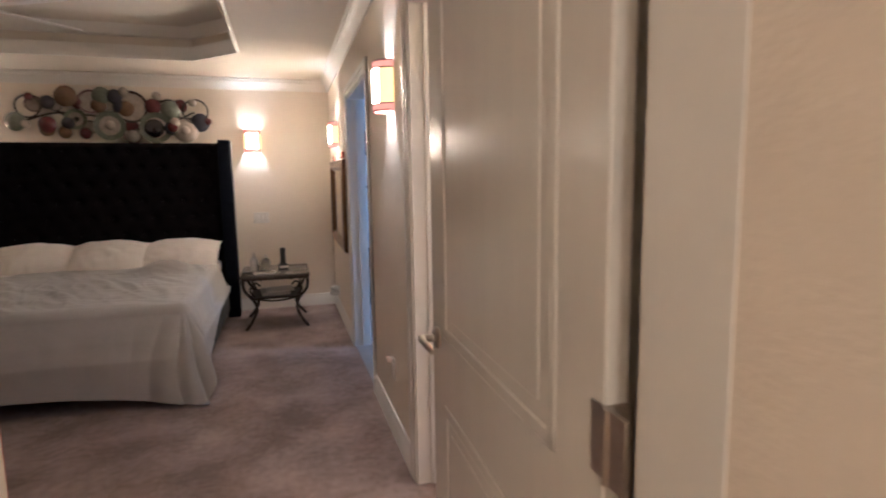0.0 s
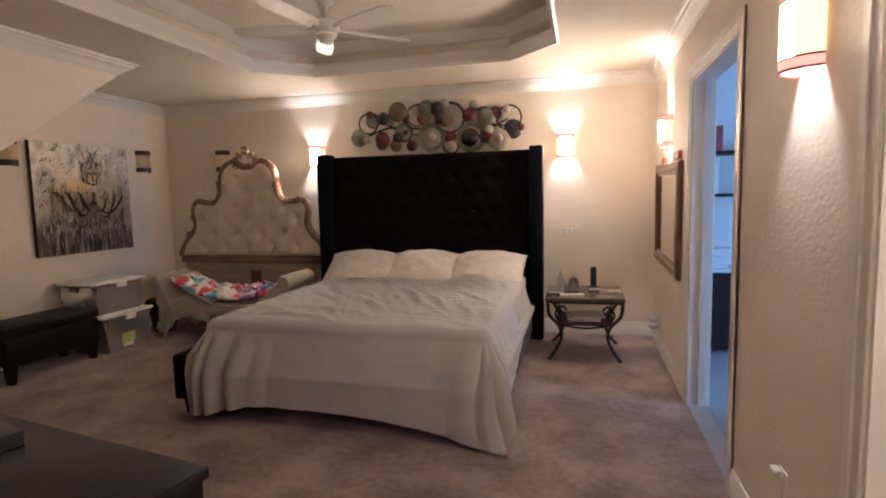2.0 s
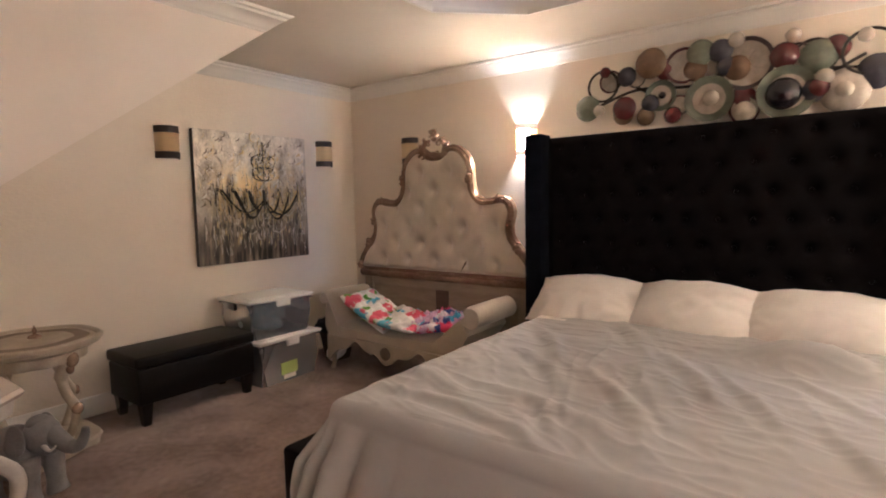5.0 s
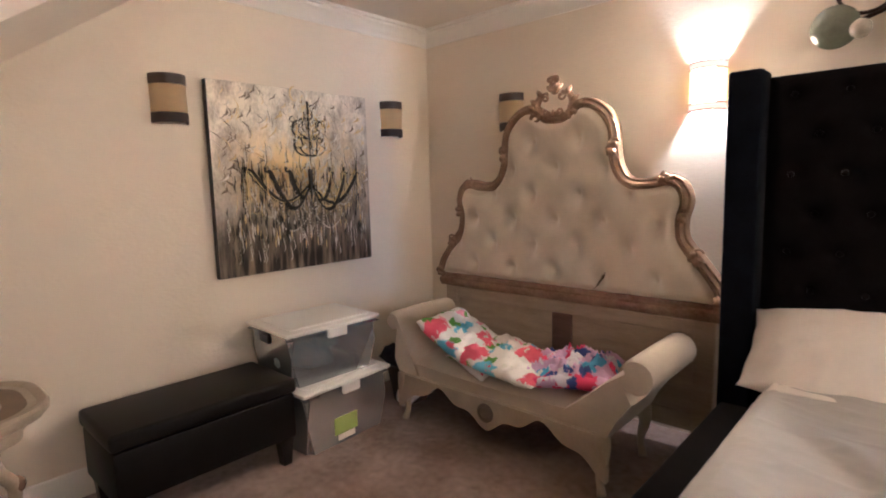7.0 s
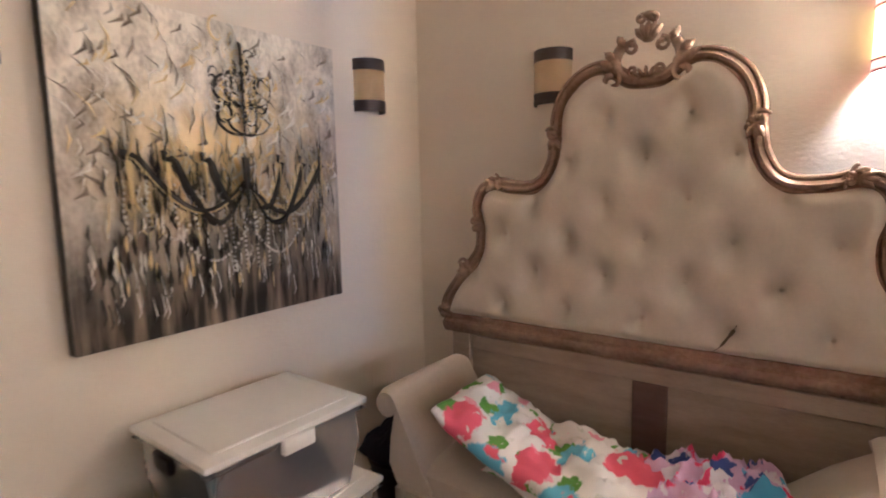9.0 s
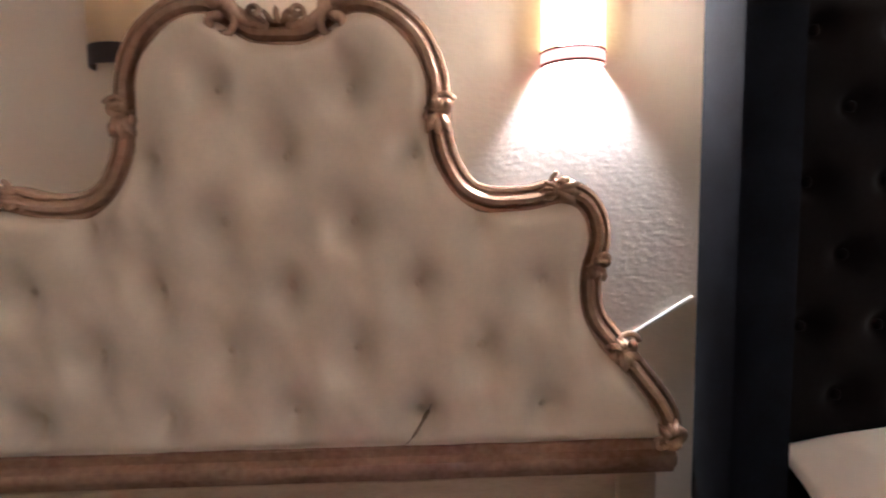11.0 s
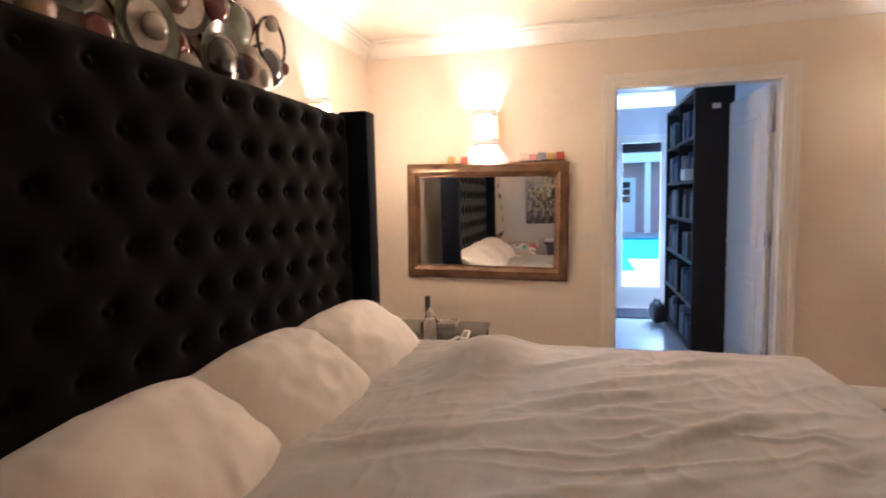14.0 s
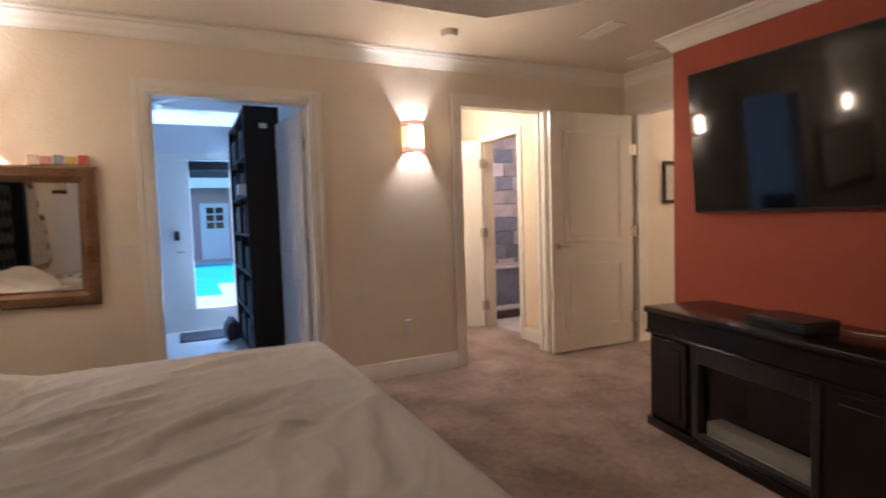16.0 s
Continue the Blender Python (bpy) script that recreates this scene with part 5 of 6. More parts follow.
plate("redball", -1.158, 1.988, 0.058)
bm = bmesh.new()
tube(bm, smooth_path([(-2.5, -0.012, 2.03), (-2.2, -0.012, 2.12), (-1.9, -0.012, 2.1), (-1.5, -0.012, 2.08), (-1.2, -0.012, 2.1), (-0.9, -0.012, 2.07)], 6), 0.010, 8)
tube(bm, smooth_path([(-2.3, -0.012, 2.2), (-1.9, -0.012, 2.0), (-1.6, -0.012, 2.2), (-1.3, -0.012, 2.0), (-0.95, -0.012, 2.15)], 6), 0.010, 8)
part("iron_frame", bm, CERM["iron"], art, "dark iron frame behind the plates", smooth="all")

# ---- nightstand ----
def nightstand():
    nsd = thing("nightstand", pose(-0.215, 5.70, 0), "stone-topped nightstand with curved wrought iron legs", "nightstand")
    STONE = mat("brown_stone_top", (0.085, 0.075, 0.065), 0.25, vary=0.3, scale=12, coat=0.2)
    bm = boxes((-0.32, 0.32, -0.32, 0.32, 0.505, 0.535), bevel=0.006, seg=2)
    part("tabletop", bm, STONE, nsd, "dark polished stone top", smooth=True)
    for z in (0.495,):
        bm = boxes((-0.31, 0.31, -0.31, -0.285, z - 0.012, z + 0.01), (-0.31, 0.31, 0.285, 0.31, z - 0.012, z + 0.01), (-0.31, -0.285, -0.285, 0.285, z - 0.012, z + 0.01), (0.285, 0.31, -0.285, 0.285, z - 0.012, z + 0.01))
        part("frame", bm, IRON, nsd)
    for sx in (-1, 1):
        for sy in (-1, 1):
            bm = bmesh.new()
            p = smooth_path([(sx * 0.30, sy * 0.30, 0.49), (sx * 0.285, sy * 0.285, 0.38), (sx * 0.21, sy * 0.21, 0.27), (sx * 0.19, sy * 0.19, 0.17), (sx * 0.235, sy * 0.235, 0.07), (sx * 0.29, sy * 0.29, 0.0)], 5)
            tube(bm, p, 0.0145, 8)
            p = smooth_path([(sx * 0.20, sy * 0.20, 0.30), (sx * 0.24, sy * 0.24, 0.38), (sx * 0.19, sy * 0.19, 0.44), (sx * 0.15, sy * 0.15, 0.40)], 5)
            tube(bm, p, 0.009, 8)
            part("leg", bm, IRON, nsd, "curved iron leg", smooth="all")
    bm = boxes((-0.24, 0.24, -0.24, 0.24, 0.285, 0.30), bevel=0.003)
    part("shelf", bm, IRON, nsd, "lower iron shelf")
    for s in (-1, 1):
        bm = bmesh.new()
        tube(bm, smooth_path([(-0.2, s * 0.2, 0.28), (0, s * 0.2, 0.255), (0.2, s * 0.2, 0.28)], 5), 0.009, 8)
        part("stretcher", bm, IRON, nsd, smooth="all")


nightstand()
NX, NY, NZ = -0.215, 5.70, 0.535
GLASSM = clear("clear_glass", (0.92, 0.93, 0.92), 0.05, 1.3)


def bottle(name, x, y, prof, material, label, cap=None):
    b = thing(name, pose(x, y, NZ), label, "bottle")
    bm = bmesh.new()
    lathe(bm, prof, 18)
    part("body", bm, material, b, smooth=True)
    if cap:
        bm = bmesh.new()
        lathe(bm, cap[0], 14)
        part("cap", bm, cap[1], b, smooth=True)
    return b


LOTION = mat("pale_lotion_plastic", (0.50, 0.47, 0.43), 0.35, vary=0.1, scale=20)
bottle("lotion_bottle", NX - 0.20, NY - 0.05, [(0.001, 0), (0.036, 0), (0.037, 0.10), (0.03, 0.13), (0.016, 0.14), (0.016, 0.15)], LOTION, "pale pump lotion bottle on the nightstand",
       ([(0.001, 0.15), (0.017, 0.15), (0.017, 0.175), (0.007, 0.178), (0.007, 0.195), (0.001, 0.195)], CHROME))
bottle("glass_jar", NX - 0.09, NY - 0.02, [(0.001, 0), (0.042, 0), (0.044, 0.02), (0.044, 0.09), (0.03, 0.115), (0.018, 0.12), (0.018, 0.13)], GLASSM, "clear glass jar with a knob lid",
       ([(0.001, 0.13), (0.026, 0.13), (0.026, 0.14), (0.01, 0.146), (0.012, 0.158), (0.001, 0.166)], CHROME))
bottle("small_glass", NX - 0.145, NY - 0.08, [(0.001, 0), (0.02, 0), (0.026, 0.09), (0.024, 0.09), (0.018, 0.006), (0.001, 0.006)], GLASSM, "small drinking glass on the nightstand")
dev = thing("cordless_phone", pose(NX + 0.075, NY + 0.04, NZ, 0, 0, 10), "black cordless phone upright in its base", "phone")
DKP = mat("black_plastic", (0.02, 0.02, 0.022), 0.3, vary=0.2)
part("base", boxes((-0.045, 0.045, -0.05, 0.05, 0, 0.05), bevel=0.012, seg=2), DKP, dev, smooth=True)
part("handset", boxes((-0.026, 0.026, -0.018, 0.018, 0.04, 0.215), bevel=0.01, seg=2), DKP, dev, smooth=True)
part("label_band", boxes((-0.046, 0.046, -0.0515, -0.047, 0.012, 0.035)), PLASTIC, dev, "pale grey band")
rc = thing("remote_control", pose(NX - 0.10, NY - 0.24, NZ, 0, 0, 6), "white and grey remote control lying on the nightstand", "remote control")
part("body", boxes((-0.10, 0.10, -0.022, 0.022, 0, 0.022), bevel=0.008, seg=2), PLASTIC, rc, smooth=True)
part("keypad", boxes((-0.08, 0.05, -0.014, 0.014, 0.0225, 0.0245), bevel=0.001), DKP, rc)
rc = thing("remote_control", pose(NX - 0.22, NY - 0.20, NZ, 0, 0, -12), "black remote control lying on the nightstand", "remote control")
part("body", boxes((-0.085, 0.085, -0.022, 0.022, 0, 0.02), bevel=0.007, seg=2), DKP, rc, smooth=True)
part("keypad", boxes((-0.07, 0.05, -0.013, 0.013, 0.0205, 0.022)), LOTION, rc)
tr_ = thing("trinket_tray", pose(NX + 0.21, NY - 0.06, NZ, 0, 0, 4), "shallow metal tray of small jewellery", "tray")
part("dish", boxes((-0.085, 0.085, -0.06, 0.06, 0, 0.008), (-0.085, -0.08, -0.06, 0.06, 0.008, 0.022), (0.08, 0.085, -0.06, 0.06, 0.008, 0.022), (-0.08, 0.08, -0.06, -0.055, 0.008, 0.022), (-0.08, 0.08, 0.055, 0.06, 0.008, 0.022)), CHROME, tr_)
bm = bmesh.new()
for k in range(14):
    ball(bm, random.uniform(-0.06, 0.06), random.uniform(-0.04, 0.04), 0.016, 0.014, 0.012, 0.008, 8)
part("trinkets", bm, CHROME, tr_, smooth="all")
bk = thing("shelf_papers", pose(NX, NY, 0.30, 0, 0, 5), "stack of papers on the nightstand shelf", "papers")
part("magazine", boxes((-0.15, 0.12, -0.16, 0.14, 0, 0.03), bevel=0.003), LOTION, bk)
part("notepad", boxes((-0.10, 0.16, -0.15, 0.10, 0.031, 0.045), bevel=0.003), PLASTIC, bk)

# ---- mirror on the east wall ----
mr_ = thing("wall_mirror", pose(XE - 0.001, 5.457, 1.195, 0, 1.2, -90), "rectangular mirror in a bronze wooden frame", "mirror")
BRONZE = mat("bronze_frame", (0.085, 0.045, 0.025), 0.3, 0.45, scale=7, color2=(0.26, 0.15, 0.08), bump=0.001)
mw, mh = 1.165, 0.83
bm = bmesh.new()
for a, b in (((-1, -1), (1, -1)), ((1, -1), (1, 1)), ((1, 1), (-1, 1)), ((-1, 1), (-1, -1))):
    def ring_(k, y):
        return [bm.verts.new((s[0] * (mw / 2 - k), -y, s[1] * (mh / 2 - k))) for s in (a, b)]
    lv = [ring_(0, 0.0), ring_(0, 0.022), ring_(0.012, 0.034), ring_(0.03, 0.03), ring_(0.06, 0.040), ring_(0.085, 0.022), ring_(0.095, 0.024), ring_(0.10, 0.010)]
    for p, q in zip(lv, lv[1:]):
        bm.faces.new((p[0], p[1], q[1], q[0]))
bmesh.ops.remove_doubles(bm, verts=bm.verts, dist=0.0005)
part("frame", bm, BRONZE, mr_, smooth=True)
MIR = mat("mirror_silver", (0.86, 0.87, 0.86), 0.015, 1.0, vary=0.0)
part("glass", boxes((-mw / 2 + 0.095, mw / 2 - 0.095, -0.014, -0.004, -mh / 2 + 0.095, mh / 2 - 0.095)), MIR, mr_, "mirror glass")

TOYC = [(0.55, 0.12, 0.08), (0.62, 0.45, 0.16), (0.30, 0.32, 0.42), (0.60, 0.30, 0.28), (0.70, 0.55, 0.45)]
for k in range(7):
    y = 4.93 + 0.062 * k if k < 5 else 5.60 + 0.10 * (k - 5)
    bm = boxes((-0.012, 0.012, -0.027, 0.027, 0, 0.055 - 0.008 * (k % 2)), bevel=0.003)
    tagged(part("card_box", bm, mat("printed_card", TOYC[k % 5], 0.5, vary=0.2, scale=30), smooth=True, m=pose(XE - 0.018, y, 1.6115, 0, 0, 4 * (k % 3))),
           "small coloured card box on the mirror frame", "card box", "boxes on the mirror")


# ---- switches, sockets, plugs ----
def switch_plate(name, m, gangs, label):
    s = thing(name, m, label, "light switch" if name == "switch_plate" else "wall socket")
    w = 0.07 + 0.046 * (gangs - 1)
    part("plate", boxes((-w / 2, w / 2, -0.006, 0, -0.06, 0.06), bevel=0.002), PLASTIC, s, smooth=True)
    for g in range(gangs):
        x = 0.046 * (g - (gangs - 1) / 2)
        part("rocker", boxes((x - 0.016, x + 0.016, -0.011, -0.006, -0.034, 0.034), bevel=0.002), PLASTIC, s, smooth=True)
    return s


switch_plate("switch_plate", pose(-0.345, YN, 1.025), 3, "white three-gang switch plate on the beige wall")
switch_plate("switch_plate", pose(XE, 4.755, 1.05, 0, 0, -90), 2, "beige two-gang switch plate beside the doorway")
switch_plate("switch_plate", pose(XA, 0.885, 1.15, 0, 0, 90), 2, "white switch plate on the wall end by the entry")
switch_plate("wall_socket", pose(XE, 2.875, 0.38, 0, 0, -90), 1, "beige wall socket with a plug")
part("plug_tip", boxes((-0.022, 0.022, -0.03, 0, -0.01, 0.01), bevel=0.004), PLASTIC, None, smooth=True, m=pose(XE - 0.0115, 2.875, 0.435, 0, 0, -90))
tagged(bpy.data.objects["plug_tip"], "white plug in the wall socket", "plug")
pl = thing("night_light", pose(XE, 5.85, 0.245, 0, 0, -90), "white plug-in night light on the wall", "night light")
part("plate", boxes((-0.035, 0.035, -0.006, 0, -0.06, 0.06), bevel=0.002), PLASTIC, pl, smooth=True)
bm = bmesh.new()
ball(bm, 0, -0.05, 0.03, 0.04, 0.045, 0.03, 12)
ball(bm, 0, -0.055, -0.025, 0.045, 0.05, 0.032, 12)
part("body", bm, PLASTIC, pl, smooth="all")
cd = bmesh.new()
tube(cd, smooth_path([(-2.93, YN - 0.006, 0.95), (-2.88, YN - 0.006, 0.98), (-2.70, YN - 0.006, 1.09)], 4), 0.006, 6)
tagged(part("extension_cable", cd, PLASTIC, smooth="all"), "white cord running up the wall behind the bed", "cord")

# ---- ceiling fan ----
fan = thing("ceiling_fan", pose(-1.96, 4.44, 0), "white ceiling fan with five blades in the ceiling tray", "ceiling fan")
bm = bmesh.new()
lathe(bm, [(0.06, H + TH - 0.003), (0.065, H + TH - 0.03), (0.02, H + TH - 0.06), (0.014, H + TH - 0.065), (0.014, 2.63), (0.05, 2.62), (0.09, 2.60), (0.095, 2.55), (0.07, 2.53)], 20, cap=False)
part("motor", bm, TRIM, fan, smooth=True)
bm = bmesh.new()
lathe(bm, [(0.07, 2.53), (0.075, 2.515), (0.05, 2.49), (0.045, 2.47), (0.02, 2.455), (0.001, 2.453)], 20, cap=False)
part("light_kit", bm, TRIM, fan, "white globe fitting", smooth=True)
for k in range(5):
    bm = bmesh.new()
    prof = [(0.13, 0.035), (0.2, 0.055), (0.45, 0.068), (0.60, 0.062), (0.645, 0.04), (0.655, 0.0)]
    up = [(x, w) for x, w in prof] + [(x, -w) for x, w in prof[::-1][1:]]
    va = [bm.verts.new((x, y, 0.004)) for x, y in up]
    vb = [bm.verts.new((x, y, -0.004)) for x, y in up]
    bm.faces.new(va)
    bm.faces.new(vb[::-1])
    for i in range(len(up)):
        bm.faces.new((va[i], vb[i], vb[(i + 1) % len(up)], va[(i + 1) % len(up)]))
    box(bm, 0.07, 0.20, -0.012, 0.012, -0.008, 0.010, bevel=0.003)
    part("blade", bm, TRIM, fan, smooth=True, m=pose(0, 0, 2.565, 10, 0, 72 * k + 46))

sd = thing("smoke_detector", pose(-0.09, 2.70, H), "round white smoke detector on the ceiling", "smoke detector")
bm = bmesh.new()
lathe(bm, [(0.001, -0.04), (0.045, -0.04), (0.055, -0.03), (0.06, 0), (0.001, 0)], 20)
part("cover", bm, PLASTIC, sd, smooth=True)
for x, y, w, l in ((-0.48, 1.70, 0.13, 0.36), (-0.18, 0.95, 0.11, 0.30)):
    vt = thing("ceiling_vent", pose(x, y, H), "white slatted air vent in the ceiling", "air vent")
    part("frame", boxes((-l / 2, l / 2, -w / 2, -w / 2 + 0.02, -0.012, 0), (-l / 2, l / 2, w / 2 - 0.02, w / 2, -0.012, 0), (-l / 2, -l / 2 + 0.02, -w / 2 + 0.02, w / 2 - 0.02, -0.012, 0), (l / 2 - 0.02, l / 2, -w / 2 + 0.02, w / 2 - 0.02, -0.012, 0)), TRIM, vt)
    for k in range(4):
        y0 = -w / 2 + 0.025 + k * (w - 0.05) / 4
        part("slat", boxes((-l / 2 + 0.02, l / 2 - 0.02, y0, y0 + 0.012, -0.010, -0.002)), TRIM, vt)

# ---- television and fireplace console ----
tv = thing("television", pose(-1.62, YR + 0.035, 1.69, -4.4), "large black flat television on the red wall", "television")
tw, th_ = 1.66, 0.96
SCREEN = mat("black_screen", (0.006, 0.006, 0.007), 0.06, vary=0.1, spec=0.5)
part("case", boxes((-tw / 2, tw / 2, 0.02, 0.062, -th_ / 2, th_ / 2), bevel=0.004), DKP, tv, smooth=True)
part("screen", boxes((-tw / 2 + 0.010, tw / 2 - 0.010, 0.0625, 0.066, -th_ / 2 + 0.016, th_ / 2 - 0.010)), SCREEN, tv, "glossy dark screen")
part("bracket", boxes((-0.2, 0.2, 0, 0.02, -0.2, 0.2)), IRON, tv)


def console():
    """A square-ended console, a little askew to the wall; its back is at y = 0, its front looks along +y."""
    c = thing("fireplace_console", pose(-1.956, 1.732, 0, 0, 0, -9.5), "black lacquered television console with an electric fireplace", "console")
    w, d, h = 0.70, 0.46, 0.69
    part("top", boxes((-w, w, 0, d, h - 0.035, h), bevel=0.006, seg=2), BLACKW, c, "glossy black top", smooth=True)
    part("frieze", boxes((-w + 0.012, w - 0.012, 0.01, d - 0.012, 0.555, h - 0.0355), bevel=0.004), BLACKW, c, smooth=True)
    part("moulding", boxes((-w + 0.004, w - 0.004, 0.005, d - 0.004, 0.540, 0.5545), bevel=0.004), BLACKW, c, smooth=True)
    part("plinth", boxes((-w + 0.01, w - 0.01, 0.02, d - 0.01, 0.0, 0.055), bevel=0.008, seg=2), BLACKW, c, smooth=True)
    part("back", boxes((-w + 0.02, w - 0.02, 0.0, 0.02, 0.055, 0.54)), BLACKW, c)
    for s in (-1, 1):
        x0, x1 = sorted((s * (w - 0.02), s * 0.345))
        part("side_cabinet", boxes((x0, x1, 0.02, d - 0.03, 0.055, 0.54), bevel=0.004), BLACKW, c, smooth=True)
        xd = s * 0.52
        dr_ = part("cabinet_door", boxes((xd - 0.14, xd + 0.14, d - 0.0295, d - 0.014, 0.075, 0.525), bevel=0.004), BLACKW, c, smooth=True)
        part("door_panel", boxes((xd - 0.10, xd + 0.10, d - 0.0135, d - 0.009, 0.115, 0.485), bevel=0.003), BLACKW, dr_, smooth=True)
    part("fire_surround", boxes((-0.343, -0.305, d - 0.06, d - 0.02, 0.056, 0.539), (0.305, 0.343, d - 0.06, d - 0.02, 0.056, 0.539), (-0.305, 0.305, d - 0.06, d - 0.02, 0.45, 0.539),
                                (-0.305, 0.305, d - 0.06, d - 0.02, 0.056, 0.085), bevel=0.003), DKP, c, smooth=True)
    part("fire_back", boxes((-0.34, 0.34, 0.06, 0.08, 0.056, 0.539)), DKP, c)
    part("fire_glass", boxes((-0.304, 0.304, d - 0.064, d - 0.0605, 0.086, 0.45)), FIREG, c, "dark fireplace glass").visible_shadow = False
    part("ember_bed", boxes((-0.30, 0.30, d - 0.17, d - 0.07, 0.056, 0.150), bevel=0.012, seg=2), mat("white_ember_bed", (0.66, 0.64, 0.58), 0.6, vary=0.2, scale=30, bump=0.01, bump_scale=50), c, "white ember bed", smooth=True)


FIREG = clear("smoked_glass", (0.42, 0.41, 0.40), 0.02, 1.45)
console()
sb = thing("cable_box", pose(-1.98, 2.00, 0.69, 0, 0, -12), "black cable box on the console", "cable box")
part("case", boxes((-0.15, 0.15, -0.10, 0.10, 0.0, 0.05), bevel=0.006), DKP, sb, smooth=True)
part("front_strip", boxes((-0.13, 0.13, 0.1005, 0.103, 0.018, 0.036)), DKP, sb)
bm = bmesh.new()
tube(bm, smooth_path([(-1.95, 1.90, 0.697), (-2.06, 1.84, 0.695), (-2.18, 1.93, 0.696), (-2.35, 1.88, 0.695), (-2.42, 1.80, 0.70), (-2.40, 1.60, 0.62), (-2.30, 1.12, 0.72)], 6), 0.003, 6)
tagged(part("white_cable", bm, PLASTIC, smooth="all"), "loose pale cable on the console", "cable")
hp = thing("hall_picture", pose(EX1 - 0.017, 0.12, 1.50, 0, 0, -90), "small dark framed picture in the hall", "picture")
part("frame", boxes((-0.15, 0.15, -0.02, 0, -0.2, -0.17), (-0.15, 0.15, -0.02, 0, 0.17, 0.2), (-0.15, -0.12, -0.02, 0, -0.17, 0.17), (0.12, 0.15, -0.02, 0, -0.17, 0.17)), BLACKW, hp)
part("print", boxes((-0.12, 0.12, -0.006, 0, -0.17, 0.17)), mat("pale_print", (0.5, 0.46, 0.40), 0.6, vary=0.15, scale=12), hp)

# ---- carved side tables ----
IVORY = mat("ivory_carved", (0.36, 0.30, 0.225), 0.42, scale=11, color2=(0.56, 0.49, 0.39), bump=0.002, bump_scale=50)
PT = thing("pedestal_table", pose(-4.60, 3.44, 0), "oval carved table in worn ivory and gold", "side table")


def scalloped(bm, profile, waves, depth, seg=72):
    """A turned form whose rim swells in and out in a wavy outline."""
    rows = []
    for r, z in profile:
        rows.append([bm.verts.new((r * (1 + depth * math.cos(waves * t)) * math.cos(t), r * (1 + depth * math.cos(waves * t)) * math.sin(t), z)) for t in (2 * math.pi * k / seg for k in range(seg))])
    for a, b in zip(rows, rows[1:]):
        for k in range(seg):
            bm.faces.new((a[k], a[(k + 1) % seg], b[(k + 1) % seg], b[k]))
    return bm


part("tabletop", scalloped(bmesh.new(), [(0.001, 0.606), (0.26, 0.606), (0.285, 0.612), (0.30, 0.625), (0.318, 0.63), (0.322, 0.645), (0.335, 0.65), (0.338, 0.668), (0.327, 0.678), (0.308, 0.674), (0.30, 0.664), (0.001, 0.662)], 6, 0.028), IVORY, PT, smooth=True)
part("inlay", scalloped(bmesh.new(), [(0.20, 0.6625), (0.265, 0.6645), (0.272, 0.6665), (0.20, 0.6665)], 6, 0.028), mat("brown_inlay", (0.16, 0.10, 0.06), 0.4, vary=0.2, scale=14), PT, "brown painted band")
part("apron", scalloped(bmesh.new(), [(0.215, 0.605), (0.225, 0.56), (0.245, 0.548), (0.255, 0.56), (0.26, 0.605)], 12, 0.035), IVORY, PT, "carved wavy apron", smooth=True)
for k in range(4):
    a = k * math.pi / 2 + 0.5
    P = lambda r, z: (r * math.cos(a), r * math.sin(a), z)
    bm = bmesh.new()
    tube(bm, smooth_path([P(0.235, 0.60), P(0.205, 0.53), P(0.175, 0.46), P(0.20, 0.37), P(0.25, 0.29), P(0.235, 0.20), P(0.18, 0.10)], 5), [0.040] * 5 + [0.034] * 6 + [0.026] * 10 + [0.023] * 10, 10)
    lg = part("leg", bm, IVORY, PT, "scrolled carved leg", smooth="all")
    bm = bmesh.new()
    ball(bm, *P(0.25, 0.565), 0.035, 0.035, 0.045, 10)
    ball(bm, *P(0.235, 0.515), 0.022, 0.022, 0.035, 10)
    ball(bm, *P(0.262, 0.29), 0.030, 0.030, 0.035, 10)
    part("carved_knee", bm, GILT, lg, "rubbed gilt carving", smooth="all")
part("base", scalloped(bmesh.new(), [(0.001, 0.035), (0.25, 0.035), (0.28, 0.045), (0.285, 0.07), (0.295, 0.078), (0.285, 0.095), (0.25, 0.105), (0.001, 0.11)], 6, 0.04), IVORY, PT, smooth=True)
for k in range(4):
    a = k * math.pi / 2 + 1.2
    bm = bmesh.new()
    ball(bm, 0.24 * math.cos(a), 0.24 * math.sin(a), 0.022, 0.05, 0.05, 0.022, 10)
    part("foot", bm, IVORY, PT, smooth="all")
FIG = mat("grey_stone_figure", (0.22, 0.215, 0.215), 0.5, vary=0.25, scale=12, bump=0.004, bump_scale=60)
EL = thing("elephant_figure", pose(-4.10, 3.28, 0, 0, 0, 28), "grey stone elephant figure with raised trunk standing on the carpet", "figurine")
bm = bmesh.new()
ball(bm, -0.10, 0, 0.22, 0.15, 0.12, 0.13, 18)
ball(bm, 0.06, 0, 0.315, 0.085, 0.075, 0.085, 16)
ball(bm, 0.045, 0, 0.375, 0.05, 0.055, 0.035, 12)
ball(bm, 0.09, 0, 0.26, 0.055, 0.05, 0.04, 12)
for v in bm.verts:
    v.co += 0.006 * noise.noise_vector(v.co * 14)
part("body", bm, FIG, EL, smooth="all")
bm = bmesh.new()
tube(bm, smooth_path([(0.10, 0, 0.325), (0.16, 0, 0.29), (0.205, 0, 0.265), (0.255, 0, 0.275), (0.285, 0, 0.32), (0.295, 0, 0.36)], 5), list(np.linspace(0.046, 0.016, 26)), 12)
part("trunk", bm, FIG, EL, smooth="all")
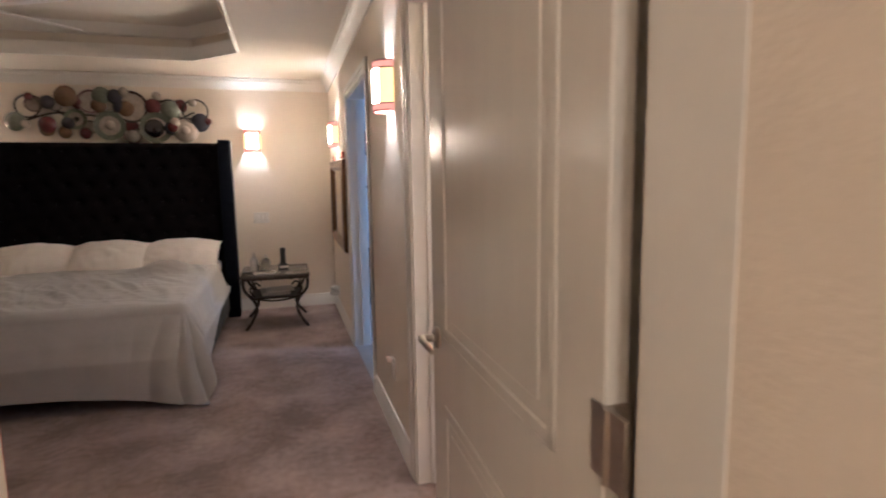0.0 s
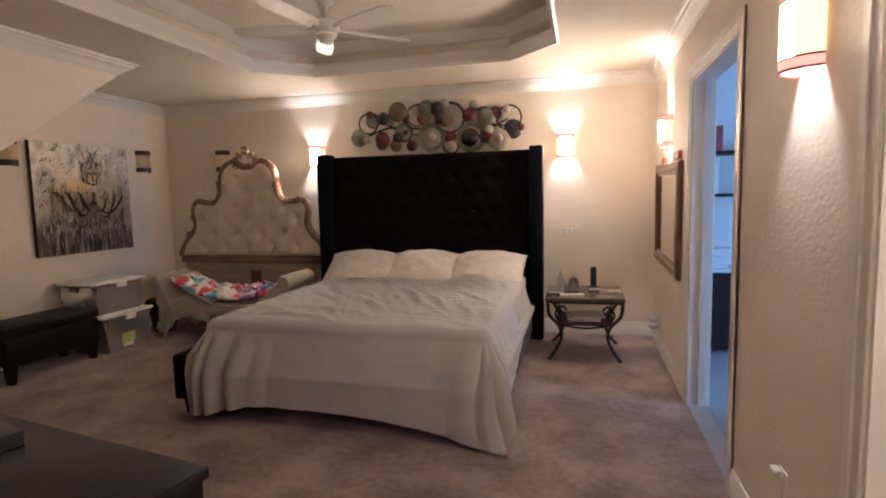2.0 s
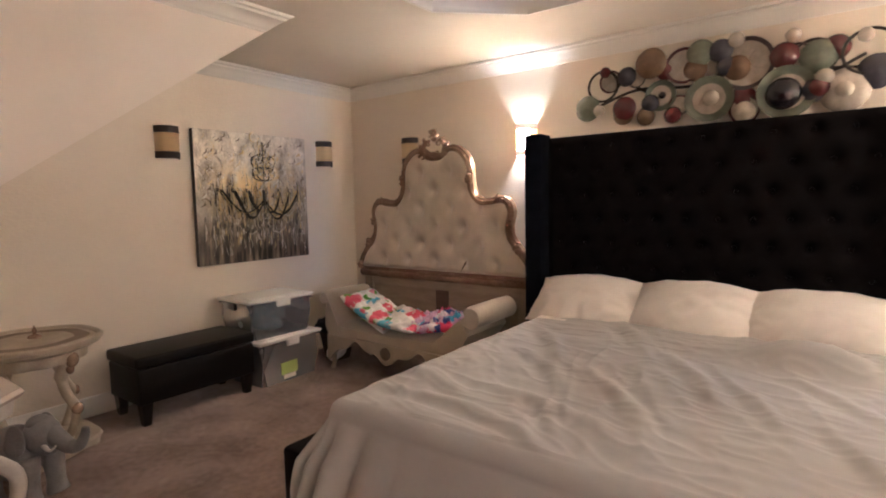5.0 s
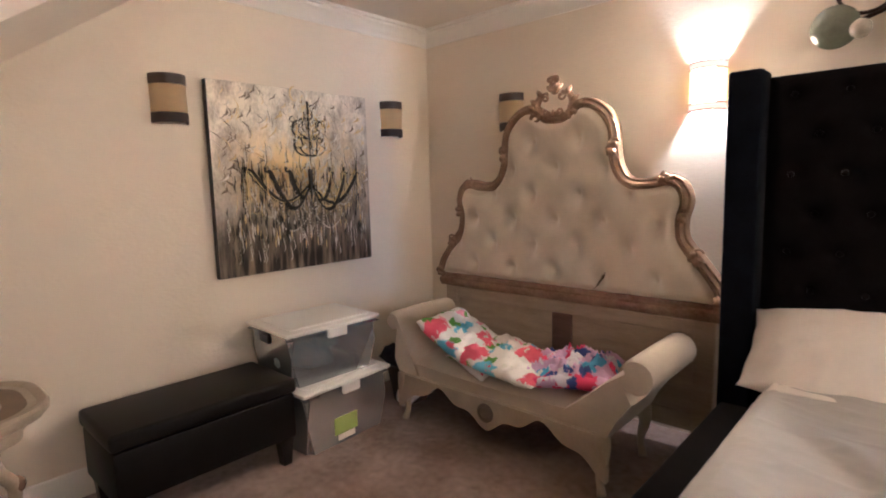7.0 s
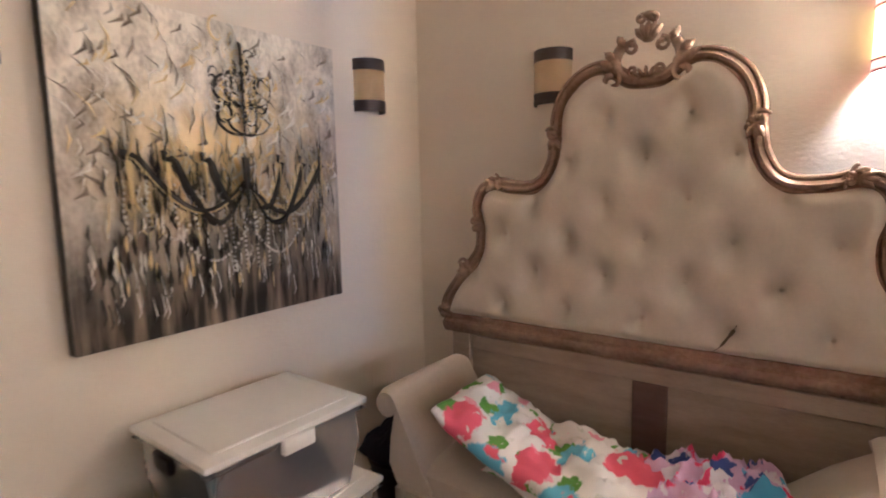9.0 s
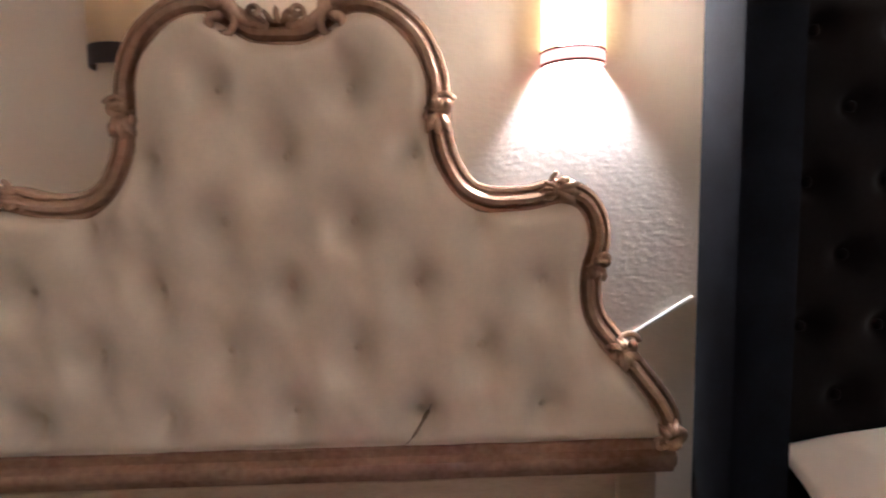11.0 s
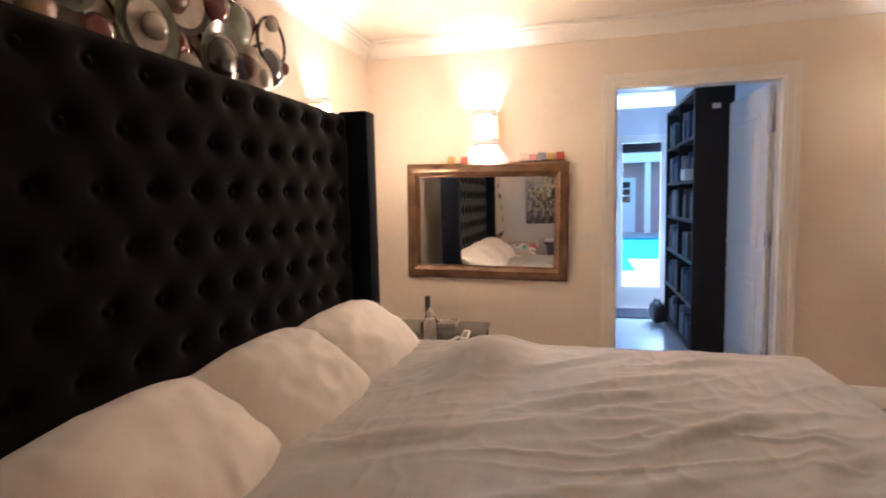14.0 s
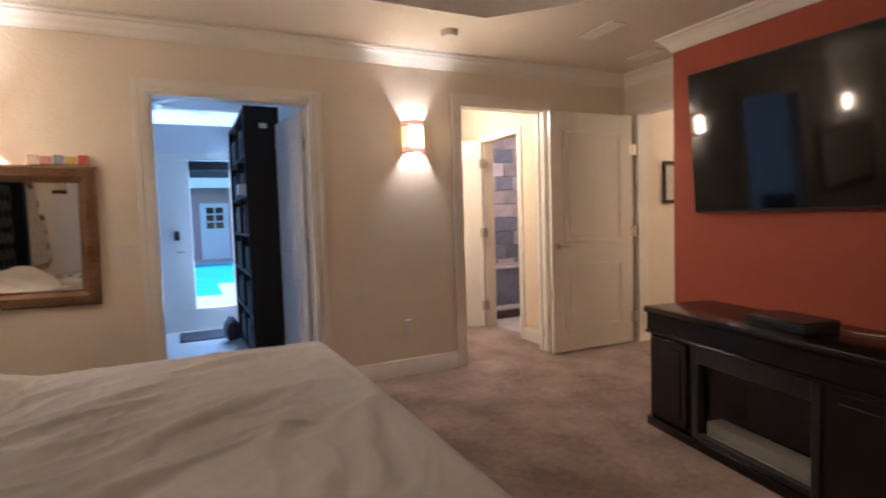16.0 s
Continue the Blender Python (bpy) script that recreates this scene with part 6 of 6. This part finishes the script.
for sy in (-1, 1):
    bm = bmesh.new()
    ball(bm, 0.0, sy * 0.085, 0.315, 0.055, 0.014, 0.075, 14)
    ball(bm, -0.02, sy * 0.092, 0.285, 0.04, 0.012, 0.05, 12)
    part("ear", bm, FIG, EL, smooth="all")
    bm = bmesh.new()
    tube(bm, smooth_path([(0.105, sy * 0.045, 0.285), (0.15, sy * 0.055, 0.265), (0.18, sy * 0.05, 0.29)], 4), list(np.linspace(0.012, 0.003, 9)), 8)
    part("tusk", bm, PLASTIC, EL, "ivory white tusk", smooth="all")
    for sx in (-0.18, 0.03):
        bm = bmesh.new()
        tube(bm, smooth_path([(sx, sy * 0.065, 0.22), (sx + 0.01, sy * 0.07, 0.12), (sx + 0.015, sy * 0.07, 0.03), (sx + 0.02, sy * 0.07, 0.0)], 4), [0.055, 0.053, 0.05, 0.047, 0.044, 0.042, 0.041, 0.042, 0.045, 0.047, 0.049, 0.05, 0.05], 12)
        part("leg", bm, FIG, EL, smooth="all")
mk = thing("brass_trinket", pose(-4.66, 3.48, 0.664), "small gilt ornament on the carved table", "ornament")
bm = bmesh.new()
lathe(bm, [(0.001, 0), (0.035, 0), (0.03, 0.012), (0.008, 0.02), (0.012, 0.04), (0.006, 0.055), (0.001, 0.07)], 14, cap=False)
part("body", bm, GILT, mk, smooth=True)

NT = thing("marble_table", pose(-3.47, 2.79, 0), "white carved table with a pale marble top", "side table")
MARB = mat("cream_marble", (0.60, 0.52, 0.46), 0.22, vary=0.12, scale=7)
bm = bmesh.new()
lathe(bm, [(0.001, 0.715), (0.28, 0.715), (0.30, 0.72), (0.31, 0.735), (0.30, 0.75), (0.001, 0.752)], 8, cap=False, start=math.pi / 8)
part("tabletop", bm, MARB, NT, "cream marble top")
WHC = mat("white_carved_wood", (0.52, 0.47, 0.42), 0.4, vary=0.15, scale=10, bump=0.0015)
bm = bmesh.new()
lathe(bm, [(0.24, 0.64), (0.27, 0.66), (0.28, 0.714), (0.24, 0.714)], 8, cap=False, start=math.pi / 8)
part("apron", bm, WHC, NT)
for k in range(4):
    a = k * math.pi / 2 + 0.35
    bm = bmesh.new()
    P = lambda r, z: (r * math.cos(a), r * math.sin(a), z)
    tube(bm, smooth_path([P(0.24, 0.66), P(0.19, 0.58), P(0.20, 0.48), P(0.31, 0.36), P(0.30, 0.24), P(0.20, 0.14), P(0.24, 0.05), P(0.30, 0.012)], 5), list(np.linspace(0.036, 0.020, 36)), 10)
    part("leg", bm, WHC, NT, "scrolled white leg", smooth="all")
# ---- study beyond the first doorway ----
SX1, SH, SYS = 3.40, 2.75, 3.50
WHITEW = mat("white_study_paint", (0.70, 0.71, 0.72), 0.7, vary=0.03, scale=2, bump=0.002)
STONEF = mat("pale_stone_floor", (0.42, 0.42, 0.42), 0.35, vary=0.12, scale=4)
GDA, GDB, GDH = 3.74, 4.70, 2.06
structure("floor_study", boxes((XE + T, SX1, SYS, YN + T, -0.1, 0.0)), STONEF, "pale stone floor of the study", "floor")
structure("floor_threshold", boxes((XE + 0.002, XE + T, D1A + 0.015, D1B - 0.015, 0.0, 0.006)), STONEF, "pale threshold strip in the doorway", "threshold")
structure("wall_study_east", boxes((SX1, SX1 + T, SYS, GDA, 0, SH), (SX1, SX1 + T, GDB, YN + T, 0, SH), (SX1, SX1 + T, GDA, GDB, GDH, 2.38), (SX1, SX1 + T, GDA, GDB, 2.56, SH)), WHITEW, "white study wall around the glass door", "wall")
structure("wall_study_north", boxes((XE + T, SX1 + T, YN + T, YN + 2 * T, 0, SH)), WHITEW, "white end wall of the study", "wall")
structure("wall_study_south", boxes((XE + T, SX1 + T, SYS - 0.05, SYS, 0, SH)), WHITEW, "white wall behind the bookcase", "wall")
structure("wall_study_west", boxes((XE + T, XE + T + 0.004, D1B + CW, YN + T, 0, SH)), WHITEW, "white inner face of the study wall", "wall")
structure("ceiling_study", boxes((XE + T, SX1 + T, SYS, YN + 2 * T, SH, SH + 0.1)), WHITEW, "white study ceiling", "ceiling")
gd = thing("glass_door", pose(SX1 + 0.04, GDB, 0, 0, 0, -90), "white exterior door with a full glass pane", "door", kind="structure")
dw = GDB - GDA
part("door_frame", boxes((0, dw, -0.03, 0.03, 0.0, 0.26), (0, dw, -0.03, 0.03, 1.98, GDH), (0, 0.39, -0.03, 0.03, 0.26, 1.98), (dw - 0.14, dw, -0.03, 0.03, 0.26, 1.98), bevel=0.004), TRIM, gd, smooth=True)
# Blue tint in the glass imitates bluer daylight in the study.
gl = part("pane", boxes((0.39, dw - 0.14, -0.004, 0.004, 0.26, 1.98)), clear("blue_tinted_glass", (0.72, 0.87, 1.0), 0.0, 1.05), gd, "glass pane tinted blue to colour the daylight")
gl.visible_shadow = False
part("blind_roll", boxes((0.39, dw - 0.14, -0.045, -0.01, 1.86, 1.97), bevel=0.01), DKP, gd, "dark rolled blind")
part("lock", boxes((0.20, 0.26, -0.06, -0.03, 1.06, 1.17), bevel=0.008), DKP, gd, "black keypad lock")
bm = bmesh.new()
tube(bm, [(0.23, -0.03, 0.93), (0.23, -0.075, 0.93), (0.32, -0.08, 0.93)], 0.011, 8)
part("lever_handle", bm, CHROME, gd, smooth="all")
tagged(part("door_mat", boxes((2.78, 3.30, 3.80, 4.50, 0.0, 0.014), bevel=0.004), mat("black_mat", (0.03, 0.03, 0.035), 0.95, vary=0.3, bump=0.004, bump_scale=120), smooth=True), "black door mat on the stone floor", "door mat")
tw_ = part("transom_pane", boxes((SX1 + 0.05, SX1 + 0.058, GDA, GDB, 2.38, 2.56)), bpy.data.materials["blue_tinted_glass"])
tagged(tw_, "narrow glass transom above the door", "window", kind="structure")
tw_.visible_shadow = False

bc = thing("bookcase", pose(0, 0, 0), "tall dark brown bookcase with filled shelves", "bookcase")
ESP = mat("espresso_wood", (0.020, 0.014, 0.012), 0.5, spec=0.25, vary=0.3, scale=4, stretch=(1, 1, 0.2))
b0, b1, by0, by1, bh = 1.27, 2.70, 3.64, 3.925, 2.20
part("side_panel", boxes((b0, b0 + 0.03, by0, by1, 0, bh), bevel=0.002), ESP, bc)
part("side_panel", boxes((b1 - 0.03, b1, by0, by1, 0, bh), bevel=0.002), ESP, bc)
part("back_panel", boxes((b0 + 0.03, b1 - 0.03, by0, by0 + 0.01, 0, bh)), ESP, bc)
for z in (0.06, 0.42, 0.78, 1.12, 1.45, 1.80, 2.17):
    part("shelf", boxes((b0 + 0.03, b1 - 0.03, by0 + 0.01, by1 - 0.005, z, z + 0.025)), ESP, bc)
part("divider", boxes((1.97, 1.99, by0 + 0.01, by1 - 0.006, 0.06, 2.17)), ESP, bc)
rnd = random.Random(11)
BOOKC = [mat("book_cloth", c, 0.6, vary=0.15, scale=20) for c in ((0.16, 0.16, 0.18), (0.04, 0.06, 0.12), (0.10, 0.07, 0.06), (0.05, 0.09, 0.11), (0.24, 0.22, 0.21))]
for z in (0.085, 0.445, 0.805, 1.145, 1.475, 1.825):
    x = b0 + 0.05
    while x < b1 - 0.12:
        w = rnd.uniform(0.02, 0.045)
        if rnd.random() < 0.25 or 1.94 < x + w < 2.03:
            x += 0.09
            continue
        h = rnd.uniform(0.17, 0.26)
        ob = part("book", boxes((0, w - 0.002, -0.2, 0, 0, h), bevel=0.003), BOOKC[rnd.randrange(5)], None, m=pose(x, by1 - 0.02, z))
        tagged(ob, "cloth-bound book standing on the bookcase shelf", "book", "books on the shelves")
        x += w
tagged(part("white_box", boxes((1.32, 1.52, 3.72, 3.98, 1.475, 1.56), bevel=0.004), PLASTIC, smooth=True), "flat white box sticking out of the bookcase", "box")
soft_heap("dark_bag", 2.62, 4.0, 0.115, 0.26, 0.14, 0.22, 5, 0, DKP, "black bag leaning on the bookcase", "bag", 4.4)
sl = part("slip_note", boxes((b0 - 0.003, b0 - 0.001, 3.74, 3.80, 2.02, 2.06)), PLASTIC)
tagged(sl, "small white note stuck on the bookcase side", "note")

sf = thing("study_fan", pose(2.35, 4.62, 0), "pale ceiling fan in the study", "ceiling fan")
bm = bmesh.new()
lathe(bm, [(0.05, SH - 0.003), (0.05, SH - 0.04), (0.015, SH - 0.05), (0.015, 2.45), (0.09, 2.43), (0.10, 2.37), (0.05, 2.33), (0.001, 2.32)], 18, cap=False)
part("motor", bm, TRIM, sf, smooth=True)
for k in range(4):
    part("blade", boxes((0.12, 0.62, -0.065, 0.065, -0.004, 0.004), bevel=0.003), TRIM, sf, m=pose(0, 0, 2.38, 9, 0, 90 * k + 35))

# low cabinet with papers at the study's north end
cb = thing("low_cabinet", pose(1.05, 6.10, 0), "low dark brown cabinet in the study", "cabinet")
part("body", boxes((-0.42, 0.75, -0.28, 0.30, 0.06, 0.70), bevel=0.004), ESP, cb)
part("top", boxes((-0.45, 0.78, -0.30, 0.31, 0.70, 0.735), bevel=0.004), WHITEW, cb, "white top")
for s in (0, 1):
    d = part("door", boxes((-0.41 + s * 0.58, 0.155 + s * 0.58, -0.298, -0.281, 0.08, 0.69), bevel=0.003), ESP, cb)
    part("knob", boxes((0.10 + s * 0.09 * 0 - (0 if s == 0 else -0.12), 0.12 + (0 if s == 0 else 0.12), -0.32, -0.299, 0.45, 0.47)), CHROME, d)
PAPER = mat("white_paper", (0.72, 0.73, 0.74), 0.8, vary=0.05)
# A stack of papers, built as five slabs rather than real notepads.
for k in range(5):
    tagged(part("notepad", boxes((-0.11, 0.11, -0.14, 0.14, 0, 0.03), bevel=0.003), PAPER, smooth=True, m=pose(0.84 + 0.02 * k, 5.98 + 0.01 * k, 0.736 + 0.031 * k, 0, 0, (7 * k) % 19)), "slab of a white paper stack on the low cabinet", "notepad")
wb = thing("white_bottle", pose(0.72, 6.12, 0.735), "tall white plastic bottle on the cabinet", "bottle")
bm = bmesh.new()
lathe(bm, [(0.001, 0), (0.04, 0), (0.042, 0.15), (0.02, 0.19), (0.018, 0.23), (0.001, 0.23)], 16)
part("body", bm, PLASTIC, wb, smooth=True)
hu = thing("wall_shelf", pose(1.0, YN + T, 1.35), "dark open wall shelf above the cabinet", "shelf")
part("box", boxes((-0.40, 0.55, -0.26, -0.002, 0.36, 0.39), (-0.40, 0.55, -0.26, -0.002, -0.02, 0.01), (-0.40, -0.37, -0.26, -0.002, 0.01, 0.36), (0.52, 0.55, -0.26, -0.002, 0.01, 0.36)), ESP, hu)
part("binder", boxes((-0.30, -0.05, -0.24, -0.05, 0.011, 0.33), bevel=0.004), PAPER, hu, "white binders")
tagged(part("red_box", boxes((-0.12, 0.12, -0.1, 0.1, 0, 0.22), bevel=0.005), mat("red_box_card", (0.30, 0.06, 0.07), 0.6, vary=0.2), smooth=True, m=pose(0.85, 6.30, 1.741)), "dull red box on top of the wall shelf", "box")

# daylight in the door opening stands for the sky
sk = new("sky_light", bpy.data.lights.new("sky_light", "AREA"))
sk.data.shape, sk.data.size, sk.data.size_y, sk.data.energy, sk.data.color = "RECTANGLE", 0.11, 1.7, 17, (0.40, 0.66, 1.0)
sk.matrix_world = look((SX1 - 0.04, 3.79, 1.15), (0, 5.3, 1.15))

# ---- garden, pool and the house across ----
PAVE = mat("patio_stone", (0.50, 0.49, 0.46), 0.7, vary=0.1, scale=2, bump=0.002)
WATER = mat("pool_water", (0.03, 0.50, 0.58), 0.4, vary=0.15, scale=2, spec=0.15, bump=0.01, bump_scale=3)
structure("ground", boxes((SX1 + T, 7.2, -300, 300, -0.16, -0.06), (7.2, 16.4, 9.6, 300, -0.16, -0.06), (7.2, 16.4, -300, -6.0, -0.16, -0.06), (16.4, 400, -300, 300, -0.16, -0.06), (7.2, 16.4, -6.0, 9.6, -1.6, -1.5)), PAVE, "pale patio paving around the pool", "ground")
structure("pool_water", boxes((7.2, 16.4, -6.0, 9.6, -1.5, -0.11)), WATER, "turquoise swimming pool water", "water")
st_ = structure("pool_step", boxes((7.2, 9.4, 0.5, 3.75, -1.5, -0.075), bevel=0.01), PAVE, "pale stone ledge at the edge of the pool", "ledge")
hs = thing("house", pose(18.6, 3.3, -0.06), "pale pink house across the pool", "house")
PINK = mat("pink_stucco", (0.45, 0.30, 0.30), 0.8, vary=0.06, scale=3, bump=0.004, bump_scale=40)
part("wall", boxes((0, 6, -9, 9, 0, 2.7)), PINK, hs)
part("roof", boxes((-0.9, 6.5, -9.5, 9.5, 2.95, 3.3), bevel=0.05), mat("dark_shingle", (0.06, 0.06, 0.065), 0.9, vary=0.3, scale=6, bump=0.02, bump_scale=12), hs)
part("fascia", boxes((-0.95, -0.88, -9.5, 9.5, 2.62, 2.98)), TRIM, hs, "white fascia board")
dr = part("door", boxes((-0.05, 0.0, -0.55, 0.45, 0, 2.1)), WHITEW, hs, "pale panelled garden door")
for iy in range(2):
    for iz in range(3):
        part("pane", boxes((-0.065, -0.051, -0.35 + iy * 0.32, -0.08 + iy * 0.32, 1.15 + iz * 0.28, 1.38 + iz * 0.28)), bpy.data.materials["black_screen"], dr, "dark glazed pane")
for y in (-0.9, 3.4):
    part("post", boxes((-0.85, -0.65, y - 0.1, y + 0.1, 0, 2.62), bevel=0.01), TRIM, hs)
bm = bmesh.new()
rnd = random.Random(3)
for k in range(2600):
    x, y, z = 27 + rnd.gauss(0, 1.0), rnd.uniform(-16, 20), rnd.uniform(0.1, 4.4) + rnd.random() ** 3 * 0.8
    a, s = rnd.uniform(0, 6.3), rnd.uniform(0.15, 0.4)
    p = Vector((x, y, z))
    u, w = Vector((rnd.uniform(-1, 1), rnd.uniform(-1, 1), rnd.uniform(-1, 1))).normalized() * s, Vector((rnd.uniform(-1, 1), rnd.uniform(-1, 1), rnd.uniform(-1, 1))).normalized() * s * 0.6
    bm.faces.new([bm.verts.new(q) for q in (p - u, p - w, p + u, p + w)])
tagged(part("hedge_leaves", bm, mat("leaves", (0.03, 0.06, 0.03), 0.7, vary=0.4)), "dense dark green hedge behind the house", "hedge", kind="stuff")

# ---- bath beyond the second doorway ----
BXE, BYS, BYN = 2.9, 1.42, 3.40
BATHW = mat("warm_bath_paint", (0.74, 0.64, 0.50), 0.65, vary=0.03, scale=2, bump=0.002)
structure("floor_bath", boxes((XE + T + 0.006, BXE, BYS - 0.12, BYN, -0.1, -0.001)), CARPET, "mauve carpet of the bath lobby", "floor")
structure("floor_shower", boxes((0.80, 3.6, -0.6, BYS - 0.12, -0.1, 0.0)), mat("pale_marble_floor", (0.62, 0.58, 0.56), 0.25, vary=0.15, scale=5), "pale marble shower floor", "floor")
structure("wall_bath_south", boxes((XE + T, 1.00, BYS - 0.12, BYS, 0, H), (1.66, BXE, BYS - 0.12, BYS, 0, H), (1.00, 1.66, BYS - 0.12, BYS, 2.03, H)), BATHW, "warm cream wall of the bath lobby", "wall")
structure("wall_bath_east", boxes((BXE, BXE + 0.1, BYS - 0.12, BYN + 0.045, 0, H)), BATHW, "warm cream end wall of the bath lobby", "wall")
structure("wall_bath_north", boxes((XE + T, BXE, BYN, BYN + 0.045, 0, H)), BATHW, "cream wall behind the vanity", "wall")
structure("ceiling_bath", boxes((XE + T, 3.7, -0.7, BYN + 0.045, H, H + 0.1)), CEIL, "cream bath ceiling", "ceiling")
bm = bmesh.new()
for a, b in ((0.93, 1.00), (1.66, 1.73)):
    box(bm, a, b, BYS, BYS + 0.016, 0, 2.03, bevel=0.002)
box(bm, 0.93, 1.73, BYS, BYS + 0.016, 2.03, 2.10, bevel=0.002)
structure("door_frame_4", bm, TRIM, "white trim of the shower doorway", "door frame")
bm = bmesh.new()
mould(bm, [(0.93, BYS), (XE + T, BYS)][::-1], BASE)
structure("baseboard_bath", bm, TRIM, "white baseboard in the bath lobby", "baseboard")
panel_door("door_4", pose(1.66, BYS + 0.03, 0, 0, 0, 172 - 90 - 20), 0.64, "white shower room door standing open")
structure("wall_shower", boxes((3.30, 3.4, -0.6, BYS - 0.12, 0, H), (0.75, 3.3, -0.7, -0.6, 0, H), (0.75, 0.85, -0.6, BYS - 0.12, 0, H)), mat("grout", (0.40, 0.36, 0.34), 0.8, vary=0.05), "stone-tiled shower walls", "wall")
STN = [mat("shower_stone", c, 0.45, vary=0.18, scale=6, island=0.35) for c in ((0.50, 0.40, 0.37), (0.26, 0.25, 0.28))]
sw = bpy.data.objects["wall_shower"]
tm = boxes((-0.02, 0, -0.145, 0.145, -0.095, 0.095), bevel=0.006)
ob0 = [part("stone", tm.copy(), STN[0], sw), part("stone", tm, STN[1], sw)]
rnd = random.Random(2)
for wall in (0, 1):
    for r in range(12):
        for k in range(6 if wall == 0 else 8):
            src = ob0[0] if (r >= 7 and rnd.random() < 0.85) else ob0[1 if rnd.random() < 0.6 else 0]
            o = src.copy()
            scene.collection.objects.link(o)
            u = k * 0.3 + (0.15 if r % 2 else 0.0)
            if wall == 0:
                o.matrix_basis = pose(3.30, -0.48 + u, 0.10 + r * 0.2)
            else:
                o.matrix_basis = pose(3.12 - u, -0.60, 0.10 + r * 0.2, 0, 0, 270 - 180 - 180)
for o in ob0:
    bpy.data.objects.remove(o)
bnch = thing("shower_bench", pose(0, 0, 0), "stone shower bench with a white ledge", "shower bench")
part("body", boxes((2.80, 3.27, -0.55, 1.25, 0, 0.50), bevel=0.004), STN[1], bnch)
part("ledge", boxes((2.77, 3.27, -0.55, 1.27, 0.50, 0.53), bevel=0.006), MARB, bnch, "pale marble ledge")
cu = thing("shower_curb", pose(0, 0, 0), "shower curb with a pale marble cap", "shower curb")
part("body", boxes((1.98, 2.12, -0.55, 1.28, 0, 0.10)), mat("brown_tile", (0.10, 0.07, 0.05), 0.4, vary=0.2), cu)
part("cap", boxes((1.96, 2.14, -0.55, 1.28, 0.10, 0.125), bevel=0.004), MARB, cu)

va = thing("vanity", pose(0.60, 0, 0), "dark bathroom vanity with a cream stone counter", "vanity")
part("body", boxes((0, 1.3, 2.90, BYN - 0.002, 0.0, 0.78), bevel=0.003), ESP, va)
part("counter", boxes((-0.02, 1.32, 2.86, BYN - 0.002, 0.78, 0.84), (-0.02, 1.32, BYN - 0.022, BYN - 0.002, 0.84, 0.98), bevel=0.005), mat("cream_counter", (0.68, 0.58, 0.45), 0.2, vary=0.08, scale=8), va, "cream stone counter", smooth=True)
for k in range(3):
    d = part("drawer_front" if k == 0 else "cabinet_door", boxes((0.03 + 0.42 * k, 0.42 + 0.42 * k, 2.882, 2.899, 0.60, 0.76), (0.03 + 0.42 * k, 0.42 + 0.42 * k, 2.882, 2.899, 0.06, 0.57), bevel=0.003), ESP, va)
    bm = bmesh.new()
    tube(bm, [(0.16 + 0.42 * k, 2.86, 0.50), (0.28 + 0.42 * k, 2.86, 0.50)], 0.006, 8)
    part("handle", bm, CHROME, d, smooth="all")
bm = bmesh.new()
tube(bm, smooth_path([(0.72, 3.24, 0.84), (0.72, 3.24, 0.95), (0.72, 3.20, 0.99), (0.72, 3.10, 0.985)], 5), 0.013, 8)
tube(bm, [(0.80, 3.26, 0.84), (0.80, 3.26, 0.90), (0.84, 3.26, 0.91)], 0.012, 8)
part("tap", bm, CHROME, va, "nickel basin tap", smooth="all")
bm = bmesh.new()
lathe(bm, [(0.20, 0.842), (0.215, 0.848), (0.19, 0.842), (0.12, 0.80), (0.001, 0.79)], 24, 0.72, 3.04, cap=False)
part("basin", bm, PLASTIC, va, "white basin", smooth=True)
bmi = thing("bath_mirror", pose(0, 0, 0), "frameless bath mirror between mosaic strips", "mirror")
part("glass", boxes((XE + T + 0.03, 2.2, BYN - 0.012, BYN - 0.002, 1.14, 1.88)), MIR, bmi)
MOS = mat("brown_mosaic", (0.07, 0.055, 0.045), 0.35, scale=30, color2=(0.40, 0.34, 0.28), bump=0.004, bump_scale=40)
for z in (1.00, 1.89):
    part("mosaic_strip", boxes((XE + T + 0.03, 2.2, BYN - 0.018, BYN - 0.002, z, z + 0.11), bevel=0.004), MOS, bmi, "brown mosaic strip", smooth=True)
sconce(pose(1.46, BYN - 0.013, 1.68), True, LIT, 10)
hl = thing("hall_lamp", pose(-0.35, -1.2, H), "assumed round ceiling lamp, out of view, for the hall light", "ceiling lamp")
bm = bmesh.new()
lathe(bm, [(0.001, -0.09), (0.10, -0.08), (0.15, -0.04), (0.16, 0), (0.001, 0)], 24)
part("globe", bm, glow("globe_glow", (1.0, 0.84, 0.62), 1.5), hl, smooth="all").visible_shadow = False
# Made-up globe for the lobby's added lamp; never in view.
bl = thing("added_bath_lamp", pose(1.3, 2.2, H), "unseen round ceiling lamp added to light the bath lobby", "ceiling lamp")
bm = bmesh.new()
lathe(bm, [(0.001, -0.09), (0.10, -0.08), (0.15, -0.04), (0.16, 0), (0.001, 0)], 24)
part("globe", bm, bpy.data.materials["globe_glow"], bl, smooth="all").visible_shadow = False
# Unseen lamp without a fitting, added to brighten the shower room.
bulb(2.3, 0.5, 2.2, 9, color=(1.0, 0.92, 0.9), radius=0.1)
